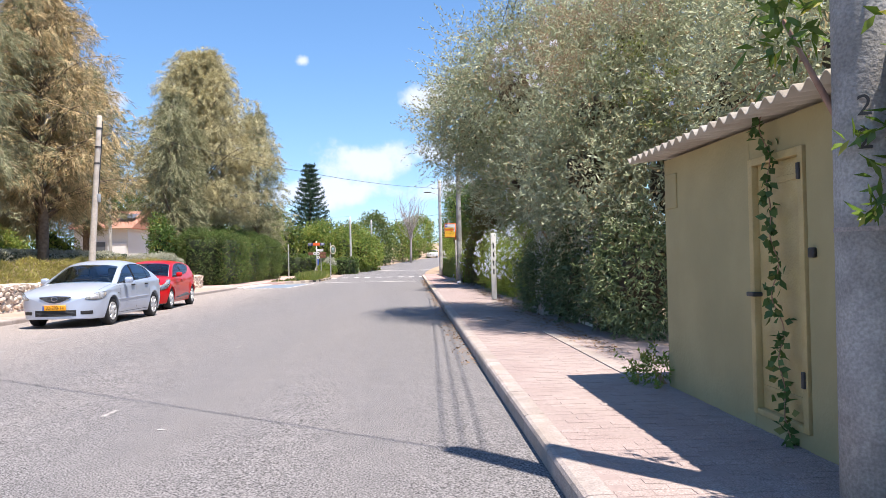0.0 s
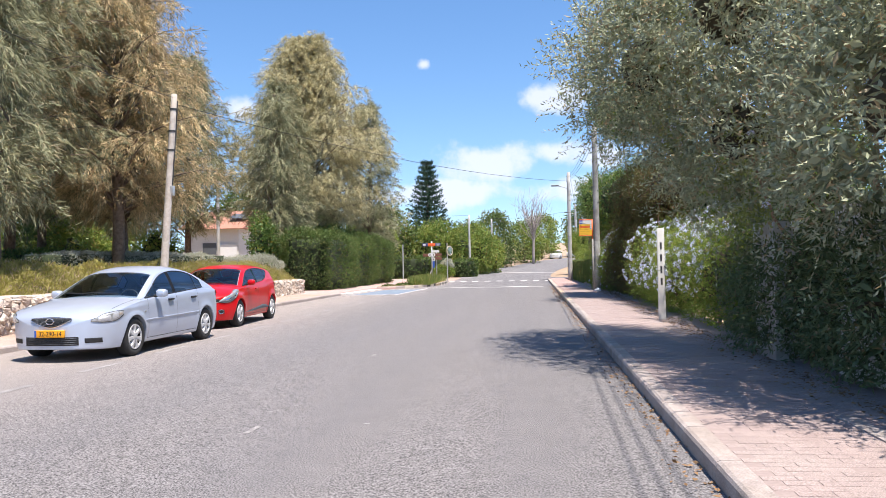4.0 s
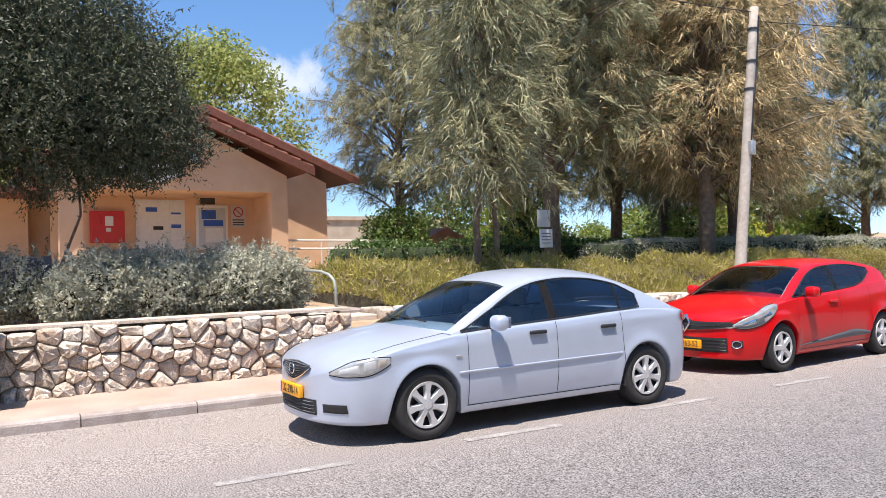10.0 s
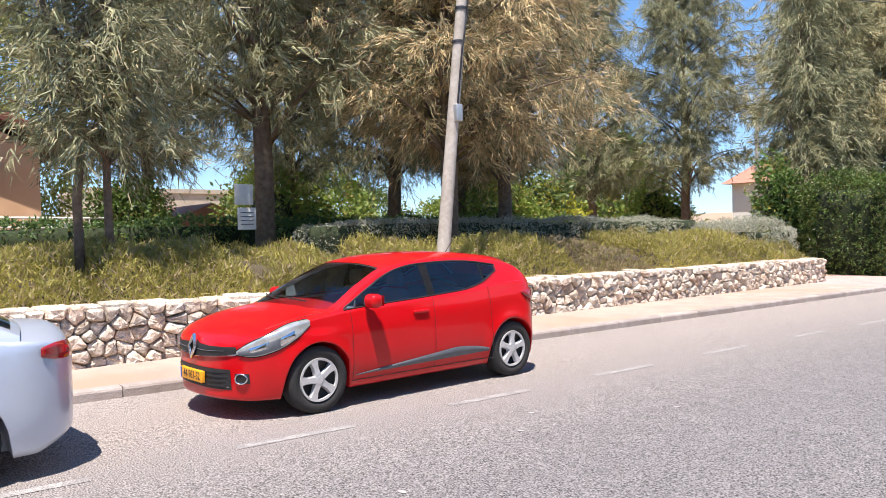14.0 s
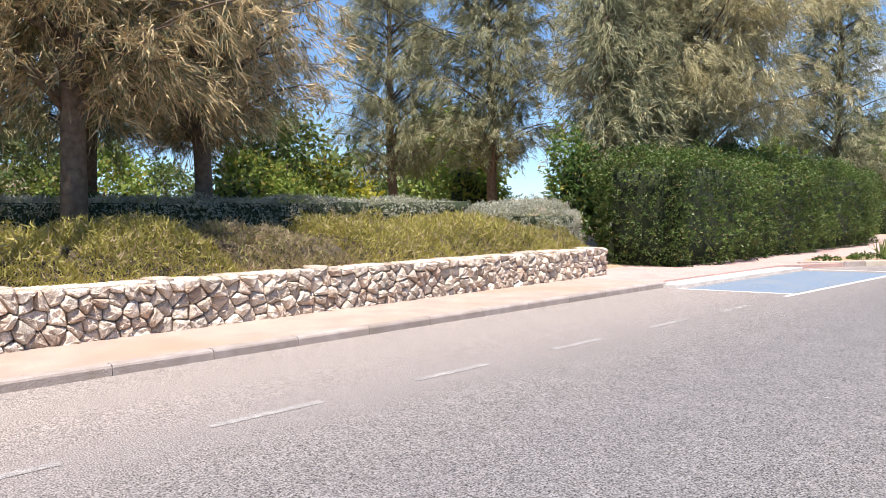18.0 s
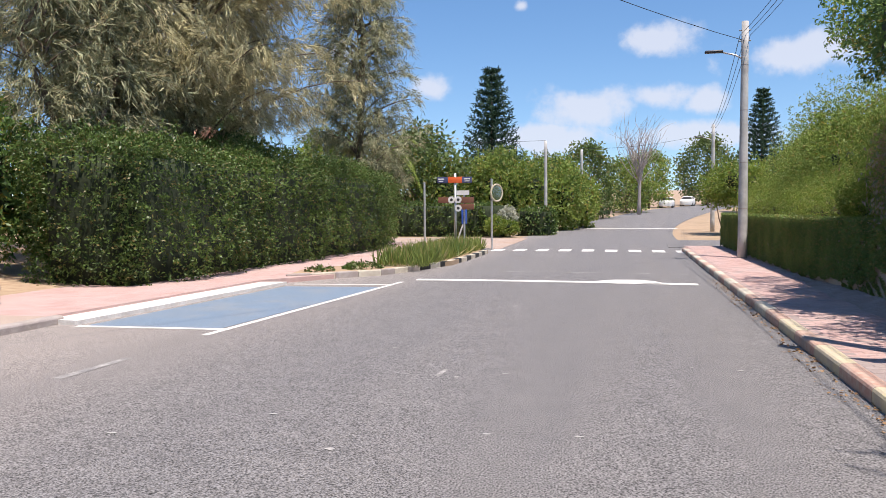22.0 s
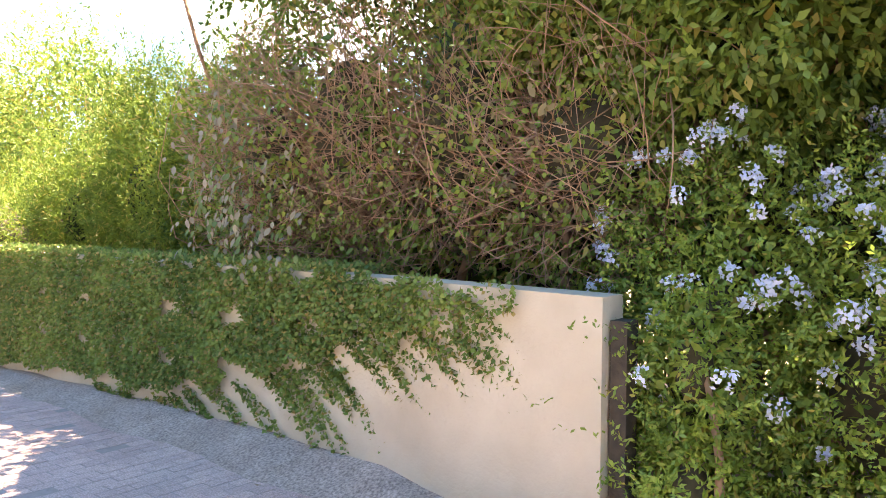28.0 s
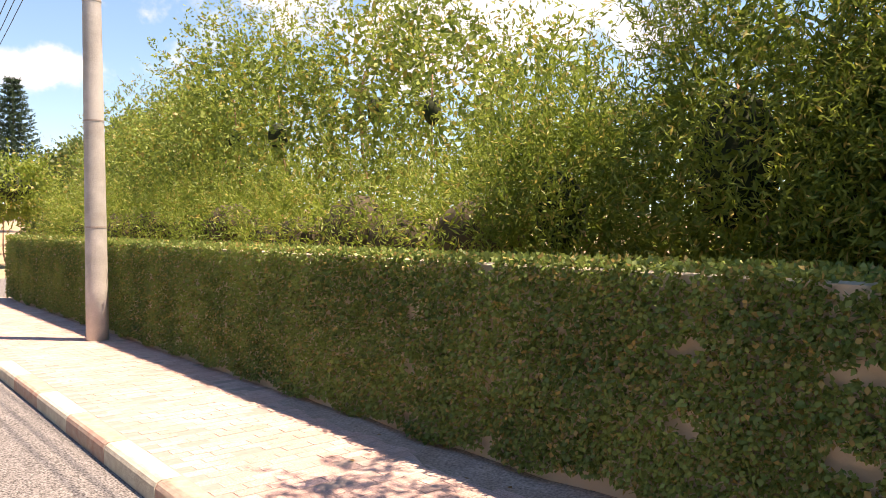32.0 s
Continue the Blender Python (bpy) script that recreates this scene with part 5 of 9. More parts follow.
def writing(txt, size, mat, parent, place, squeeze=1.0, name="writing"):
    ob = piece(name, text_mesh(txt, size, mat), None, parent)
    ob.matrix_basis = place @ Matrix.Diagonal((squeeze, 1, 1, 1))
    return ob


def rounded_box(x0, y0, z0, x1, y1, z1, r=0.03, seg=3):
    return bevelled(Geo().box(x0, y0, z0, x1, y1, z1), r, seg, 20)


def islands(g):
    """The loose pieces of a Geo, each as a Geo of its own."""
    root = list(range(len(g.v)))

    def top(i):
        while root[i] != i:
            i = root[i]
        return i
    seen = {}
    for i, v in enumerate(g.v):
        key = tuple(round(c, 5) for c in v)
        root[i] = top(seen.setdefault(key, i))
    for f in g.f:
        for i in f[1:]:
            root[top(i)] = top(f[0])
    out = {}
    for f in g.f:
        out.setdefault(top(f[0]), []).append(f)
    res = []
    for fs in out.values():
        o, at = Geo(), {}
        for f in fs:
            for i in f:
                if i not in at:
                    at[i] = len(o.v)
                    o.v.append(g.v[i])
            o.f.append(tuple(at[i] for i in f))
        res.append(o)
    return res


def build_car(s, label, place, paint, plate_text):
    C = CarShape(s)
    car = thing("car", label, "car", place=place)
    body = piece("body", car_lower(C), paint, car, smooth=True)
    cab = car_cabin(C)
    names = {"shell": ("cabin_shell", paint), "pillar": ("door_pillar", TRIM_BLACK), "windscreen": ("windscreen", GLASS), "rear_window": ("rear_window", GLASS)}
    for kind, g in cab.items():
        nm, mat = names.get(kind, ("side_window", GLASS))
        for one in islands(g) if kind == "pillar" else [g]:
            piece(nm, one, mat, car, smooth=True)
    lining = Geo()
    lining.v = [(x * 0.975, y, z - 0.015) for x, y, z in cab["shell"].v]
    lining.f = list(cab["shell"].f)
    piece("roof_lining", lining, HEADLINER, car, smooth=True)
    L, hw = s["length"], s["half"]
    # floor and cabin
    piece("floor", Geo().box(-hw + 0.3, 0.35, 0.19, hw - 0.3, L - 0.4, 0.24), BLACK, car)
    for x in (-0.36, 0.36):
        seat = part("seat", rounded_box(x - 0.24, s["seat"], 0.35, x + 0.24, s["seat"] + 0.5, 0.55, 0.06), SEAT, car)
        part("backrest", rounded_box(x - 0.23, s["seat"] + 0.42, 0.5, x + 0.23, s["seat"] + 0.56, 1.08, 0.06), SEAT, seat)
        part("headrest", rounded_box(x - 0.13, s["seat"] + 0.47, 1.1, x + 0.13, s["seat"] + 0.56, 1.27, 0.04), SEAT, seat)
    bench = part("rear_bench", rounded_box(-0.62, s["seat"] + 1.05, 0.35, 0.62, s["seat"] + 1.5, 0.55, 0.06), SEAT, car)
    part("backrest", rounded_box(-0.62, s["seat"] + 1.42, 0.5, 0.62, s["seat"] + 1.56, 1.02, 0.06), SEAT, bench)
    part("dashboard", rounded_box(-hw + 0.16, s["screen"][0] + 0.12, 0.6, hw - 0.16, s["screen"][0] + 0.5, 0.93, 0.05), DASH, car)
    ring = Geo()
    ring.tube([(0.36 + 0.18 * math.cos(a), s["seat"] - 0.16 + 0.07 * math.sin(a), 0.88 + 0.17 * math.sin(a)) for a in [2 * math.pi * i / 20 for i in range(21)]], 0.014, 6, False)
    piece("steering_wheel", ring, BLACK, car, smooth=True)
    # wheels
    ty, bo, ca = wheel_meshes(s["wheel"], s["spokes"], s["broad"])
    for yw in s["hubs"]:
        for sg in (1, -1):
            w = new("wheel")
            w.parent = car
            w.matrix_basis = pose(sg * (hw - 0.115), yw, s["wheel"], 20 * yw, 0, 0 if sg > 0 else 180)
            for nm, me in (("tyre", ty), ("bowl", bo), ("rim", ca)):
                piece(nm, me, None, w)
    for sg in (1, -1):
        piece("wheel_housing", Geo().box(sg * (hw - 0.3) - 0.01, s["hubs"][0] - 0.36, 0.2, sg * (hw - 0.3) + 0.01, s["hubs"][0] + 0.36, 0.68), BLACK, car)
        piece("wheel_housing", Geo().box(sg * (hw - 0.3) - 0.01, s["hubs"][1] - 0.36, 0.2, sg * (hw - 0.3) + 0.01, s["hubs"][1] + 0.36, 0.68), BLACK, car)
        ya, yb = s["lamp_low"][0][0], s["lamp_low"][-1][0]

        def lamp_z(y, u):
            a, b = lerp_line(s["lamp_low"], y), lerp_line(s["lamp_high"], y)
            return a + (b - a) * u
        hl = piece("headlight", side_patch(C, ya, yb, lambda y: lamp_z(y, 0), lambda y: lamp_z(y, 1), 0.010, 22, 8, sgn=sg), LENS, car, smooth=True)
        span = yb - ya
        for u0, u1, v0, v1, mt in s["lamp_parts"]:
            piece("reflector", side_patch(C, ya + span * u0, ya + span * u1, lambda y: lamp_z(y, v0), lambda y: lamp_z(y, v1), 0.006, 12, 4, sgn=sg), mt, hl, smooth=True).location = (sg * 0.0105, -0.008, 0.003)
        for u in (0.0, 1.0):
            rim_pts = [(y, lamp_z(y, u)) for y in [ya + span * i / 16 for i in range(17)]]
            piece("lamp_edge", Geo().tube([(sg * (C.skin(y, z) + 0.002), y - 0.002, z) for y, z in rim_pts], 0.0055, 5), TRIM_BLACK, hl)
        tl = s["tail"]
        tail = piece("tail_light", side_patch(C, tl[0][0], tl[-1][0], lambda y: lerp_line([(p[0], p[1]) for p in tl], y), lambda y: lerp_line([(p[0], p[2]) for p in tl], y), 0.014, 16, 6, sgn=sg), TAIL, car, smooth=True)
        tail.location = (sg * 0.006, 0.006, 0)
        if s["badge"] == "diamond":
            piece("bumper_seam", Geo().tube([(sg * (C.skin(y, z) + 0.0005), y, z) for y, z in [(tl[-1][0] - 0.04 - 0.13 * k / 8, tl[-1][1] - 0.01 - 0.22 * k / 8) for k in range(9)]], 0.0032, 5), BLACK, car)
        # seams, mouldings, handles
        for ys in s["seams"]:
            piece("door_seam", side_patch(C, ys - 0.0028, ys + 0.0028, lambda y: 0.25, lambda y: C.belt(y) - 0.035, 0.0015, 1, 10, sgn=sg), BLACK, car)
        piece("door_seam", side_patch(C, s["seams"][0], s["seams"][-1], lambda y: 0.250, lambda y: 0.258, 0.0015, 20, 1, sgn=sg), BLACK, car)
        piece("side_moulding", side_patch(C, s["mould"][0], s["mould"][1], s["mould"][2], s["mould"][3], 0.014, 26, 3, sgn=sg), s["mould_mat"] or paint, car, smooth=True)
        for yh in s["handles"]:
            x = C.side(yh, s["handle_z"])
            hd = part("door_handle", rounded_box(min(sg * x, sg * (x + 0.034)), yh - 0.1, s["handle_z"] - 0.018, max(sg * x, sg * (x + 0.034)), yh + 0.1, s["handle_z"] + 0.018, 0.014), s["handle_mat"] or paint, car)
        my = s["mirror_y"]
        x = C.side(my, C.belt(my) - 0.04)
        mir = part("door_mirror", rounded_box(min(sg * (x + 0.03), sg * (x + 0.21)), my - 0.08, s["mirror_z"] - 0.07, max(sg * (x + 0.03), sg * (x + 0.21)), my + 0.06, s["mirror_z"] + 0.07, 0.055, 5), paint, car)
        piece("mirror_arm", Geo().tube([(sg * (x - 0.06), my, s["mirror_z"] - 0.05), (sg * (x + 0.1), my - 0.01, s["mirror_z"] - 0.04)], 0.025, 8), BLACK, mir)
        piece("mirror_glass", Geo().quad(*[(sg * (x + a), my + 0.072, s["mirror_z"] + b) for a, b in ((0.07, -0.05), (0.19, -0.05), (0.19, 0.05), (0.07, 0.05))]), CHROME, mir)
        # black trim round the side windows
        p0, p1 = s["panes"][0][1] - 0.02, s["panes"][-1][2] + 0.012
        yb = [p0 + (p1 - p0) * i / 40 for i in range(41)]
        edge_line = [C.flank(y, C.pane(y)[0] - 0.004, sg) for y in yb] + [C.flank(y, C.pane(y)[1] + 0.004, sg) for y in reversed(yb)]
        edge_line.append(edge_line[0])
        piece("window_trim", Geo().tube(edge_line, 0.0085, 6, False), BLACK, car)
        # shut lines of the bonnet
        yh = [s["screen"][0] * (0.36 + 0.62 * i / 14) for i in range(15)]
        seam = []
        for y in yh:
            be = C.belt(y) - 0.03
            seam.append((sg * C.side(y, be) * 0.87, y, be + (C.top(y) - be) * (1 - 0.87 ** 2.6) + 0.0005))
        piece("bonnet_seam", Geo().tube(seam, 0.0035, 5), BLACK, car)
        if s["badge"] == "oval":
            yi = s["seams"][0] - 0.10
            xi = C.side(yi, 0.70)
            part("side_indicator", rounded_box(sg * xi - 0.004, yi - 0.03, 0.69, sg * xi + 0.008, yi + 0.03, 0.715, 0.004), LENS, car)
        fx = s["fog"]
        piece("fog_lamp_recess", front_patch(C, sg * fx[0] if sg > 0 else -fx[1], sg * fx[1] if sg > 0 else -fx[0], lambda x: fx[2], lambda x: fx[3], 0.004), BLACK, car)
        wp = s["screen"][0]
        foot, tip = sg * 0.22 + 0.2, sg * 0.22 - 0.34
        piece("wiper", Geo().tube([tuple(Vector(C.bowed(foot + (tip - foot) * t, wp + 0.07 + 0.05 * t, C.roof(wp + 0.07 + 0.05 * t) * (1 - 0.0) - 0.035 * abs(foot + (tip - foot) * t) ** 2 * 0.6)) + Vector((0, 0, 0.014))) for t in (0, 0.25, 0.5, 0.75, 1.0)], 0.008, 5), BLACK, car)
    gr = s["grille"]
    grille = piece("grille", front_patch(C, -gr[0], gr[0], gr[1], gr[2], 0.006), BLACK, car, smooth=True)
    for i in range(s["bars"]):
        u = (i + 0.7) / (s["bars"] + 0.4)
        piece("grille_bar", front_patch(C, -gr[0] * 0.9, gr[0] * 0.9, lambda x: gr[1](x) + (gr[2](x) - gr[1](x)) * u, lambda x: gr[1](x) + (gr[2](x) - gr[1](x)) * u + 0.007, 0.012, 14, 2), GREY_TRIM, grille)
    if s["badge"] == "diamond":
        piece("chrome_strip", front_patch(C, -gr[0], gr[0], lambda x: gr[1](x) - 0.004, lambda x: gr[1](x) + 0.012, 0.012, 18, 2), CHROME, grille)
        for sg in (1, -1):
            cx, cz = sg * 0.655, 0.395
            cy = C.front_y(cx, cz)
            ringed = Geo()
            ringed.tube([(cx + 0.045 * math.cos(a), C.front_y(cx + 0.045 * math.cos(a), cz) - 0.014, cz + 0.045 * math.sin(a)) for a in [2 * math.pi * i / 20 for i in range(21)]], 0.008, 6, False)
            fogl = piece("fog_lamp", ringed, CHROME, car, smooth=True)
    for u in (1, 2) if s["badge"] == "oval" else ():
        piece("grille_edge", Geo().tube([(x, C.front_y(x, gr[u](x)) - 0.006, gr[u](x)) for x in [gr[0] * (k / 12 - 1) for k in range(25)]], 0.006, 6), CHROME, grille, smooth=True)
    lg = s["lower_grille"]
    intake = piece("air_intake", front_patch(C, -lg[0], lg[0], lambda x: lg[1], lambda x: lg[2], 0.004), BLACK, car, smooth=True)
    for i in range(4):
        h = (lg[2] - lg[1]) / 4.4
        piece("intake_bar", front_patch(C, -lg[0] * 0.95, lg[0] * 0.95, lambda x: lg[1] + h * (i + 0.5), lambda x: lg[1] + h * (i + 0.5) + 0.009, 0.012, 14, 2), s["bar_mat"], intake)
    # emblem as a plain shape
    em = Geo()
    z = s["emblem"]
    yy = C.front_y(0, z) - 0.03
    if s["badge"] == "oval":
        em.tube([(0.062 * math.cos(a), yy, z + 0.045 * math.sin(a)) for a in [2 * math.pi * i / 24 for i in range(25)]], 0.007, 6, False)
    else:
        em.tube([(0, yy + 0.02, z + 0.105), (0.068, yy, z), (0, yy - 0.012, z - 0.105), (-0.068, yy, z), (0, yy + 0.02, z + 0.105)], 0.019, 6, False)
    piece("badge", em, CHROME, car, smooth=True)
    pz = s["plate_z"]
    py = C.front_y(0, pz) - 0.03
    plate = part("number_plate", rounded_box(-0.24, py - 0.01, pz - 0.055, 0.24, py + 0.03, pz + 0.055, 0.008), PLATE, car, "yellow number plate with black figures")
    writing(plate_text, 0.105, BLACK, plate, pose(0.02, py - 0.0115, pz, 90, 0, 0), 0.86)
    piece("plate_band", Geo().box(-0.236, py - 0.0112, pz - 0.05, -0.205, py - 0.009, pz + 0.05), BLUE_SIGN, plate)
    if s["badge"] == "diamond":
        tip = s["roof"][-3][0]
        lip = Geo()
        for k in range(15):
            x = -0.56 + 0.08 * k
            q = 1 - (abs(x) / 0.60) ** 4 * 0.5
            zt = C.roof(tip - 0.16) - 0.07 * (abs(x) / 0.56) ** 2.5
            lip.v += [(x, tip - 0.20, zt - 0.012), (x, tip - 0.02, zt - 0.004), (x, tip + 0.17 * q, zt - 0.030), (x, tip + 0.16 * q, zt - 0.052), (x, tip - 0.10, zt - 0.05)]
        lip.f = [(5 * k + j, 5 * k + (j + 1) % 5, 5 * k + 5 + (j + 1) % 5, 5 * k + 5 + j) for k in range(14) for j in range(5)] + [(4, 3, 2, 1, 0), (70, 71, 72, 73, 74)]
        piece("roof_spoiler", lip, paint, car, smooth=True)
    rp = part("number_plate", rounded_box(-0.24, L - 0.03, 0.72, 0.24, L + 0.005, 0.83, 0.008), PLATE, car)
    piece("aerial", Geo().tube([(0, s["roof"][-1][0] - 0.75, C.roof(s["roof"][-1][0] - 0.75) - 0.01), (0, s["roof"][-1][0] - 0.6, C.roof(s["roof"][-1][0] - 0.75) + 0.16)], [0.006, 0.003], 5), BLACK, car)
    return car


SEDAN = dict(
    length=4.42, half=0.885, front_round=0.60, rear_round=0.5, hubs=(0.90, 3.54), wheel=0.312, arch=0.352, spokes=7, broad=0.225, bow=(0.17, 0.08),
    hood=[(0, 0.56), (0.02, 0.645), (0.06, 0.70), (0.14, 0.752), (0.3, 0.815), (0.6, 0.885), (0.9, 0.935), (1.2, 0.965), (1.5, 0.97), (3.7, 1.03), (3.9, 1.045), (4.1, 1.055), (4.27, 1.045), (4.35, 1.0), (4.395, 0.86), (4.42, 0.62)],
    belt=[(0, 0.53), (0.02, 0.60), (0.06, 0.655), (0.14, 0.705), (0.3, 0.765), (0.6, 0.835), (0.95, 0.885), (1.3, 0.93), (2.4, 0.985), (3.5, 1.03), (3.95, 1.01), (4.23, 0.975), (4.35, 0.91), (4.395, 0.80), (4.42, 0.58)],
    roof=[(1.17, 0.925), (1.4, 1.055), (1.7, 1.215), (1.95, 1.338), (2.1, 1.392), (2.3, 1.438), (2.6, 1.46), (2.9, 1.448), (3.15, 1.41), (3.4, 1.338), (3.7, 1.205), (3.98, 1.06)],
    crease=[(0, 0.74), (1.2, 0.80), (3.0, 0.90), (4.4, 0.93)], sweep=[(3.3, 0.0), (3.5, 0.012)], droop=[(3.3, 0.0), (3.5, 0.03)],
    panes=[("front_pane", 1.30, 2.30), ("rear_pane", 2.40, 3.22), ("quarter_pane", 3.25, 3.50)], screen=(1.21, 1.98), rear=(3.28, 3.92), seat=1.75, mirror_y=1.62,
    lamp_low=[(0.105, 0.618), (0.2, 0.602), (0.33, 0.608), (0.45, 0.645), (0.55, 0.70)], lamp_high=[(0.105, 0.640), (0.17, 0.690), (0.28, 0.738), (0.43, 0.762), (0.55, 0.752)],
    lamp_parts=[(0.12, 0.42, 0.2, 0.72, HUBCAP), (0.5, 0.72, 0.25, 0.8, HUBCAP), (0.76, 0.92, 0.25, 0.8, AMBER_DIM)], tail=[(4.10, 0.86, 0.925), (4.22, 0.83, 0.95), (4.36, 0.82, 0.935)], seams=(1.33, 2.36, 3.22),
    mould=(1.22, 3.2, lambda y: 0.535 + 0.008 * y, lambda y: 0.562 + 0.008 * y), mould_mat=None, handles=(2.12, 3.02), handle_z=0.86, handle_mat=BLACK, mirror_z=0.985,
    fog=(0.51, 0.72, 0.295, 0.368), grille=(0.33, lambda x: 0.538 + 0.115 * (abs(x) / 0.33) ** 1.6, lambda x: 0.694 - 0.020 * abs(x) / 0.33), bars=6, lower_grille=(0.43, 0.262, 0.392),
    bar_mat=GREY_TRIM, emblem=0.632, badge="oval", plate_z=0.445)
HATCH = dict(
    length=4.06, half=0.882, front_round=0.66, rear_round=0.45, hubs=(0.84, 3.43), wheel=0.318, arch=0.356, spokes=5, broad=0.25, bow=(0.20, 0.06),
    hood=[(0, 0.56), (0.025, 0.70), (0.07, 0.765), (0.16, 0.815), (0.3, 0.865), (0.6, 0.945), (0.85, 0.985), (1.1, 1.005), (3.2, 1.16), (3.75, 1.14), (3.95, 1.05), (4.03, 0.9), (4.06, 0.6)],
    belt=[(0, 0.52), (0.025, 0.64), (0.07, 0.70), (0.16, 0.755), (0.3, 0.805), (0.6, 0.885), (0.9, 0.925), (1.2, 0.965), (2.2, 1.02), (2.8, 1.06), (3.2, 1.10), (3.6, 1.12), (3.92, 1.02), (4.03, 0.85), (4.06, 0.56)],
    roof=[(1.00, 0.945), (1.2, 1.06), (1.5, 1.232), (1.78, 1.365), (1.95, 1.415), (2.2, 1.45), (2.6, 1.462), (3.0, 1.448), (3.3, 1.418), (3.52, 1.375), (3.66, 1.30), (3.92, 1.06)],
    crease=[(0, 0.78), (1.2, 0.74), (2.6, 0.86), (3.6, 0.93), (4.0, 0.92)], sweep=[(2.75, 0.0), (3.05, 0.04), (3.3, 0.135)], droop=[(2.9, 0.0), (3.3, 0.02)],
    panes=[("quarter_light", 1.18, 1.42), ("front_pane", 1.445, 2.22), ("rear_pane", 2.32, 3.06), ("quarter_pane", 3.09, 3.30)], screen=(1.05, 1.80), rear=(3.54, 3.86), seat=1.62, mirror_y=1.42,
    lamp_low=[(0.13, 0.612), (0.22, 0.590), (0.4, 0.630), (0.6, 0.725), (0.76, 0.835)], lamp_high=[(0.13, 0.645), (0.22, 0.725), (0.4, 0.812), (0.6, 0.872), (0.76, 0.893)],
    lamp_parts=[(0.02, 0.55, 0.06, 0.55, GREY_TRIM), (0.12, 0.36, 0.16, 0.60, CHROME), (0.50, 0.74, 0.12, 0.55, CHROME)], tail=[(3.60, 0.955, 0.965), (3.72, 0.885, 0.985), (3.84, 0.855, 0.99), (3.97, 0.85, 0.975)], seams=(1.22, 2.27, 3.10),
    mould=(1.25, 3.05, lambda y: 0.30 + 0.02 * (y - 1.2), lambda y: 0.308 + 0.125 * min(1.0, (y - 1.25) / 1.3) - 0.06 * max(0.0, (y - 2.55) / 0.5) ** 2), mould_mat=GREY_TRIM, handles=(2.08,), handle_z=0.86, handle_mat=None, mirror_z=1.02,
    fog=(0.60, 0.71, 0.35, 0.44), grille=(0.62, lambda x: 0.560 + 0.075 * abs(x), lambda x: 0.715 - 0.035 * min(1.0, abs(x) / 0.12) + 0.0 * abs(x)), bars=1, lower_grille=(0.56, 0.29, 0.475),
    bar_mat=CHROME, emblem=0.655, badge="diamond", plate_z=0.385)
build_car(SEDAN, "silver four-door saloon parked by the kerb", pose(-7.30, 13.93, 0.008, 0, 0, -1.2), SILVER, "32-290-14")
build_car(HATCH, "bright red five-door hatchback parked by the kerb", pose(-7.62, 19.56, 0.008, 0, 0, 2.2), RED, "44-963-52")


# ---------- right side planting ----------
def blob_cores(blobs, k=0.5):
    g = Geo()
    for x, y, z, a, b, c in blobs:
        n = len(g.v)
        for i in range(9):
            th = math.pi * i / 8
            for j in range(12):
                ph = 2 * math.pi * j / 12
                d = Vector((math.sin(th) * math.cos(ph), math.sin(th) * math.sin(ph), math.cos(th)))
                q = Vector((x, y, z)) + Vector((d.x * a, d.y * b, d.z * c)) * k
                f = 1 + 0.22 * noise.noise(q * 1.4)
                g.v.append((x + d.x * a * k * f, y + d.y * b * k * f, z + d.z * c * k * f))
        for i in range(8):
            for j in range(12):
                g.f.append((n + i * 12 + j, n + i * 12 + (j + 1) % 12, n + (i + 1) * 12 + (j + 1) % 12, n + (i + 1) * 12 + j))
    return g


def blob_surface(blobs, n, shell=(0.8, 1.05), bumps=0.14, inside=0.72):
    """Points and outward ways over the skin of a heap of rounded masses."""
    B = np.array(blobs, float)
    area = (B[:, 3] * B[:, 4] + B[:, 4] * B[:, 5] + B[:, 3] * B[:, 5])
    pick = rng.choice(len(B), n, p=area / area.sum())
    d = rand_dirs(n)
    b = B[pick]
    r = rng.uniform(shell[0], shell[1], n)
    P0 = b[:, :3] + d * b[:, 3:]
    r = r * (1 + bumps * lumpy(P0, 2.0, 3.0) + 0.6 * bumps * lumpy(P0, 5.3, 1.0))
    P = b[:, :3] + d * b[:, 3:] * r[:, None]
    N = unit(d / b[:, 3:])
    keep = P[:, 2] > 0.14
    for q in B:
        keep &= (((P - q[:3]) / q[3:]) ** 2).sum(1) > inside ** 2
    return P[keep], N[keep]


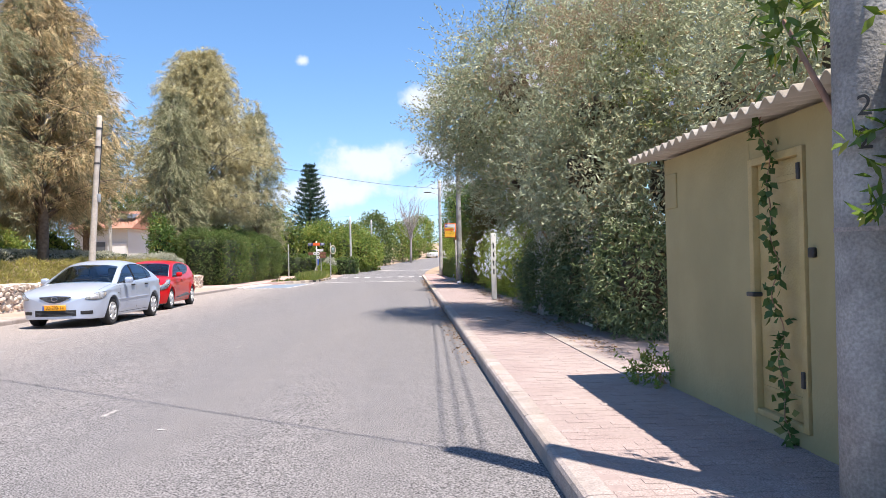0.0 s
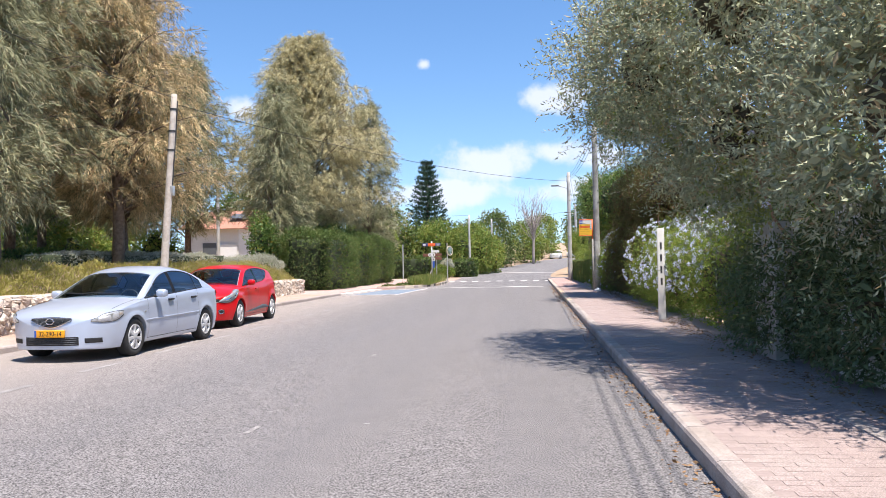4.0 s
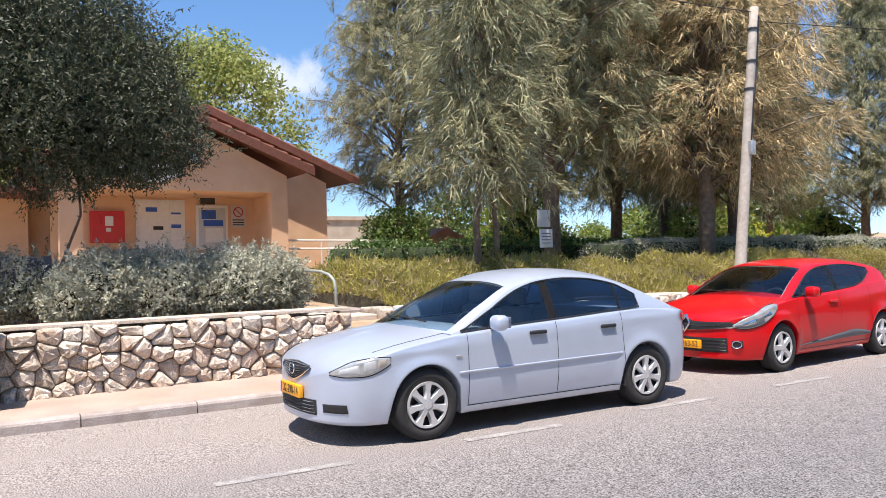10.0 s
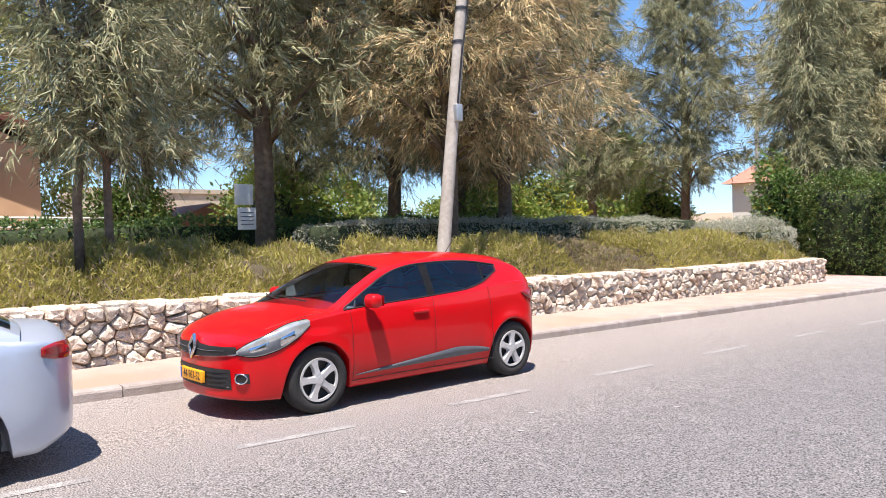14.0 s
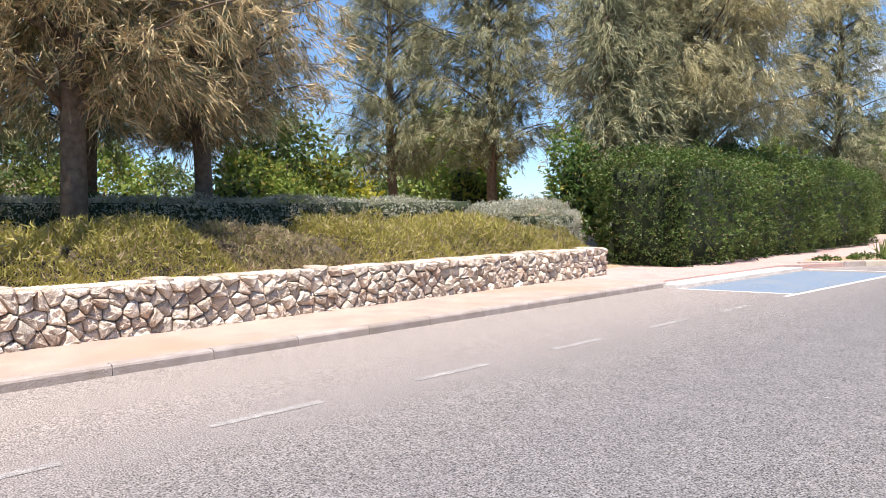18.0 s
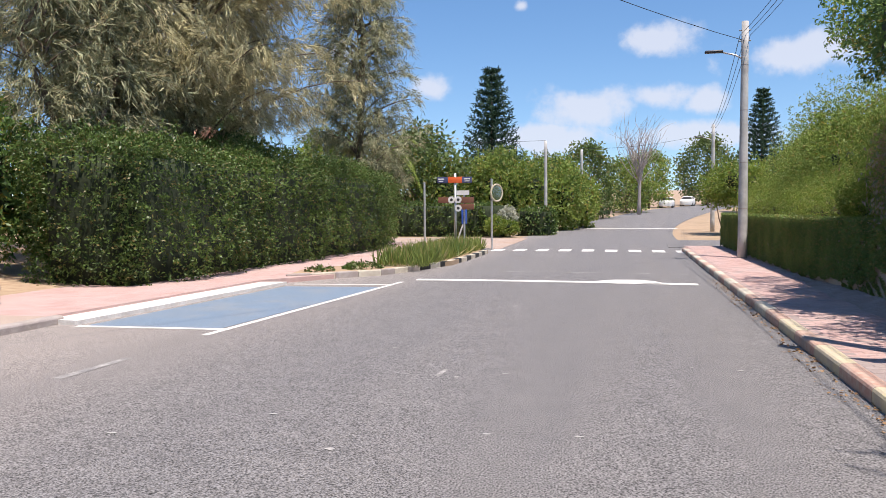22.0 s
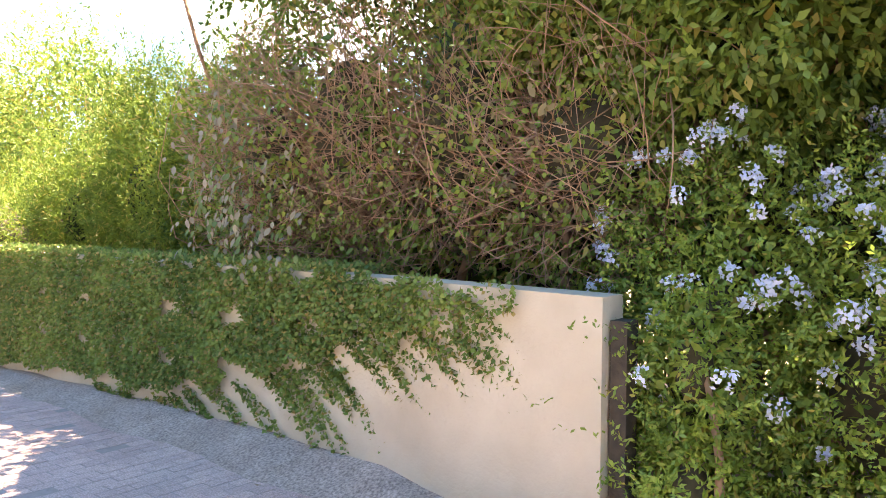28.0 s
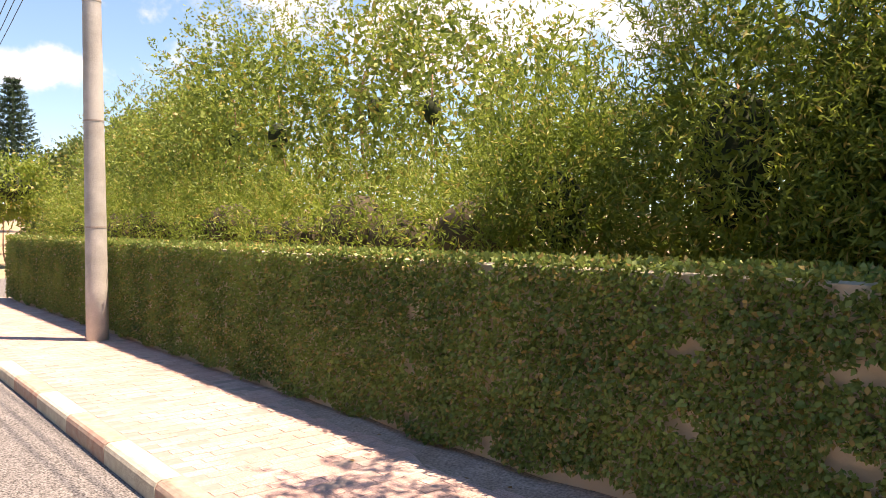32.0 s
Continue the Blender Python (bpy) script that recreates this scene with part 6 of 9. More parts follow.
def blob_bush(name, label, category, blobs, n, mat, L, W, seed, core=None, droop=0.2, shoots=0, shoot=0.5, outward=0.45, shell=(0.8, 1.05), core_k=0.5, part_name="foliage", ground=0.1, cull=True, upright=0.45, k6=4, root=None, bumps=0.14):
    global rng
    rng = np.random.default_rng(seed)
    th = thing(name, label, category)
    for x, y, z, a, b, c in blobs[:14] if root is not False else ():
        stems = Geo()
        foot = root or (x, y)
        limb(stems, (foot[0] + rng.normal() * 0.15, foot[1] + rng.normal() * 0.2, ground), (x, y, z + c * 0.4), 0.035, 0.01, 0.2, 5)
        piece("stem", stems, TWIG, th, smooth=True)
    # solid cores whose near-black colour gives the shade behind the leaves
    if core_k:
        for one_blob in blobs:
            piece("shade_core", blob_cores([one_blob], core_k), core or HEDGE_CORE, th, smooth=True)
    P, N = blob_surface(blobs, n // 6, shell, bumps)
    P, N = np.repeat(P, 6, 0), np.repeat(N, 6, 0)
    P = P + rng.normal(size=P.shape) * L * 0.45
    far = cull * (blobs[0][0] > 0) * (N[:, 0] > 0.45) * (P[:, 2] < 3.5)
    sel = (far < 1) | (rng.random(len(P)) < 0.25)
    P, N = P[sel], N[sel]
    k = len(P)
    D = N * outward + rng.normal(size=(k, 3)) * 0.6
    D[:, 2] -= droop
    S = rand_dirs(k)
    l, w = L * rng.uniform(0.6, 1.35, k), W * rng.uniform(0.7, 1.3, k)
    if core_k:
        Q, M = blob_surface(blobs, n // 6, (0.5, 0.82), inside=0.45)
        m = len(Q)
        P, D, S = np.concatenate([P, Q]), np.concatenate([D, M * 0.3 + rng.normal(size=(m, 3)) * 0.6]), np.concatenate([S, rand_dirs(m)])
        l, w = np.concatenate([l, 1.9 * L * rng.uniform(0.7, 1.3, m)]), np.concatenate([w, 2.2 * W * rng.uniform(0.7, 1.3, m)])
    if shoots:
        Q, M = blob_surface(blobs, shoots * 2, (0.95, 1.05))
        Q, M = Q[:shoots], M[:shoots]
        way = M * 0.7 + rng.normal(size=(len(Q), 3)) * 0.35 + np.array([0, 0, upright])
        way = unit(way) * (shoot * rng.uniform(0.4, 1.2, len(Q)))[:, None]
        m = 16
        t = np.tile((np.arange(m) + 0.5) / m, len(Q))[:, None]
        R = np.repeat(Q, m, 0) + np.repeat(way, m, 0) * t - np.array([0, 0, 0.35]) * (t ** 2) * shoot * 0.4
        P = np.concatenate([P, R])
        D = np.concatenate([D, np.repeat(way, m, 0) * 1.2 + rng.normal(size=(len(R), 3)) * 0.55])
        S = np.concatenate([S, rand_dirs(len(R))])
        l = np.concatenate([l, L * rng.uniform(0.6, 1.2, len(R))])
        w = np.concatenate([w, W * rng.uniform(0.7, 1.2, len(R))])
    piece(part_name, leaf_mesh(part_name, P, D, S, l, w, mat, 0.08, k6), None, th)
    return th


def flowers(th, blobs, count, seed, where=None, petal=0.024, r=0.042):
    """Rounded heads of small five-petalled flowers over a bush."""
    global rng
    rng = np.random.default_rng(seed)
    P, N = blob_surface(blobs, count * 8, (0.98, 1.1))
    keep = N[:, 0] < 0.35
    if where is not None:
        keep &= where(P)
    P, N = P[keep][:count], N[keep][:count]
    per = 34
    k = len(P) * per
    c, n = np.repeat(P, per, 0), np.repeat(N, per, 0)
    d = unit(rand_dirs(k) + n * 0.8)
    Q = c + d * r * rng.uniform(0.6, 1.15, (k, 1)) * np.repeat(rng.uniform(0.7, 1.35, len(P)), per)[:, None]
    D = np.cross(d, rand_dirs(k)) + d * 0.35
    piece("bloom", leaf_mesh("flower_heads", Q, D, np.cross(d, D), petal * rng.uniform(0.8, 1.25, k), petal * 0.85, L_BLOOM), None, th, "pale blue rounded flower heads")


def row_blobs(y0, y1, x, z, a, c, seed, gap=0.8, jit=0.18):
    r = random.Random(seed)
    out, y = [], y0
    while y < y1:
        k = r.uniform(0.85, 1.15)
        out.append((x + r.uniform(-jit, jit), y, z * r.uniform(0.9, 1.1), a * k, gap * 1.05 * k, c * k * r.uniform(0.85, 1.1)))
        y += gap
    return out


OLIVE_BLOBS = [(1.9, 15.6, 4.5, 1.3, 1.9, 1.5), (2.8, 13.8, 4.9, 1.9, 2.4, 1.8), (4.3, 11.4, 4.6, 2.0, 2.4, 1.9), (5.5, 9.4, 4.3, 2.1, 1.8, 2.0), (5.2, 12.4, 5.8, 2.4, 3.0, 1.5),
               (3.15, 9.9, 2.7, 1.1, 1.9, 1.2), (2.8, 13.6, 3.1, 1.2, 1.9, 1.3), (3.4, 9.9, 3.7, 1.1, 1.6, 1.0), (5.6, 5.6, 3.7, 2.0, 2.3, 1.9), (6.6, 2.4, 3.6, 2.0, 2.4, 1.7), (4.3, 8.7, 2.4, 1.3, 1.2, 1.7), (4.9, 8.2, 3.5, 1.2, 1.0, 1.2), (6.3, 8.7, 3.0, 1.7, 1.4, 2.2)]
blob_bush("olive_tree", "dense grey-green olive tree leaning over the footway", "tree", OLIVE_BLOBS, 250000, L_OLIVE, 0.084, 0.023, 101, root=(4.6, 11.5), shoots=3200, shoot=0.7, core=DEAD_CORE, core_k=0.3, droop=0.1, shell=(0.62, 1.08))
blob_bush("oleander_shrub", "dark green oleander shrub at the foot of the olive tree", "shrub", row_blobs(8.3, 13.8, 3.55, 0.95, 0.75, 0.95, 5, 0.9), 44000, L_OLEANDER, 0.08, 0.022, 102, core=DEAD_CORE, shoots=300, shoot=0.35)
blob_bush("dry_climber", "reddish brown dead climber stems over the olive tree", "climber", [(2.3, 11.6, 4.85, 0.55, 0.7, 0.45), (2.75, 9.3, 4.75, 0.5, 0.6, 0.5), (3.6, 8.4, 5.1, 0.5, 0.6, 0.4), (2.7, 9.0, 4.1, 0.35, 0.4, 0.35)], 16000, L_DEADVINE, 0.055, 0.008, 122, core_k=0, root=False, shoots=160, shoot=0.5, shell=(0.5, 1.15))
VINE = [(2.1, 14.3, 4.5, 0.3, 0.4, 0.6), (2.15, 13.9, 3.3, 0.3, 0.4, 0.5), (3.55, 8.9, 4.1, 0.3, 0.3, 0.5), (3.85, 8.0, 3.5, 0.25, 0.25, 0.5), (2.6, 12.6, 2.4, 0.35, 0.5, 0.6)]
vine2 = blob_bush("flowering_climber", "yellow-green climber with pale flowers in the olive tree", "climber", VINE, 3600, L_PINE, 0.06, 0.026, 123, core_k=0, root=False, shoots=120, shoot=0.4, shell=(0.5, 1.2))
flowers(vine2, VINE + [(2.3, 11.6, 4.85, 0.55, 0.7, 0.45), (2.6, 9.6, 4.4, 0.4, 0.5, 0.4)], 46, 124)
PL1 = row_blobs(14.6, 26.4, 3.65, 1.05, 0.72, 1.15, 6, 0.85)
# yellower leaf colour than the other plumbago, standing for the sunlight on it
p1 = blob_bush("plumbago_hedge", "sunlit green hedge with pale blue flower heads beside the footway", "hedge", PL1, 70000, L_BRIGHT, 0.046, 0.019, 103, core=DEAD_CORE, shoots=800, shoot=0.35)
flowers(p1, PL1, 460, 104, lambda P: (P[:, 1] > 17.0) & (P[:, 1] < 26) & (P[:, 2] > 0.7))
HG = row_blobs(26.6, 34.3, 3.85, 1.4, 0.76, 1.65, 7, 0.8, 0.1) + row_blobs(26.4, 32.6, 4.1, 3.3, 0.95, 1.25, 17, 1.1, 0.15)
blob_bush("dark_hedge", "tall olive-brown small-leaved hedge in shade", "hedge", HG, 150000, L_HEDGE, 0.042, 0.024, 105, bumps=0.2, core=DEAD_CORE, shoots=700, shoot=0.2)
PL2 = row_blobs(34.75, 37.6, 3.55, 1.0, 0.62, 1.2, 8, 0.7, 0.1) + row_blobs(33.6, 36.6, 4.0, 1.9, 0.6, 0.8, 9, 0.8, 0.1) + [(3.06, 37.48, 1.05, 0.26, 0.24, 0.42), (3.04, 37.47, 0.5, 0.26, 0.24, 0.42)]
p2 = blob_bush("plumbago_hedge", "green hedge with many pale blue flower heads by the bus stop", "hedge", PL2, 130000, L_PLUM, 0.034, 0.0145, 106, core=DEAD_CORE, core_k=0.36, shoots=2400, shoot=0.35)
flowers(p2, PL2, 520, 107, lambda P: (P[:, 2] > 0.3) & (rng.random(len(P)) < np.clip(((P[:, 2] - 0.2) / 2.2) ** 2, 0.08, 1)))
# the last two masses are added out of view to shade the footway
blob_bush("garden_tree", "dark green leafy tree above the hedge, with unseen crown added for shade", "tree", [(6.4, 34.3, 3.2, 1.6, 1.8, 1.9), (4.3, 37.0, 3.9, 1.6, 1.6, 1.4), (3.7, 39.4, 4.3, 1.4, 1.6, 1.2), (6.3, 36.4, 3.4, 1.4, 2.0, 2.0), (5.6, 38.5, 4.6, 1.8, 2.2, 1.4), (4.0, 41.3, 4.4, 1.1, 1.3, 1.0), (5.5, 31.5, 3.4, 1.5, 1.8, 1.4), (6.0, 28.5, 3.5, 1.4, 1.7, 1.6), (6.5, 25.5, 3.4, 1.4, 1.8, 1.6), (6.6, 22.0, 3.2, 1.4, 1.9, 1.5), (3.8, 28.9, 6.4, 1.5, 2.1, 1.0), (3.5, 30.9, 6.5, 0.85, 1.6, 0.9)],
          105000, L_GARDEN, 0.082, 0.036, 108, root=(6.4, 35.5), shoots=800, shoot=0.6, core_k=0.72)
blob_bush("garden_tree", "leafy bough reaching out over the garden wall", "tree", [(3.9, 43.2, 5.0, 1.0, 1.1, 0.6), (4.6, 42.2, 5.0, 0.9, 1.0, 0.7)], 6500, L_GARDEN, 0.082, 0.036, 119, core_k=0, root=(5.4, 41.6), shoots=90, shoot=0.5)
# lighter leaves than the rest of the tree, soft light put into their colour
blob_bush("garden_tree", "green leafy bough hanging above the flowering hedge", "tree", [(3.95, 37.6, 2.75, 0.6, 0.75, 0.75), (4.0, 36.5, 2.95, 0.6, 0.7, 0.6), (3.9, 38.5, 3.1, 0.55, 0.7, 0.6)], 24000, L_MID, 0.075, 0.033, 121, core_k=0.3, root=(5.2, 37.4), shoots=260, shoot=0.5, droop=0.6)
# dead bush over the wall
DB = [(3.95, 39.4, 2.3, 0.7, 0.85, 1.1), (3.9, 40.4, 2.4, 0.7, 0.85, 1.15), (3.8, 41.2, 2.2, 0.55, 0.6, 1.0), (3.85, 38.4, 2.1, 0.65, 0.8, 0.9)]
dead = blob_bush("dry_bush", "half-dead bush of brown twigs hanging over the wall", "shrub", DB, 10000, L_BROWN, 0.042, 0.02, 109, core=DEAD_CORE, core_k=0.4, droop=0.7, shoots=120, shoot=0.4, ground=1.0, k6=6)
rng = np.random.default_rng(110)
tw = Geo()
for i in range(900):
    a = DB[i % 4]
    s0 = Vector((4.3 + rng.normal() * 0.2, a[1] + rng.normal() * 0.4, 1.4 + rng.random() * 1.2))
    d = rand_dirs(1)[0]
    e = Vector((a[0] - 0.3 - abs(d[0]) * a[3] * 0.9, a[1] + d[1] * a[4] * 1.1, a[2] + d[2] * a[5]))
    limb(tw, s0, e, 0.006, 0.0018, 0.3, 4)
piece("bare_twig_mass", tw, TWIG, dead, "bare reddish brown twigs", smooth=True)
P, N = blob_surface([(3.35, 41.05, 2.35, 0.4, 0.5, 0.6), (3.1, 40.7, 1.8, 0.26, 0.45, 0.5), (3.3, 41.2, 1.75, 0.3, 0.35, 0.5), (3.0, 40.35, 1.5, 0.2, 0.4, 0.25)], 520, (0.4, 1.3), 0.35, 0.2)
D = rng.normal(size=(len(P), 3)) * 0.3 + np.array([-0.1, 0, -1.0])
piece("dried_foliage", leaf_mesh("dried_leaves", P, D, rand_dirs(len(P)) + np.array([0, 1.5, 0]), 0.068 * rng.uniform(0.6, 1.2, len(P)), 0.038, L_TAUPE, 0.1, 6), None, dead, "curled pale grey-brown leaves")
P, N = blob_surface(DB, 9500, (0.75, 1.2))
piece("green_foliage", leaf_mesh("green_leaves", P, N * 0.4 + rng.normal(size=P.shape) * 0.5 + np.array([0, 0, -0.6]), rand_dirs(len(P)), 0.055 * rng.uniform(0.6, 1.3, len(P)), 0.032, L_MID, 0.1, 6), None, dead, "scattered green leaves")

blob_bush("garden_tree", "deep green trees closing the garden behind the hedge", "tree", row_blobs(24.0, 41.5, 7.6, 2.7, 1.4, 2.9, 21, 1.7, 0.4), 26000, L_DARK, 0.15, 0.08, 118, core_k=0.75, cull=False)
blob_bush("inner_shrub", "shaded green shrub behind the garden wall", "shrub", row_blobs(36.5, 44.5, 5.0, 1.6, 0.8, 1.6, 14, 0.9, 0.2), 26000, L_GARDEN, 0.09, 0.035, 114, core=DEAD_CORE)
GB = [(4.5, 44.2, 2.0, 0.75, 0.75, 1.25), (4.3, 45.5, 1.7, 0.6, 0.6, 0.9), (4.7, 42.9, 2.0, 0.75, 0.75, 1.2)]
blob_bush("willow_leaved_bush", "tall dark green narrow-leaved bush behind the wall", "shrub", GB, 46000, L_BRIGHT, 0.062, 0.014, 111, bumps=0.34, shoots=1700, shoot=0.6, upright=1.3, core_k=0.35)
GB2 = row_blobs(46.6, 59.5, 4.4, 1.45, 0.7, 0.75, 12, 0.95, 0.25)
blob_bush("willow_leaved_bush", "bright yellow-green narrow-leaved bushes behind the wall", "shrub", GB2, 50000, L_BRIGHT, 0.062, 0.013, 112, bumps=0.36, shoots=2400, shoot=0.65, upright=1.2, core=DEAD_CORE)
GB3 = row_blobs(42.5, 48.5, 6.4, 1.9, 1.0, 1.1, 13, 1.7, 0.4) + [(6.2, 47.4, 2.5, 0.9, 0.9, 1.5), (6.4, 49.6, 3.1, 1.2, 1.3, 1.9), (6.6, 51.2, 3.3, 1.3, 1.2, 2.0)] + row_blobs(53.0, 62.0, 6.4, 2.9, 1.2, 1.9, 15, 1.7, 0.5)
blob_bush("garden_tree_row", "row of small leafy trees behind the bushes", "tree", GB3, 150000, L_MID, 0.075, 0.03, 113, bumps=0.36, shoots=900, shoot=0.5, core_k=0.1, upright=0.8, shell=(0.4, 1.06))

# creeper on the garden wall: dense past 41 m, thinning to trailing strands
rng = np.random.default_rng(120)
n = 190000
yy = 38.3 + (GW1 - 38.3) * rng.random(n) ** 1.9
zz = 0.15 + 1.24 * rng.random(n)
Q = np.stack([np.zeros(n), yy, zz], 1)
low = np.clip((41.7 - yy) / 3.4, 0, 1.2) * 0.88 + 0.05 * np.sin(yy * 11.0) * np.clip((43.5 - yy) / 2, 0, 1) + 0.16 * np.clip((45.2 - yy) / 2.5, 0, 1)
hole = lumpy(Q, 8.0, 2.0) + 0.5 * lumpy(Q, 17.0, 4.0)
keep = (rng.random(n) < np.clip((yy - 38.5) / 2.0, 0.05, 1)) & (zz > 0.19 + 0.03 * np.sin(yy * 7.0) + low) & (hole < np.where(yy > 43.0, 0.98, np.where(yy > 41.6, 0.74, 0.56)))
P = np.stack([gwall_x(yy) - 0.010 - 0.035 * rng.random(n) - 0.016 * (lumpy(Q, 2.0, 9) + 0.6) - 0.018 * (lumpy(Q, 7.0, 5) + 0.5), yy, zz], 1)[keep]
D = rng.normal(size=P.shape) * 0.6 + np.array([-0.45, 0, -0.5])
k2 = 14000
T = np.stack([3.0 + 0.42 * rng.random(k2), 39.5 + (GW1 - 39.5) * rng.random(k2), 1.355 + 0.05 * rng.random(k2)], 1)
creeper = thing("creeper", "dark green creeping fig trailing over the garden wall", "climber")


def fig(name, P, D, label=""):
    k = len(P)
    piece(name, leaf_mesh(name, P, D, rand_dirs(k) + np.array([0, 1.0, 0]), 0.031 * rng.uniform(0.6, 1.4, k), 0.026 * rng.uniform(0.7, 1.3, k), L_IVY, 0.1), None, creeper, label)


for y0, y1 in ((38, 42), (42, 46), (46, 50), (50, 54.5), (54.5, 60)):
    sel = (P[:, 1] >= y0) & (P[:, 1] < y1)
    fig("foliage", P[sel], D[sel])
fig("top_growth", T, rng.normal(size=T.shape) * 0.6 + np.array([0, 0, 0.5]), "sunlit leaves along the top of the wall")
Ss = []
for i in range(95):
    if i < 62:
        y0 = 38.6 + 4.2 * rng.random()
        z0 = 0.2 + 0.92 * np.clip((41.9 - y0) / 3.4, 0, 1.1) + 0.08 * rng.random()
        ln, fall = rng.uniform(0.3, 0.7), rng.uniform(0.4, 0.7)
    else:
        y0, z0, ln, fall = 38.5 + 1.9 * rng.random(), 1.34 - 0.35 * rng.random(), rng.uniform(0.4, 0.95), rng.uniform(0.25, 0.55)
    m = int(170 * ln)
    t = np.arange(m) / m
    St = np.stack([np.full(m, float(gwall_x(y0)) - 0.02), y0 - ln * t * 0.8 + rng.normal(size=m) * 0.016, z0 - ln * t * fall * (0.7 + 0.4 * t) + rng.normal(size=m) * 0.016], 1)
    St = St[(St[:, 1] > 37.85) & (St[:, 2] > 0.15) & (St[:, 2] < 1.36)]
    Ss.append(St)
St = np.concatenate(Ss)
fig("trailing_growth", St, rng.normal(size=St.shape) * 0.6 + np.array([-0.5, -0.3, -0.4]), "thin trailing strands on the bare plaster")

# loose earth heaped against the foot of the wall
dirt = Geo()
dys = [37.9 + 0.35 * i for i in range(28)]
for i, y in enumerate(dys):
    h = 0.25 - 0.10 * min(1.0, max(0.0, (y - 41.5) / 3.5)) + 0.012 * math.sin(i * 1.9) - 0.11 * max(0.0, 1 - i / 4)
    xw = float(gwall_x(y))
    w = 0.42 * min(1.0, 0.3 + i / 5) + 0.05 * math.sin(i * 1.3) - 0.16 * min(1.0, max(0.0, (y - 43) / 4))
    dirt.v += [(xw - w, y, 0.126), (xw - w * 0.55, y, 0.126 + (h - 0.13) * 0.45), (xw - w * 0.2, y, 0.126 + (h - 0.13) * 0.9), (xw + 0.01, y, h)]
dirt.f = [(4 * i + j, 4 * i + j + 1, 4 * i + j + 5, 4 * i + j + 4) for i in range(len(dys) - 1) for j in range(3)]
DIRT = material("trodden_pink_earth", (0.30, 0.225, 0.195), (0.39, 0.30, 0.26), 6, 0.95, bump=0.5, bscale=40, col3=(0.26, 0.18, 0.14), scale3=2.0, speck=0.4, speck_scale=60)
tagged(piece("earth_strip", dirt, DIRT, smooth=True), "strip of trodden earth along the foot of the wall", "ground", kind="structure")
tagged(piece("fence_post", Geo().box(2.935, 37.73, 0.08, 3.045, 37.81, 1.24), OLD_POST), "dark wooden post against the end of the garden wall", "post")

# left side shrubs
for i, (x, y, s) in enumerate([(-11.75, 12.9, 1.0), (-11.9, 13.9, 1.05), (-11.8, 14.75, 0.98), (-12.2, 12.0, 0.9), (-12.6, 13.4, 1.0), (-11.85, 15.35, 0.92), (-12.6, 14.9, 1.0)]):
    blob_bush("silver_shrub", "rounded silver-grey shrub above the stone wall", "shrub", [(x, y, 1.35, 0.5 * s, 0.55 * s, 0.48 * s), (x - 0.1, y + 0.3, 1.25, 0.42 * s, 0.4 * s, 0.4 * s), (x + 0.1, y - 0.3, 1.2, 0.4 * s, 0.42 * s, 0.36 * s)], 12000, L_SILVER, 0.05, 0.02, 130 + i, core=DEAD_CORE, shoots=220, shoot=0.22, ground=0.6, core_k=0.5)
# this olive has its shaded side put into the leaf colour
blob_bush("olive_tree", "dark olive tree with a low wide crown over the terrace, shade in its leaf colour", "tree", [(-12.4, 12.5, 4.0, 1.5, 1.8, 1.4), (-12.6, 10.4, 4.1, 1.7, 2.0, 1.6), (-13.4, 11.8, 5.2, 1.9, 2.2, 1.3), (-12.6, 8.3, 4.4, 1.7, 1.8, 1.7), (-12.1, 13.4, 3.6, 1.1, 1.1, 0.85)],
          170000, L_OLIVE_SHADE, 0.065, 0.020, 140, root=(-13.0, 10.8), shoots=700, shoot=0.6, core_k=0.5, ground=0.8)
blob_bush("laurel_bush", "rounded glossy green bush beside the building", "shrub", [(-22.9, 23.6, 2.2, 1.1, 1.2, 1.2)], 6000, L_BOX, 0.11, 0.06, 141, ground=0.9)
for i, (x, y, r, h, m) in enumerate([(-19.5, 34.5, 1.3, 1.4, L_MID), (-21, 27.0, 1.4, 1.5, L_MID), (-22.6, 40.0, 0.9, 1.55, L_YELLOW), (-22, 46.6, 1.2, 1.9, L_BRIGHT), (-26, 39.5, 1.5, 1.6, L_MID), (-14.6, 54.0, 1.5, 1.9, L_BRIGHT), (-20.8, 37.4, 0.9, 1.0, L_BRIGHT), (-13.75, 42.0, 0.75, 1.7, L_GARDEN)]):
    blob_bush("garden_shrub", "leafy green shrub under the tall trees", "shrub", [(x, y, 1.0 + h * 0.8, r, r, h), (x + 0.5, y + 0.8, 0.9 + h * 0.6, r * 0.8, r * 0.8, h * 0.8)], 5000, m, 0.13, 0.06, 150 + i, shoots=60, shoot=0.4, ground=0.8)


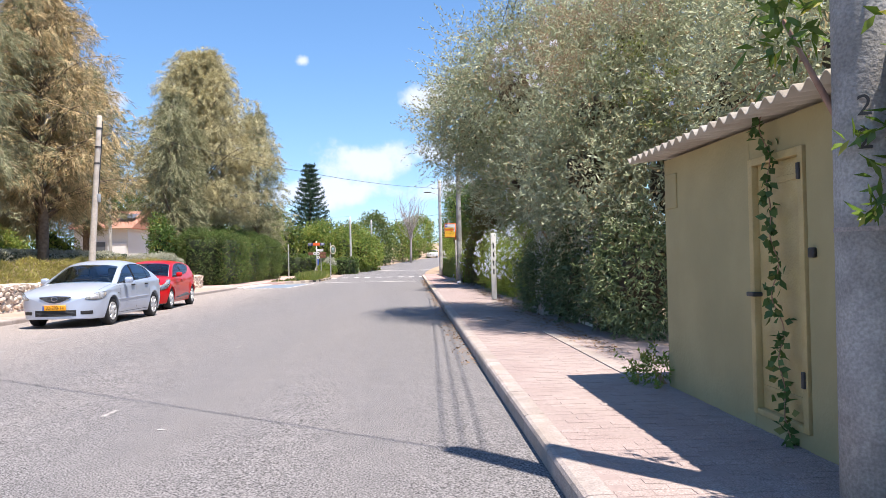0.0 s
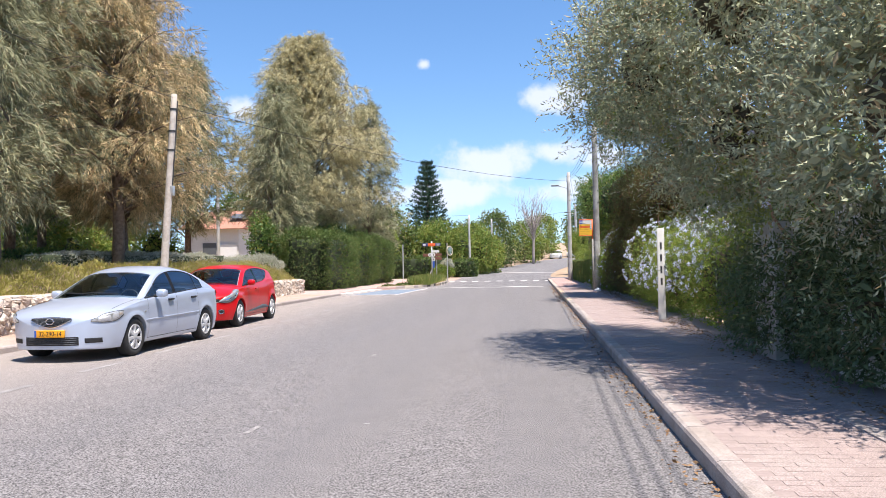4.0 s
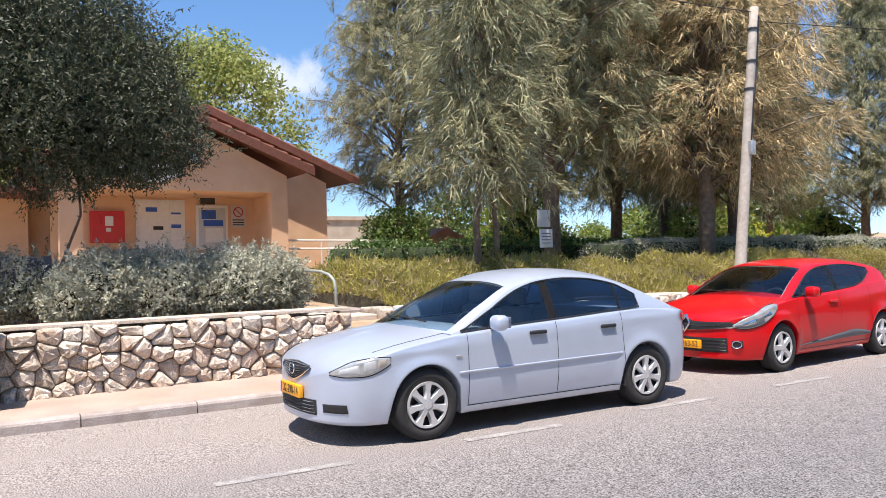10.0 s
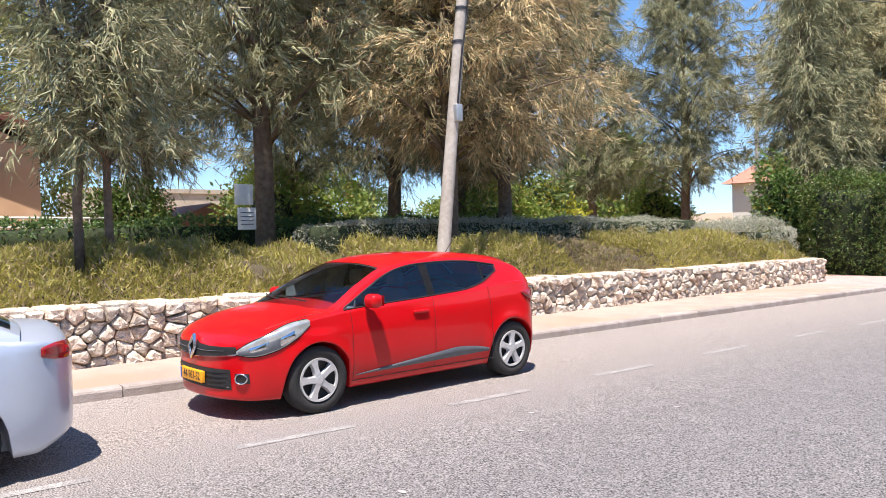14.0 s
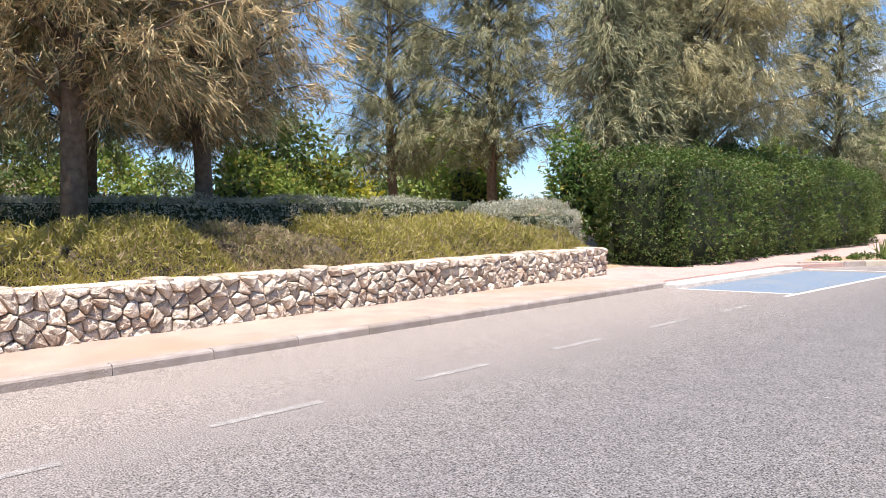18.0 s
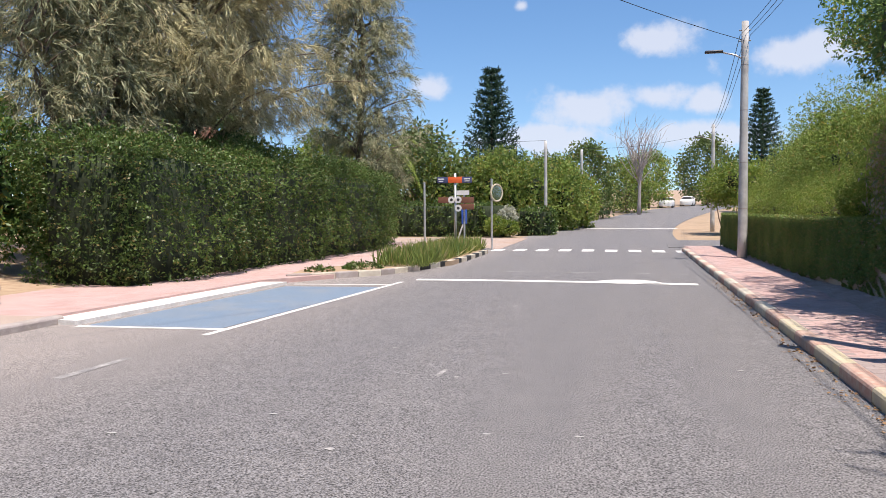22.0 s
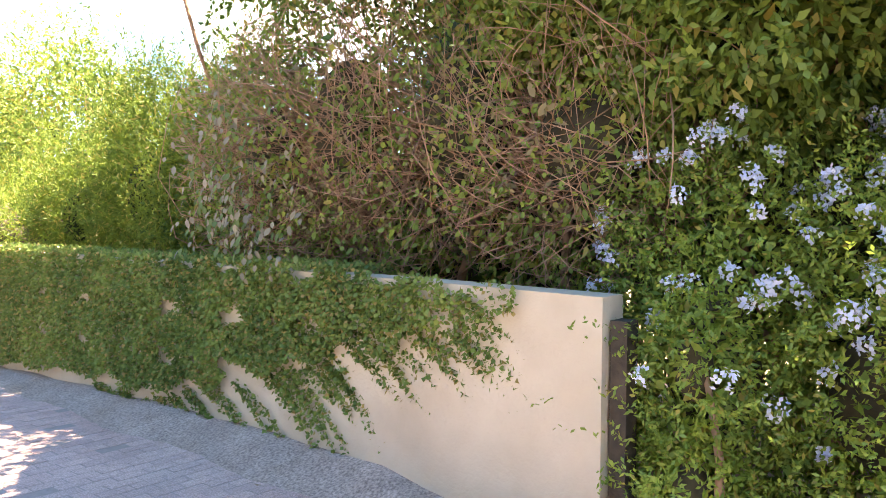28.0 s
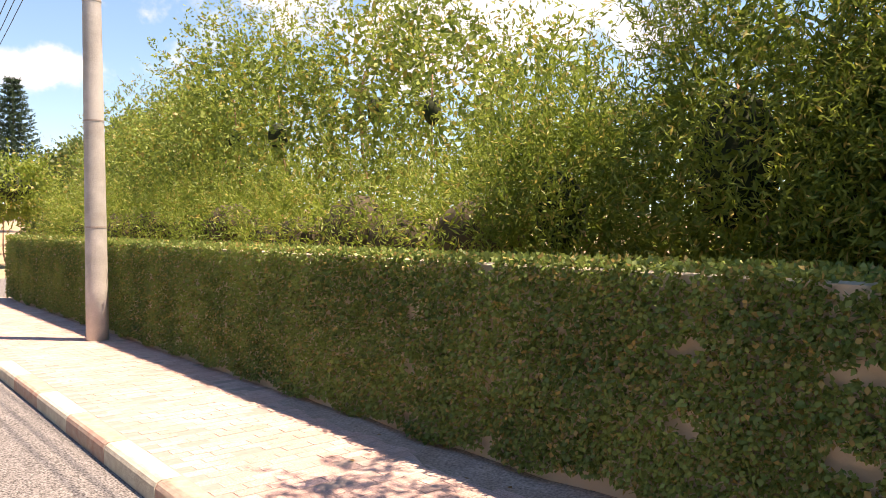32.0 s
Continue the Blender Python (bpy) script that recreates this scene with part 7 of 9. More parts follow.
# ---------- clinic building ----------
def gable_roof(parent, ridge_y, ridge_z, half, drop, x0, x1):
    """Two tiled slopes with brown barge boards at the street end."""
    for sg in (-1, 1):
        e = ridge_y + sg * half
        sl = Geo()
        for x in (x0, x1):
            sl.v += [(x, ridge_y, ridge_z), (x, e, ridge_z - drop), (x, e, ridge_z - drop - 0.12), (x, ridge_y, ridge_z - 0.12)]
        sl.f = [(0, 1, 2, 3), (7, 6, 5, 4), (0, 4, 5, 1), (1, 5, 6, 2), (2, 6, 7, 3), (3, 7, 4, 0)]
        slope = piece("roof_slope", sl, BROWN_WOOD, parent)
        tl = Geo()
        n = 9
        L = math.hypot(half, drop)
        for i in range(n):
            a, b = i / n, (i + 1) / n
            ya, yb = ridge_y + sg * half * a, ridge_y + sg * half * (b + 0.01)
            za, zb = ridge_z - drop * a, ridge_z - drop * b
            m = len(tl.v)
            tl.v += [(x0, ya, za + 0.02), (x1 + 0.02, ya, za + 0.02), (x1 + 0.02, yb, zb + 0.06), (x0, yb, zb + 0.06), (x1 + 0.02, yb, zb + 0.0), (x0, yb, zb + 0.0), (x1 + 0.02, ya, za - 0.01)]
            tl.f += [(m, m + 1, m + 2, m + 3), (m + 3, m + 2, m + 4, m + 5), (m + 1, m + 6, m + 4, m + 2)]
        piece("tile_course", tl, TILE, slope)
        bb = Geo()
        for x in (x1 + 0.005, x1 + 0.045):
            bb.v += [(x, ridge_y, ridge_z + 0.01), (x, e + sg * 0.06, ridge_z - drop * (half + 0.06) / half + 0.01), (x, e + sg * 0.06, ridge_z - drop - 0.24), (x, ridge_y, ridge_z - 0.22)]
        bb.f = [(0, 1, 2, 3), (7, 6, 5, 4), (0, 4, 5, 1), (1, 5, 6, 2), (2, 6, 7, 3), (3, 7, 4, 0)]
        piece("barge_board", bb, BROWN_WOOD, slope)


def gable_wall(y0, y1, z0, z1, ridge_y, ridge_z, x0, x1):
    g = Geo()
    for x in (x0, x1):
        g.v += [(x, y0, z0), (x, y1, z0), (x, y1, z1), (x, ridge_y, ridge_z), (x, y0, z1)]
    g.f = [(0, 1, 2, 3, 4)[::-1], (5, 6, 7, 8, 9), (0, 5, 6, 1), (1, 6, 7, 2), (2, 7, 8, 3), (3, 8, 9, 4), (4, 9, 5, 0)]
    return g


clinic = thing("clinic_building", "single-storey peach building with a brown gabled porch", "building")
piece("wall", gable_wall(12.9, 21.4, 0.6, 4.2, 17.5, 6.05, -24.0, -23.5), PEACH, clinic)
piece("wall", Geo().box(-31, 21.2, 0.6, -24.0, 21.4, 4.2), PEACH, clinic)
piece("wall", Geo().box(-31, 12.9, 0.6, -24.0, 13.1, 4.2), PEACH, clinic)
piece("wall", Geo().box(-31.2, 12.9, 0.6, -31.0, 21.4, 4.2), PEACH, clinic)
piece("wall", Geo().box(-23.495, 6.0, 0.6, -23.2, 12.9, 3.5), PEACH, clinic)
piece("porch_gable", gable_wall(13.35, 18.9, 3.55, 4.0, 16.15, 5.3, -20.65, -20.4), PEACH, clinic)
piece("porch_column", Geo().box(-20.7, 18.45, 0.6, -20.4, 18.9, 3.55), PEACH, clinic)
piece("porch_column", Geo().box(-20.7, 13.35, 0.6, -20.4, 13.85, 3.55), PEACH, clinic)
piece("porch_wall", Geo().box(-22.6, 13.35, 0.6, -22.4, 18.9, 3.6), PEACH, clinic)
piece("porch_wall", Geo().box(-22.4, 18.62, 0.6, -20.7, 18.9, 3.55), PEACH, clinic)
piece("porch_ceiling", Geo().box(-22.4, 13.85, 3.55, -20.65, 18.6, 3.6), PEACH, clinic)
piece("porch_floor", Geo().box(-22.4, 13.0, 0.55, -20.0, 18.95, 1.12), CONCRETE, clinic)
gable_roof(clinic, 17.5, 6.3, 4.75, 1.95, -31.4, -23.0)
gable_roof(clinic, 16.15, 5.55, 3.3, 1.33, -24.0, -19.95)
piece("roof_slab", Geo().box(-23.6, 5.6, 3.5, -21.6, 13.3, 3.66), BROWN_WOOD, clinic)
dr = piece("double_door", Geo().box(-22.4, 15.38, 1.12, -22.35, 16.66, 3.47), WHITE_PAINT, clinic, "white double door with small notices")
piece("door_leaf", Geo().box(-22.35, 15.43, 1.15, -22.33, 16.23, 3.42), WHITE_PAINT, dr)
piece("door_leaf", Geo().box(-22.35, 16.26, 1.15, -22.33, 16.61, 3.42), WHITE_PAINT, dr)
for y, z, w, h, m in ((15.78, 3.2, 0.3, 0.12, BLUE_SIGN), (15.95, 2.7, 0.26, 0.1, BLACK), (16.42, 3.1, 0.26, 0.05, BLUE_SIGN), (16.42, 2.75, 0.26, 0.1, BLUE_SIGN), (15.95, 2.45, 0.2, 0.14, WHITE_PAINT)):
    piece("notice", Geo().box(-22.33, y - w / 2, z - h / 2, -22.322, y + w / 2, z + h / 2), m, dr)
part("door_handle", rounded_box(-22.33, 16.16, 2.1, -22.28, 16.2, 2.25, 0.01), GALV, dr)
rb = thing("fire_cabinet", "red metal fire hose cabinet on the porch wall", "cabinet")
part("box", rounded_box(-22.4, 14.25, 2.31, -22.2, 15.08, 3.14, 0.015), RED_SIGN, rb)
piece("label", Geo().box(-22.2, 14.6, 2.75, -22.195, 14.8, 3.0), WHITE_PAINT, rb)
piece("label", Geo().box(-22.2, 14.62, 2.6, -22.195, 14.74, 2.7), WHITE_PAINT, rb)
nb = thing("notice_board", "white framed notice board with blue posters on the porch wall", "notice board")
part("frame", rounded_box(-22.4, 16.95, 2.1, -22.3, 17.84, 3.34, 0.012), WHITE_PAINT, nb)
piece("poster", Geo().box(-22.3, 17.02, 2.18, -22.296, 17.77, 3.26), GALV, nb)
for y0, y1, z0, z1, m in ((17.1, 17.5, 2.95, 3.2, BLUE_SIGN), (17.15, 17.7, 2.75, 2.92, BLUE_SIGN), (17.2, 17.7, 2.3, 2.7, WHITE_PAINT)):
    piece("poster", Geo().box(-22.296, y0, z0, -22.29, y1, z1), m, nb)
ns = thing("no_smoking_sign", "metal no-smoking sign on the porch wall", "sign")
piece("plate", Geo().box(-22.4, 17.95, 2.72, -22.385, 18.38, 3.34), GALV, ns)
ring = Geo().tube([(-22.375, 18.165 + 0.13 * math.cos(a), 3.16 + 0.13 * math.sin(a)) for a in [math.pi * i / 12 for i in range(25)]], 0.016, 5, False)
piece("ring", ring, RED_SIGN, ns)
piece("bar", Geo().tube([(-22.375, 18.07, 3.25), (-22.375, 18.26, 3.07)], 0.014, 5), RED_SIGN, ns)
for i in range(3):
    piece("writing_line", Geo().box(-22.385, 18.0, 2.78 + i * 0.07, -22.38, 18.33, 2.81 + i * 0.07), BLACK, ns)
tagged(piece("name_plate", Geo().box(-22.4, 17.1, 3.37, -22.37, 17.5, 3.55), DARK_METAL), "small dark plate above the notice board", "sign")
ov = thing("oval_sign", "white oval board with teal lettering on the gable", "sign")
g = Geo()
k = 36
for x in (-20.4, -20.34):
    g.v += [(x, 15.4 + 0.74 * math.cos(2 * math.pi * i / k), 4.02 + 0.29 * math.sin(2 * math.pi * i / k)) for i in range(k)]
g.f = [tuple(range(k))[::-1], tuple(range(k, 2 * k))] + [(i, (i + 1) % k, k + (i + 1) % k, k + i) for i in range(k)]
piece("board", g, WHITE_PAINT, ov)
TEAL = material("teal_lettering", (0.02, 0.30, 0.36), (0.02, 0.27, 0.33), 5, 0.5)
writing("\u05ea\u05d5\u05d0\u05d9\u05e8\u05d1", 0.24, TEAL, ov, Matrix.Translation((-20.335, 15.35, 3.99)) @ Euler((radians(90), 0, radians(90))).to_matrix().to_4x4())
piece("emblem", Geo().tube([(-20.335, 15.86 + 0.10 * math.cos(math.pi * i / 3), 4.02 + 0.10 * math.sin(math.pi * i / 3)) for i in range(7)], 0.016, 5, False), TEAL, ov)
vt = thing("vent_grille", "slatted vent in the porch gable", "vent")
for i in range(4):
    piece("slat", Geo().box(-20.4, 15.95, 4.42 + i * 0.09, -20.37, 16.3, 4.45 + i * 0.09), BROWN_WOOD, vt)
cm = thing("security_lamp", "white dome camera and grey lamp under the gable", "lamp")
bm = bmesh.new()
bmesh.ops.create_uvsphere(bm, u_segments=16, v_segments=10, radius=0.13, matrix=Matrix.Translation((-20.22, 16.55, 4.98)))
part("dome", bm, WHITE_PAINT, cm)
piece("bracket", Geo().tube([(-20.4, 16.5, 4.9), (-20.25, 16.52, 4.6), (-20.3, 16.45, 4.35)], 0.03, 6), GALV, cm)
part("lamp_box", rounded_box(-20.38, 16.33, 4.2, -20.2, 16.5, 4.42, 0.02), GALV, cm)
rl = thing("handrail", "white tube handrail along the ramp", "rail")
for z in (2.1, 2.35):
    piece("rail", Geo().tube([(-22.6, 18.95, z), (-22.6, 24.0, z - 0.05)], 0.03, 8), WHITE_PAINT, rl)
for y in (19.2, 20.8, 22.4, 24.0):
    piece("post", Geo().tube([(-22.6, y, 0.8), (-22.6, y, 2.33)], 0.028, 8), WHITE_PAINT, rl)

# steps with hooped rail, footpath
st = thing("garden_steps", "three worn concrete steps between the stone walls", "steps", kind="structure")
for i in range(4):
    part("step", rounded_box(-12.3, 16.17, -0.02 + 0.1 * i, -10.72 - 0.31 * i, 17.03, 0.10 + 0.165 * (i + 1), 0.02), STEP_STONE, st, smooth=False)
for i in range(3):
    for j in range(2):
        part("side_stone", rounded_box(-11.25 + 0.2 * j + 0.03 * (i % 2), 16.985, 0.10 + 0.225 * i, -11.06 + 0.24 * j + 0.03 * (i % 2), 17.06, 0.315 + 0.225 * i, 0.03), STONE, st, smooth=False)
for y0 in (15.83, 17.05):
    for i in range(3):
        part("side_stone", rounded_box(-11.27 - 0.37 * (i + 1), y0 + 0.012 * i, 0.1, -11.285 - 0.37 * i, y0 + 0.30 + 0.01 * i, 0.84 + 0.02 * (i % 2), 0.03), STONE, st, smooth=False)
piece("path", Geo().slab([(-20.0, 15.2), (-12.3, 15.9), (-12.3, 17.3), (-20.0, 17.6)], 0.3, 0.80), CONCRETE, st)
hr = thing("hoop_rail", "bent grey-green steel tube handrail by the steps", "rail")
piece("tube", Geo().tube([(-10.98, 16.02, 0.8), (-10.98, 16.02, 1.22), (-11.02, 16.01, 1.34), (-11.12, 15.98, 1.42), (-11.3, 15.92, 1.47), (-11.7, 15.82, 1.49), (-11.8, 15.8, 1.42), (-11.82, 15.8, 0.7)], 0.024, 8), RAIL_GREEN, hr, smooth=True)
piece("foot_plate", Geo().tube([(-10.98, 16.02, 0.86), (-10.98, 16.02, 0.9)], 0.05, 10), RAIL_GREEN, hr)

# wheeled bin
wb = thing("wheeled_bin", "green plastic wheeled bin beside the stone wall", "bin", place=pose(-10.34, 11.42, 0.10, 0, 0, 82))
g = Geo()
for z, a, b in ((0.12, 0.20, 0.22), (0.98, 0.26, 0.30)):
    g.v += [(-a, -b, z), (a, -b, z), (a, b, z), (-a, b, z)]
g.f = [(3, 2, 1, 0), (4, 5, 6, 7), (0, 1, 5, 4), (1, 2, 6, 5), (2, 3, 7, 6), (3, 0, 4, 7)]
part("body", bevelled(g, 0.03, 3), GREEN_BIN, wb)
part("rim", rounded_box(-0.29, -0.33, 0.95, 0.29, 0.33, 1.01, 0.02), GREEN_BIN, wb)
part("lid", rounded_box(-0.295, -0.335, 1.015, 0.295, 0.36, 1.09, 0.03), GREEN_BIN, wb)
part("handle", bevelled(Geo().tube([(-0.2, 0.36, 0.97), (-0.2, 0.42, 1.0), (0.2, 0.42, 1.0), (0.2, 0.36, 0.97)], 0.018, 6), 0.001, 1), GREEN_BIN, wb)
for sg in (-1, 1):
    w = piece("wheel", lathe([(-0.025, 0.0), (-0.025, 0.1), (0.025, 0.1), (0.025, 0.0)], 20), RUBBER, wb)
    w.matrix_basis = pose(sg * 0.24, 0.2, 0.1)
part("base", rounded_box(-0.19, -0.21, 0.0, 0.19, 0.15, 0.14, 0.02), GREEN_BIN, wb)
writing("\u05d1\u05dc\u05d5\u05d3\"", 0.10, WHITE_PAINT, wb, pose(0.0, -0.285, 0.80, 86, 0, 0))
piece("print_line", Geo().box(-0.09, -0.279, 0.725, 0.09, -0.274, 0.735), WHITE_PAINT, wb)
g = Geo()
for a, b, c, d in ((-0.1, 0.46, 0.1, 0.475), (-0.1, 0.635, 0.1, 0.65), (-0.1, 0.475, -0.088, 0.635), (0.088, 0.475, 0.1, 0.635), (-0.06, 0.5, 0.06, 0.54), (-0.03, 0.55, 0.04, 0.6)):
    g.box(a, -0.263, b, c, -0.2545, d)
piece("print_panel", g, WHITE_PAINT, wb)

# slatted fence and pole on the terrace
fn = thing("picket_fence", "weathered grey-purple wooden picket fence on the terrace", "fence")
FENCE = material("weathered_fence_wood", (0.13, 0.105, 0.115), (0.2, 0.165, 0.17), 12, 0.9, bump=0.3, bscale=30, vary=0.15)
for i in range(26):
    y = 8.0 + i * 0.172
    piece("board", Geo().box(-12.03, y, 0.72, -12.005, y + 0.115, 1.76 + 0.03 * math.sin(i * 2.1)), FENCE, fn)
for z in (0.95, 1.5):
    piece("rail", Geo().box(-12.07, 8.0, z, -12.03, 12.4, z + 0.09), FENCE, fn)
for y in (8.1, 10.2, 12.25):
    piece("post", Geo().box(-12.16, y, 0.55, -12.07, y + 0.09, 1.72), FENCE, fn)


def utility_pole(x, y, z, h, r0, r1, mat, label, lean=(0, 0), bands=()):
    th = thing("utility_pole", label, "pole", place=pose(x, y, z))
    k = 8
    piece("shaft", Geo().tube([(lean[0] * i / k, lean[1] * i / k, -0.2 + (h + 0.2) * i / k) for i in range(k + 1)], [r0 + (r1 - r0) * i / k for i in range(k + 1)], 18), mat, th, smooth=True)
    for b in bands:
        r = r0 + (r1 - r0) * b / h + 0.003
        u = b / h
        piece("joint_band", Geo().tube([(lean[0] * u, lean[1] * u, b), (lean[0] * u, lean[1] * u, b + 0.02)], r, 18), DARK_METAL if mat is POLE_WOOD else CONCRETE, th)
    return th


p = utility_pole(-11.08, 25.27, 0.65, 6.2, 0.125, 0.09, POLE_WOOD, "weathered pole leaning above the rosemary", (0.16, 0.66))
part("junction_box", rounded_box(0.14, 0.28, 3.0, 0.26, 0.42, 3.3, 0.015), GALV, p)
piece("cable", Geo().tube([(0.2, 0.35, 3.3), (0.23, 0.46, 4.3), (0.22, 0.60, 4.9), (0.26, 0.66, 6.0)], 0.018, 6), BLACK, p)
for z in (4.4, 5.0, 5.7):
    piece("clamp", Geo().tube([(0.026 * z, z * 0.1065, z), (0.026 * z, z * 0.1065, z + 0.05)], 0.112, 14), DARK_METAL, p)
utility_pole(-11.83, 11.6, 0.6, 7.0, 0.115, 0.09, POLE_WOOD, "brown wooden pole by the picket fence", (-0.1, -0.15))
lp = utility_pole(2.78, 51.95, 0.1, 6.85, 0.14, 0.095, POLE_CONC, "round grey concrete street pole with a lamp", bands=(1.46, 2.8, 4.3, 5.6))
lp2 = utility_pole(5.05, 80.0, float(rise(80)), 6.8, 0.14, 0.095, POLE_CONC, "distant concrete street pole with a lamp")
utility_pole(-5.4, 78.0, float(rise(78)), 5.9, 0.12, 0.09, POLE_CONC, "distant grey pole by the hedge")
utility_pole(-3.6, 88.0, float(rise(88)), 5.9, 0.12, 0.09, POLE_CONC, "distant grey pole by the road")
utility_pole(-21.2, 54.3, 0.5, 7.2, 0.13, 0.1, POLE_CONC, "grey pole among the trees")
for q in (lp, lp2):
    arm = piece("lamp_arm", Geo().tube([(0, 0, 5.75), (-0.25, 0, 5.9), (-0.62, 0, 6.0)], 0.025, 8), GALV, q, smooth=True)
    part("lamp_head", rounded_box(-1.1, -0.1, 5.99, -0.6, 0.1, 6.06, 0.03), DARK_METAL, q)
    for z in (6.3, 6.6):
        piece("insulator", Geo().tube([(-0.16, 0, z), (0.16, 0, z)], 0.02, 6), DARK_METAL, q)
bp = utility_pole(2.93, 35.66, 0.1, 7.0, 0.145, 0.105, POLE_OLD, "round grey concrete pole numbered 69 by the bus stop")
for i, ch in enumerate("69"):
    w = writing(ch, 0.15, BLACK, bp, Matrix.Translation((0, 0, 1.93 - i * 0.15)) @ Euler((radians(90), 0, radians(-62))).to_matrix().to_4x4() @ Matrix.Translation((0, 0, 0.142)))
piece("paint_patch", Geo().tube([(0, 0, 1.45), (0, 0, 2.1)], [0.1415, 0.139], 18, False), POLE_CONC, bp, "faded whitewash band")
p22 = utility_pole(2.21, 0.55, 0.1, 7.0, 0.155, 0.11, POLE_OLD, "round grey concrete pole numbered 22 beside the shed", bands=(1.30,))
for i in range(2):
    writing("2", 0.13, BLACK, p22, Matrix.Translation((0, 0, 1.84 - i * 0.145)) @ Euler((radians(90), 0, radians(-36))).to_matrix().to_4x4() @ Matrix.Translation((0, 0, 0.151)))


def wire(a, b, sag, r=0.009):
    a, b = Vector(a), Vector(b)
    pts = [a.lerp(b, i / 14) - Vector((0, 0, sag * 4 * (i / 14) * (1 - i / 14))) for i in range(15)]
    tagged(piece("overhead_wire", Geo().tube([tuple(q) for q in pts], r, 4, False), BLACK), "thin black overhead cable between poles", "cable", "overhead wires")


wire((2.2, 0.55, 6.98), (-11.93, 11.45, 7.45), 0.35)
for dx in (-0.14, 0.0, 0.14):
    wire((2.93 + dx, 35.66, 6.7), (2.78 + dx, 51.95, 6.55), 0.25)
    wire((2.78 + dx, 51.95, 6.55), (5.05 + dx, 80, 6.6 + float(rise(80))), 0.4)
    wire((2.2 + dx, 0.55, 6.9), (2.93 + dx, 35.66, 6.7), 0.5)
wire((-10.92, 25.92, 6.75), (-21.2, 54.3, 7.4), 0.5)
wire((-10.92, 25.90, 6.55), (2.78, 51.95, 6.4), 0.5)
wire((-10.92, 25.92, 6.75), (-11.9, 11.5, 7.3), 0.3)
wire((-3.6, 88, 6.2), (5.05, 80, 6.4), 0.3)
wire((-5.4, 78, 6.0), (-26, 72, 7.0), 0.5)

# bus stop sign
bs = thing("bus_stop_sign", "yellow bus stop panel in an orange frame on a tube", "sign", place=pose(2.74, 35.47, 0.1, 0, 0, 4))
piece("tube", Geo().tube([(0, 0, -0.02), (0, 0, 2.18)], 0.034, 10), POLE_OLD, bs, "rusty grey lower tube", smooth=True)
piece("tube", Geo().tube([(0, 0, 2.18), (0, 0, 2.99)], 0.027, 10), ORANGE, bs, smooth=True)
for z in (2.32, 2.98):
    piece("frame_bar", Geo().tube([(-0.55, 0, z), (0.0, 0, z)], 0.02, 8), ORANGE, bs, smooth=True)
piece("frame_bar", Geo().tube([(-0.545, 0, 2.32), (-0.545, 0, 2.98)], 0.008, 6), ORANGE, bs)
pn = piece("panel", Geo().box(-0.535, -0.008, 2.335, -0.025, 0.008, 2.965), YELLOW, bs, "yellow timetable panel")
piece("header", Geo().box(-0.535, -0.0105, 2.80, -0.025, -0.0085, 2.965), WHITE_PAINT, pn)
piece("bus_panel", Geo().box(-0.53, -0.0125, 2.805, -0.405, -0.0107, 2.96), BLUE_SIGN, pn)
part("bus_shape", rounded_box(-0.52, -0.0165, 2.865, -0.415, -0.0127, 2.91, 0.0015), WHITE_PAINT, pn)
piece("route_band", Geo().box(-0.525, -0.0105, 2.645, -0.10, -0.0085, 2.72), ORANGE, pn)
for z in (2.725, 2.565, 2.495, 2.425, 2.355):
    piece("ruled_line", Geo().box(-0.525, -0.0105, z, -0.10, -0.0085, z + 0.004), BLACK, pn)
piece("side_strip", Geo().box(-0.095, -0.0105, 2.575, -0.032, -0.0085, 2.795), WHITE_PAINT, pn)
for i in range(3):
    piece("pictogram", Geo().box(-0.088, -0.0125, 2.60 + i * 0.075, -0.04, -0.0107, 2.625 + i * 0.075), (BLUE_SIGN, TEAL, BLUE_SIGN)[i], pn)
FACE = pose(0, 0, 0, 90)
for tx, x, z, sz in (("39487", -0.335, 2.825, 0.045), ("44", -0.495, 2.755, 0.04), ("43", -0.485, 2.68, 0.055), ("44", -0.485, 2.60, 0.05),
                     ("\u05d4\u05d9\u05e0\u05ea\u05e0 \u05de\"\u05ea", -0.20, 2.755, 0.042), ("\u05d4\u05d9\u05e0\u05ea\u05e0 \u05ea\u05d9\u05d6\u05db\u05e8\u05de \u05d4\u05e0\u05d7\u05ea", -0.23, 2.68, 0.037), ("\u05dc\u05d0\u05d9\u05e8\u05d6\u05e2 \u05d1\u05e9\u05d5\u05de", -0.21, 2.60, 0.036)):
    writing(tx, sz, BLACK, pn, Matrix.Translation((x, -0.0125, z)) @ FACE)
# crumpled bag and litter
bm = bmesh.new()
bmesh.ops.create_icosphere(bm, subdivisions=3, radius=0.13)
for v in bm.verts:
    v.co *= 1 + 0.45 * noise.noise(v.co * 14) + 0.25 * noise.noise(v.co * 31)
    v.co.z = max(-0.02, v.co.z * 0.85)
BAG = material("pale_plastic_film", (0.55, 0.57, 0.62), (0.66, 0.67, 0.70), 9, 0.35, bump=0.4, bscale=25)
bag = part("plastic_bag", bm, BAG, None)
bag.matrix_basis = pose(2.85, 34.85, 0.14, 0, 0, 30)
tagged(bag, "crumpled pale plastic bag lying by the hedge", "bag")

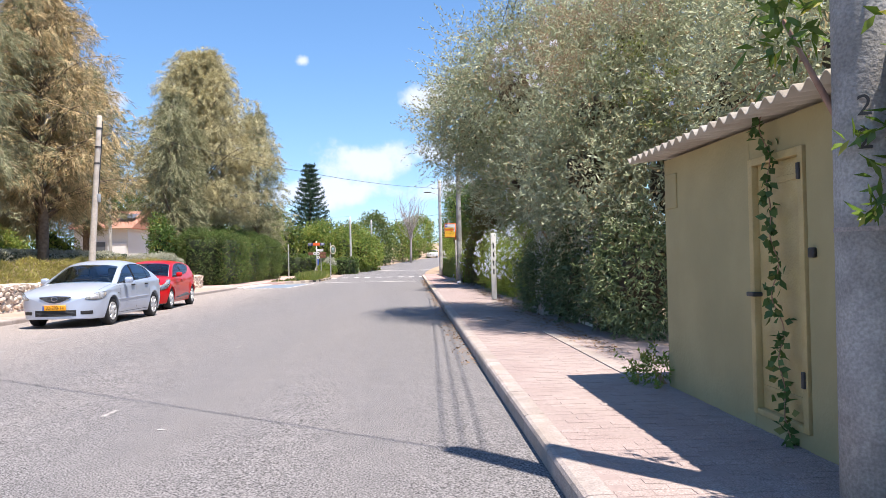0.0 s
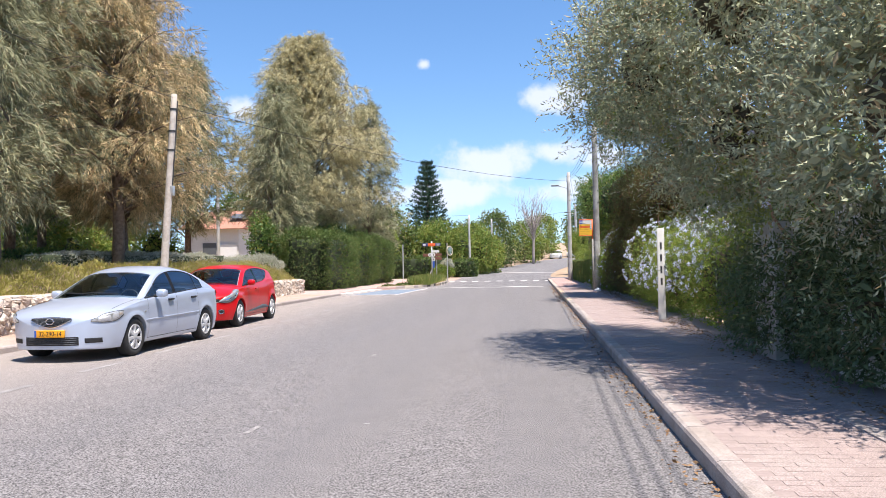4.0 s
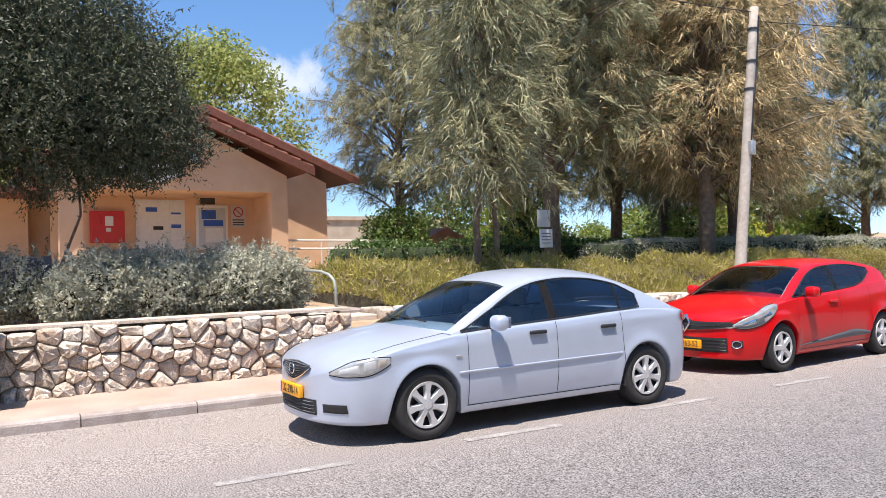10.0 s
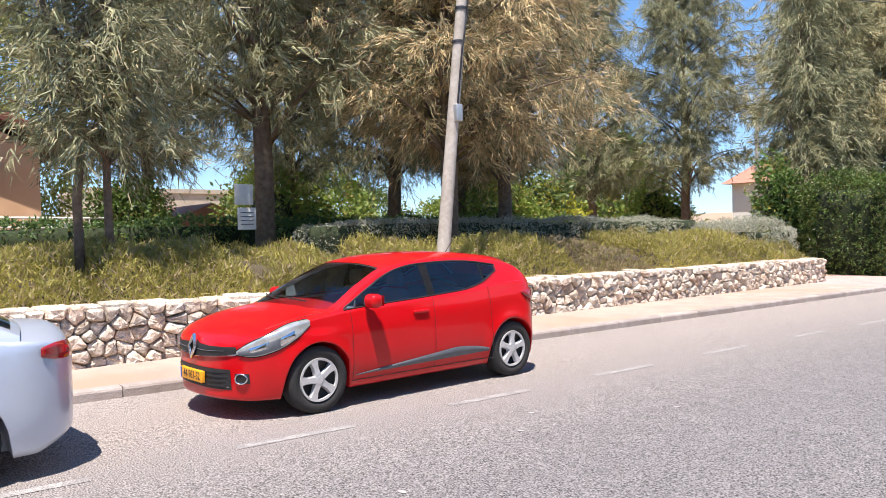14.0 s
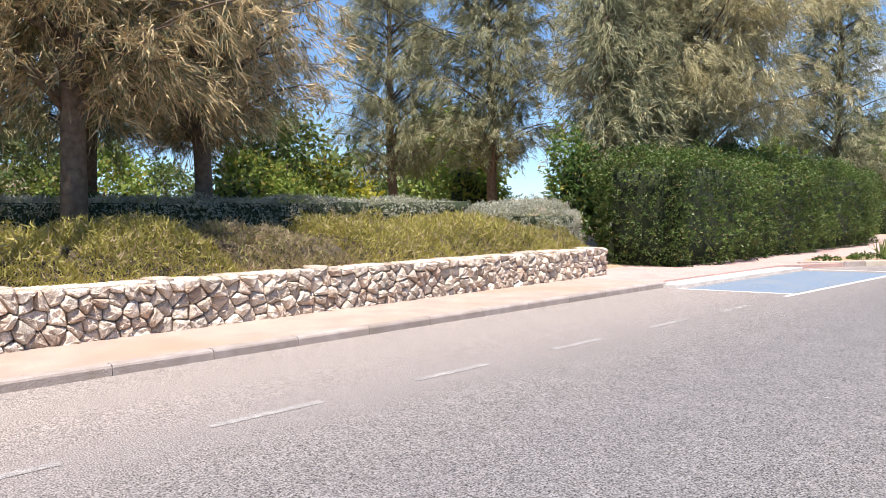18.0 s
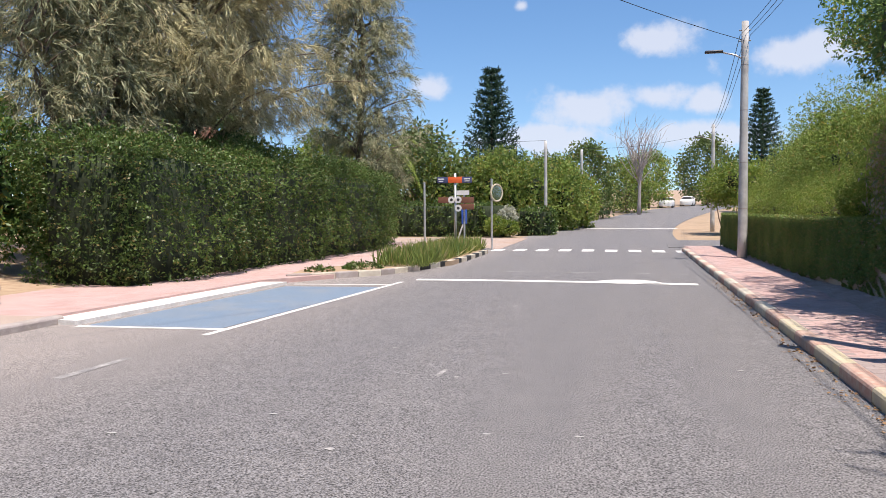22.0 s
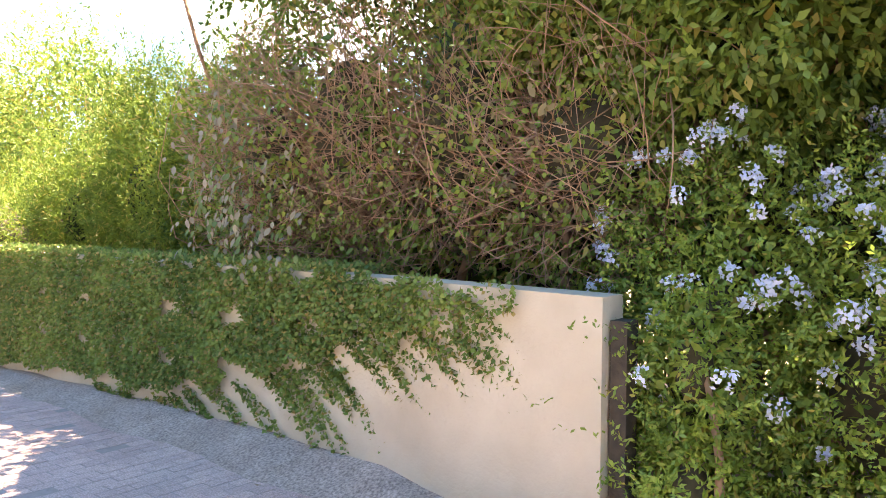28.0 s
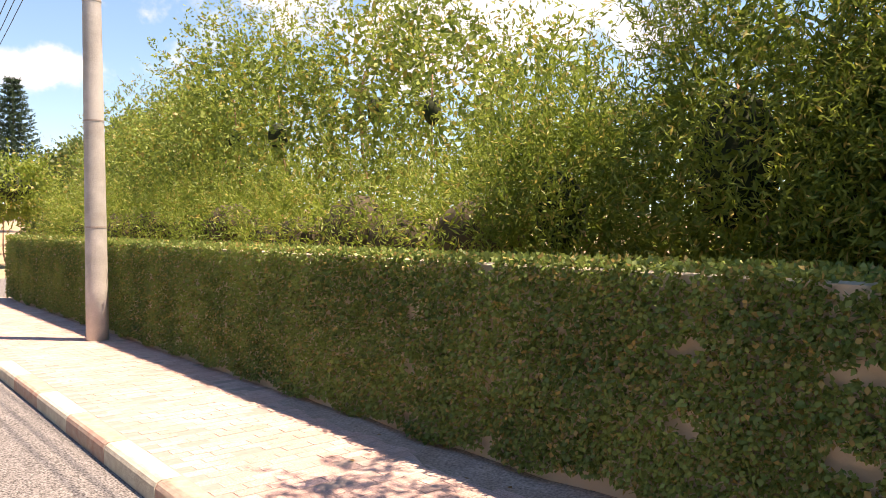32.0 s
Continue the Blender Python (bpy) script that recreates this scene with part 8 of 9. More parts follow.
# ---------- shed ----------
shed = thing("shed", "olive-green plastered shed with a corrugated roof", "shed")
piece("wall", Geo().box(2.5, 2.36, 0.0, 2.68, 4.06, 2.16), OLIVE_WALL, shed)
piece("wall", Geo().box(2.5, -3.0, 0.0, 2.68, 1.62, 2.16), OLIVE_WALL, shed)
piece("wall", Geo().box(2.503, 1.62, 1.95, 2.68, 2.36, 2.16), OLIVE_WALL, shed)
piece("wall", Geo().box(2.503, 1.62, 0.0, 2.68, 2.36, 0.23), OLIVE_WALL, shed)
piece("wall", Geo().box(2.68, 3.88, 0.0, 5.4, 4.06, 2.3), OLIVE_WALL, shed)
piece("wall", Geo().box(2.68, -3.0, 0.0, 5.4, -2.82, 2.3), OLIVE_WALL, shed)
piece("wall", Geo().box(5.4, -3.0, 0.0, 5.58, 4.06, 2.45), OLIVE_WALL, shed)
rf = Geo()
k = 46
for i in range(k * 8 + 1):
    y = -3.1 + 0.16 * i / 8
    z = 0.026 * math.cos(2 * math.pi * i / 8)
    rf.v += [(2.22, y, 2.19 + z), (5.8, y, 2.60 + z), (2.22, y, 2.180 + z), (5.8, y, 2.590 + z)]
for i in range(k * 8):
    a = 4 * i
    rf.f += [(a, a + 1, a + 5, a + 4), (a + 2, a + 6, a + 7, a + 3), (a, a + 4, a + 6, a + 2)]
CORR = material("weathered_fibre_sheet", (0.46, 0.40, 0.31), (0.58, 0.52, 0.43), 6, 0.85, bump=0.2, bscale=40, col3=(0.30, 0.22, 0.15), scale3=2)
piece("corrugated_roof", rf, CORR, shed, smooth=True)
door = thing("door_shed", "closed ochre-painted metal door of the shed", "door")
part("leaf", rounded_box(2.53, 1.70, 0.27, 2.56, 2.30, 1.90, 0.006), OCHRE_DOOR, door)
for y0, y1, z0, z1 in ((1.64, 1.70, 0.23, 1.95), (2.30, 2.36, 0.23, 1.95), (1.70, 2.30, 1.90, 1.95), (1.70, 2.30, 0.23, 0.27)):
    part("frame", rounded_box(2.485, y0, z0, 2.56, y1, z1, 0.005), OCHRE_DOOR, door)
for z0, z1 in ((1.76, 1.80), (0.40, 0.43)):
    part("panel_bead", rounded_box(2.522, 1.72, z0, 2.535, 2.28, z1, 0.004), OCHRE_DOOR, door)
for z in (0.5, 1.75):
    part("hinge", rounded_box(2.47, 1.66, z, 2.50, 1.69, z + 0.1, 0.005), DARK_METAL, door)
part("latch", rounded_box(2.46, 2.27, 1.02, 2.53, 2.37, 1.05, 0.006), DARK_METAL, door)
part("hook", rounded_box(2.47, 1.52, 1.28, 2.50, 1.58, 1.34, 0.01), DARK_METAL, door)
part("conduit_box", rounded_box(2.485, 3.75, 1.72, 2.503, 4.02, 2.02, 0.006), OLIVE_WALL, shed)
vine = thing("hanging_vine", "thin green vine hanging down the shed door", "climber")
rng = np.random.default_rng(77)
vp = [(2.44 - 0.02 * math.sin(i), 2.02 - 0.006 * i + 0.03 * math.sin(i * 0.7), 2.22 - i * 0.058) for i in range(38)]
piece("stem", Geo().tube(vp, 0.004, 5), TWIG, vine)
VP = np.repeat(np.array(vp), 5, 0) + rng.normal(size=(190, 3)) * 0.02
piece("foliage", leaf_mesh("foliage", VP, rng.normal(size=(190, 3)) + np.array([-0.3, 0, -0.8]), rand_dirs(190), 0.075 * rng.uniform(0.6, 1.2, 190), 0.05, L_DARK, 0.1), None, vine)
blob_bush("citrus_branch", "glossy green branch hanging beside the pole", "tree", [(2.30, 0.25, 1.88, 0.12, 0.10, 0.09), (2.22, 0.25, 1.58, 0.14, 0.10, 0.10), (2.30, 0.22, 2.26, 0.12, 0.10, 0.14), (2.04, 0.95, 2.42, 0.10, 0.14, 0.14), (2.5, -0.1, 2.05, 0.3, 0.3, 0.35)], 900, L_CITRUS, 0.105, 0.032, 161, core_k=0, root=(2.75, 0.5), ground=1.2, shoots=44, shoot=0.2)
blob_bush("weed", "small green weed at the shed corner", "weed", [(2.42, 4.25, 0.2, 0.2, 0.25, 0.14)], 700, L_MID, 0.06, 0.02, 162, core_k=0, shoots=12, shoot=0.2)

# driveway and pillar under the olive
tagged(piece("pavement", Geo().slab([(2.56, 4.1), (9, 4.1), (9, 8.0), (2.62, 7.6)], -0.02, 0.125), PALE_PAVE), "pale concrete driveway beside the shed", "pavement", kind="structure")
tagged(piece("gate_pillar", Geo().slab([(3.25, 9.9), (3.55, 9.9), (3.55, 11.7), (3.25, 11.7)], 0.0, 1.95, 0.01), WHITE_PAINT), "whitewashed wall pier under the olive branches", "wall", kind="structure")
ec = thing("meter_cabinet", "grey metal meter cabinet in the shrubs", "cabinet", place=pose(3.05, 13.2, 0.1))
part("body", rounded_box(-0.12, -0.4, 0, 0.2, 0.4, 1.75, 0.015), GALV, ec)
part("door", rounded_box(-0.14, -0.35, 0.75, -0.12, 0.35, 1.6, 0.008), GALV, ec)
wp = thing("white_post", "white slotted metal post with a chain hook", "post", place=pose(2.74, 19.5, 0.1))
part("shaft", rounded_box(-0.075, -0.02, 0, 0.075, 0.02, 1.95, 0.012), WHITE_PAINT, wp)
for z in (0.75, 1.0, 1.25, 1.5):
    piece("slot", Geo().box(-0.02, -0.0215, z, 0.02, 0.0215, z + 0.15), DARK_METAL, wp)
piece("hook", Geo().tube([(0.06, -0.02, 1.15), (0.16, -0.1, 1.05), (0.2, -0.1, 1.1)], 0.012, 6), DARK_METAL, wp)

# ---------- junction furniture ----------
sp = thing("direction_sign", "grey post with blue and orange direction boards", "sign", place=pose(-6.29, 54.3, 0.1))
piece("post", Geo().tube([(0, 0, -0.1), (0, 0, 2.75)], 0.045, 10), GALV, sp, smooth=True)
NAVY = material("navy_sign", (0.06, 0.07, 0.16), (0.07, 0.08, 0.18), 5, 0.5)
SIGN_BROWN = material("brown_sign", (0.17, 0.07, 0.04), (0.2, 0.085, 0.05), 5, 0.5)
part("board", rounded_box(-0.62, -0.06, 2.42, 0.6, -0.05, 2.63, 0.004), NAVY, sp)
part("centre_panel", rounded_box(-0.24, -0.065, 2.42, 0.26, -0.061, 2.63, 0.001), ORANGE, sp)
for x in (-0.5, 0.42):
    piece("writing_line", Geo().box(x - 0.09, -0.064, 2.54, x + 0.12, -0.061, 2.58), WHITE_PAINT, sp)
    piece("writing_line", Geo().box(x - 0.07, -0.064, 2.47, x + 0.1, -0.061, 2.50), WHITE_PAINT, sp)
for x, z, w in ((-0.38, 1.83, 0.44), (0.42, 1.83, 0.5), (0.42, 1.6, 0.5)):
    part("brown_board", rounded_box(x - w / 2, -0.04, z - 0.1, x + w / 2, -0.03, z + 0.1, 0.003), SIGN_BROWN, sp)
for x, z in ((-0.12, 1.84), (0.12, 1.84), (0.12, 1.55)):
    piece("disc", Geo().tube([(x, -0.07, z), (x, -0.05, z)], 0.12, 18), WHITE_PAINT, sp)
    piece("disc_mark", Geo().tube([(x, -0.075, z), (x, -0.071, z)], 0.05, 12), DARK_METAL, sp)
piece("yield_plate", Geo().slab([(0.05, -0.03), (0.5, -0.03), (0.5, -0.02), (0.05, -0.02)], 2.0, 2.16), WHITE_PAINT, sp)
piece("post", Geo().tube([(0.3, 0.1, -0.1), (0.3, 0.1, 2.1)], 0.035, 8), GALV, sp)
mr = thing("traffic_mirror", "round traffic mirror with a red and white rim on a post", "mirror", place=pose(-5.62, 58.0, 0.05, 0, 0, 52))
piece("post", Geo().tube([(0, 0, -0.05), (0, 0, 2.75)], 0.04, 8), GALV, mr)
piece("rim", Geo().tube([(0.22 + 0.3 * math.cos(a), -0.05, 2.2 + 0.33 * math.sin(a)) for a in [math.pi * i / 12 for i in range(25)]], 0.035, 6, False), KERB_Y, mr)
piece("mirror_face", Geo().tube([(0.22, -0.06, 2.2), (0.22, -0.03, 2.2)], 0.29, 20), CHROME, mr)
pp = thing("sign_post", "bare grey sign post at the corner", "post", place=pose(-9.67, 63.2, 0.0))
piece("post", Geo().tube([(0, 0, -0.05), (0, 0, 2.9)], 0.05, 8), GALV, pp)
bl = thing("leaning_sign", "small blue sign on a bent leaning post", "sign", place=pose(-6.9, 57.4, 0.0))
piece("post", Geo().tube([(0, 0, -0.05), (0.1, 0, 0.6), (0.35, 0, 1.3)], 0.03, 8), WHITE_PAINT, bl)
part("plate", rounded_box(0.2, -0.04, 1.05, 0.42, -0.03, 1.6, 0.005), BLUE_SIGN, bl)
# planted island
isl = Geo().slab([(-8.1, 44.5), (-6.3, 46.2), (-5.35, 49.5), (-5.35, 55.5), (-6.1, 56.6), (-7.2, 55.5), (-7.1, 49), (-8.4, 46.0)], -0.02, 0.14)
tagged(piece("planting_bed", isl, EARTH), "earth bed with strap-leaved plants at the corner", "ground", kind="structure")
ik = tagged(new("kerb"), "black and white kerb stones round the planting bed", "kerb", kind="structure")
line = [(-8.1, 44.4), (-7.2, 45.1), (-6.35, 46.0), (-5.8, 47.6), (-5.4, 49.4), (-5.3, 51.4), (-5.3, 53.5), (-5.35, 55.4), (-5.9, 56.6)]
kb = 0
for (ax, ay), (bx, by) in zip(line, line[1:]):
    d = Vector((bx - ax, by - ay, 0))
    m = max(1, round(d.length / 0.6))
    for i in range(m):
        a, b = Vector((ax, ay, 0)) + d * (i / m), Vector((ax, ay, 0)) + d * ((i + 0.97) / m)
        nrm = Vector((-d.y, d.x, 0)).normalized() * 0.15
        piece("kerb_stone", Geo().slab([(a.x, a.y), (b.x, b.y), (b.x + nrm.x, b.y + nrm.y), (a.x + nrm.x, a.y + nrm.y)], -0.03, 0.15, 0.02), (KERB_W if kb % 2 else CONCRETE) if ay < 47 else (KERB_W, BLACK)[kb % 2], ik)
        kb += 1
rng = np.random.default_rng(55)
n = 4200
Q = np.stack([rng.uniform(-6.9, -5.55, n), rng.uniform(47.0, 56.0, n), np.full(n, 0.12)], 1)
D = rng.normal(size=(n, 3)) * 0.3 + np.array([0, 0, 1.0])
ir = thing("strap_leaved_plants", "clumps of yellow-green strap-leaved plants in the bed", "plant")
piece("foliage", leaf_mesh("foliage", Q, D, rand_dirs(n), 0.55 * rng.uniform(0.6, 1.2, n), 0.035, L_IRIS), None, ir)
blob_bush("ground_cover", "low green creeping plant on the earth bed", "plant", [(-7.0, 46.4, 0.16, 0.5, 0.5, 0.12), (-7.7, 45.4, 0.14, 0.35, 0.35, 0.1)], 1500, L_BOX, 0.07, 0.05, 163, core_k=0)
# far hedges, far trees
hedge("low_hedge", (-22.0, 72.5, 0.0, -7.2, 74.0, 1.95), 9000, L_BOX, 0.16, 0.09, "clipped hedge across the side street", seed=20, rough=0.1)
hedge("low_hedge", (-6.6, 73.5, 0.0, -4.6, 76.0, 1.6), 3000, L_BOX, 0.16, 0.09, "clipped hedge across the side street", seed=21, rough=0.1)
blob_bush("round_bush", "rounded yellow-green clipped bush by the junction", "shrub", [(-7.6, 71.6, 0.7, 0.6, 0.6, 0.55), (-6.9, 71.8, 0.55, 0.5, 0.5, 0.45)], 2400, L_BRIGHT, 0.12, 0.06, 164)
blob_bush("grey_bush", "rounded grey-green clipped bush by the junction", "shrub", [(-7.1, 72.4, 1.2, 0.6, 0.6, 0.5)], 1500, L_SILVER, 0.12, 0.06, 165)
blob_bush("tall_shrub", "tall dark green shrub by the road", "shrub", [(-4.6, 82, 2.4, 1.5, 2.2, 2.3), (-6.5, 80, 2.6, 1.6, 2.0, 2.4), (-3.4, 86.0, 2.2, 1.2, 2.0, 2.1), (-8.5, 79, 2.8, 1.8, 1.8, 2.5)], 14000, L_MID, 0.2, 0.1, 166, shoots=200, shoot=0.6)
rng = np.random.default_rng(90)
ar = thing("conifer", "tall dark tiered conifer beyond the junction", "tree", place=pose(-11.2, 92.0, 0.2))
piece("trunk", Geo().tube([(0, 0, -0.2), (0, 0, 13.2)], [0.25, 0.03], 10), BARK, ar)
Ps, Ds = [], []
for tier in range(19):
    h = 2.0 + tier * 0.6
    R = 2.7 * (1 - (tier / 19.5) ** 1.5) + 0.25
    for b in range(11):
        az = b * 2 * math.pi / 11 + tier * 0.5 + rng.normal() * 0.08
        o = np.array([math.cos(az), math.sin(az), 0.0])
        m = int(30 + 55 * R / 2.7)
        t = rng.random(m)
        Ps.append(np.array([0, 0, h]) + o * (R * t)[:, None] + np.array([0, 0, 0.28]) * (t ** 2)[:, None] * R + rng.normal(size=(m, 3)) * 0.07)
        Ds.append(o * 0.6 + rng.normal(size=(m, 3)) * 0.5 + np.array([0, 0, 0.15]))
P, D = np.concatenate(Ps), np.concatenate(Ds)
piece("crown", leaf_mesh("crown", P, D, rand_dirs(len(P)), 0.38 * rng.uniform(0.6, 1.2, len(P)), 0.10, L_CONIFER), None, ar)
ar2 = copy_thing(ar, pose(14.0, 116, 2.4) @ Matrix.Scale(0.9, 4))
dt = thing("bare_tree", "leafless grey tree in the distance", "tree", place=pose(1.2, 112.0, float(rise(112)) - 0.1))
br = Geo()
limb(br, (0, 0, 0), (0.1, 0, 6.0), 0.2, 0.12, 0.03, 7)
for i in range(46):
    az, u = i * 2.4, rng.uniform(0.5, 1.0)
    a = Vector((0.05, 0, 3.0 + 3.0 * rng.random()))
    b = Vector((math.cos(az) * 2.6 * u, math.sin(az) * 2.6 * u, 6.5 + 4.2 * rng.random() * (1.2 - 0.6 * u)))
    pts = limb(br, a, b, 0.06, 0.012, 0.12, 5)
    for j in range(3):
        c = pts[3 + j % 3]
        limb(br, c, c + Vector((rng.normal() * 0.6, rng.normal() * 0.6, 0.9 + 0.5 * rng.random())), 0.02, 0.006, 0.1, 4)
DEADWOOD = material("grey_dead_wood", (0.30, 0.26, 0.24), (0.4, 0.35, 0.32), 8, 0.9)
piece("trunk", br, DEADWOOD, dt, smooth=True)


def far_car(x, y, turn):
    c = thing("distant_car", "white car parked far up the street", "car", place=pose(x, y, float(rise(y)) + 0.02, 0, 0, turn))
    C = CarShape(HATCH)
    piece("body", car_lower(C), WHITE_PAINT, c, smooth=True)
    for kind, g in car_cabin(C).items():
        piece("cabin_shell" if kind == "shell" else "window", g, WHITE_PAINT if kind == "shell" else BLACK, c, smooth=True)
    for yw in HATCH["hubs"]:
        for sg in (-1, 1):
            piece("wheel", lathe([(-0.1, 0.0), (-0.1, 0.31), (0.1, 0.31), (0.1, 0.0)], 18), RUBBER, c, place=pose(sg * 0.76, yw, 0.31))


far_car(5.0, 132.0, -8)
far_car(8.2, 141.0, -12)


def far_house(x0, y0, x1, y1, z0, z1, wall, roofed, label, rise=1.7):
    h = thing("house", label, "house")
    piece("wall", Geo().box(x0, y0, z0, x1, y1, z1), wall, h)
    if roofed:
        m = (y0 + y1) / 2
        g = Geo()
        for x in (x0 - 0.5, x1 + 0.5):
            g.v += [(x, y0 - 0.5, z1), (x, y1 + 0.5, z1), (x, m, z1 + rise)]
        g.f = [(0, 1, 2)[::-1], (3, 4, 5), (0, 3, 5, 2), (1, 2, 5, 4), (0, 1, 4, 3)]
        piece("roof", g, TILE, h)
    else:
        piece("parapet", Geo().box(x0 - 0.1, y0 - 0.1, z1, x1 + 0.1, y1 + 0.1, z1 + 0.25), wall, h)
    for i in range(3) if z1 - z0 > 2.4 and x1 - x0 > 5 else ():
        xa = x0 + (x1 - x0) * (0.15 + 0.28 * i)
        w = piece("window", Geo().box(xa, y0 - 0.03, z0 + 1.2, xa + 1.0, y0 - 0.002, z0 + 2.3), GREY_TRIM, h)
        piece("window_frame", Geo().box(xa - 0.06, y0 - 0.05, z0 + 1.12, xa + 1.06, y0 - 0.031, z0 + 1.2), WHITE_PAINT, w)
    return h


white_house = far_house(-26.6, 61.0, -22.3, 70.0, 0.0, 4.4, WHITE_PAINT, True, "white house with a red tiled roof behind the trees")
# added whiter panel, sunlight on the low wall put into its colour
piece("sunlit_wall_panel", Geo().box(-23.9, 60.9, 0.6, -22.4, 60.96, 3.2), SUNLIT_WALL, white_house, "white panel painted as the sunlit low part of the wall")
piece("large_window", Geo().box(-25.2, 60.92, 1.9, -24.1, 60.96, 3.3), GREY_TRIM, white_house)
piece("solar_panel", Geo().quad((-23.6, 62.2, 5.28), (-22.2, 62.2, 5.28), (-22.2, 63.6, 5.74), (-23.6, 63.6, 5.74)), GREY_TRIM, white_house)
far_house(-52.0, 28.0, -45.0, 40.0, 0.5, 4.4, PLASTER, False, "pale flat-roofed house behind the trees")
far_house(-30.0, 25.5, -25.0, 27.7, 0.5, 2.1, PLASTER, True, "low hut with a faded tiled roof behind the shrubs", 0.75)
far_house(-38.5, 58.0, -34.6, 63.0, 0.3, 2.45, WHITE_PAINT, True, "small white house with an orange tiled roof behind the trees", 1.4)
fc = thing("notice_papers", "two white notices pinned to a tree trunk", "notice")
part("paper", rounded_box(-15.30, 23.35, 2.36, -15.28, 23.75, 2.78, 0.002), WHITE_PAINT, fc)
part("paper", rounded_box(-15.29, 23.40, 1.85, -15.27, 23.80, 2.30, 0.002), WHITE_PAINT, fc)
for i in range(4):
    piece("writing_line", Geo().box(-15.27, 23.46, 1.95 + 0.08 * i, -15.265, 23.74, 1.97 + 0.08 * i), GREY_TRIM, fc)
tagged(piece("log_stump", Geo().tube([(-12.9, 19.3, 0.7), (-12.9, 19.3, 1.3)], 0.25, 12), BARK), "dark sawn stump among the shrubs", "stump")

# leaf litter
rng = np.random.default_rng(99)
n = 4200
y = rng.uniform(6.5, 46, n)
side_in = rng.random(n) < 0.7
x = np.where(side_in, 2.5 + 0.016 * np.minimum(y, 45) + np.abs(rng.normal(size=n)) * -0.25 + 0.25, 0.97 + 0.0098 * y - np.abs(rng.normal(size=n)) * 0.12)
z = np.where(x > 0.97 + 0.0098 * y, 0.135, 0.006)
P = np.stack([x, y, z], 1)
D = rng.normal(size=(n, 3)) * np.array([1, 1, 0.12])
tagged(piece("leaf_litter", leaf_mesh("leaf_litter", P, D, rng.normal(size=(n, 3)) * np.array([1, 1, 0.2]), 0.05 * rng.uniform(0.5, 1.3, n), 0.025, L_LITTER, 0.12), None), "scattered dry brown leaves along the footway", "leaves", kind="stuff")

# ---------- paving bricks ----------
bw, bl_ = 0.1, 0.2
paving = tagged(new("pavement"), "worn red brick paving of the footway", "pavement", kind="structure")
one = Geo().slab([(-bl_ / 2 + 0.0025, -bw / 2 + 0.0025), (bl_ / 2 - 0.0025, -bw / 2 + 0.0025), (bl_ / 2 - 0.0025, bw / 2 - 0.0025), (-bl_ / 2 + 0.0025, bw / 2 - 0.0025)], 0.09, 0.13, 0.004).mesh("brick", PAVER_GREY)
rest, worn = Geo(), Geo()
made = 0
rr = random.Random(4)
row = 0
y = -4.0
while y < 59.5:
    x = kerb_right(y) + 0.165 + (0.1 if row % 2 else 0.0)
    end = foot_inner(y) + (0.32 if y < 37.5 else 0.02) - (0.2 if y < 8 else 0)
    while x + bl_ / 2 < end:
        if 33.2 < y < 35.4 and made < 300:
            piece("brick", one, None, paving, place=pose(x + bl_ / 2, y, rr.uniform(-0.002, 0.002)))
            made += 1
        else:
            dz = rr.uniform(-0.002, 0.002)
            c, h = 0.003, 0.0016
            a0, a1, b0, b1 = x + h, x + bl_ - h, y - bw / 2 + h, y + bw / 2 - h
            lay = worn if y < 37.5 + 1.5 * math.sin(x * 3) else rest
            m = len(lay.v)
            lay.v += [(a0, b0, 0.118), (a1, b0, 0.118), (a1, b1, 0.118), (a0, b1, 0.118), (a0 + c, b0 + c, 0.13 + dz), (a1 - c, b0 + c, 0.13 + dz), (a1 - c, b1 - c, 0.13 + dz), (a0 + c, b1 - c, 0.13 + dz)]
            lay.f += [(m + 4, m + 5, m + 6, m + 7), (m, m + 1, m + 5, m + 4), (m + 1, m + 2, m + 6, m + 5), (m + 2, m + 3, m + 7, m + 6), (m + 3, m, m + 4, m + 7)]
        x += bl_
    y += bw
    row += 1
tagged(piece("bricks", rest, PAVER, paving), kind="stuff")
tagged(piece("bricks", worn, PAVER_GREY, paving), kind="stuff")


# palm behind the end of the tall hedge
palm = thing("palm_tree", "green palm with arching fronds behind the hedge", "tree", place=pose(-11.3, 62.0, 0.05))
pt = Geo()
pt.tube([(0, 0, -0.1), (0.05, 0, 2.0), (0.1, 0.05, 4.2)], [0.24, 0.2, 0.2], 10)
piece("trunk", pt, BARK, palm, smooth=True)
rng = np.random.default_rng(301)
for i in range(26):
    az, lift = i * 2.4, rng.uniform(-0.2, 1.1)
    o = np.array([math.cos(az), math.sin(az), 0.0])
    m = 64
    t = np.repeat((np.arange(m // 2) + 0.5) / (m // 2), 2)[:, None]
    sg = np.tile([1.0, -1.0], m // 2)[:, None]
    Ln = rng.uniform(1.7, 2.3)
    P = np.array([0.1, 0.05, 4.2]) + o * Ln * t * (1 - 0.25 * t) + np.array([0, 0, 1.0]) * (lift * Ln * t - 0.85 * Ln * t * t)
    across = np.array([-o[1], o[0], 0.0])
    D = across * sg + o * 0.7 + np.array([0, 0, -0.45])
    piece("frond", leaf_mesh("frond", P, D, rand_dirs(m) * 0.3 + o, 0.42 * (1.1 - 0.6 * t[:, 0]), 0.035, L_MID, 0.0), None, palm)

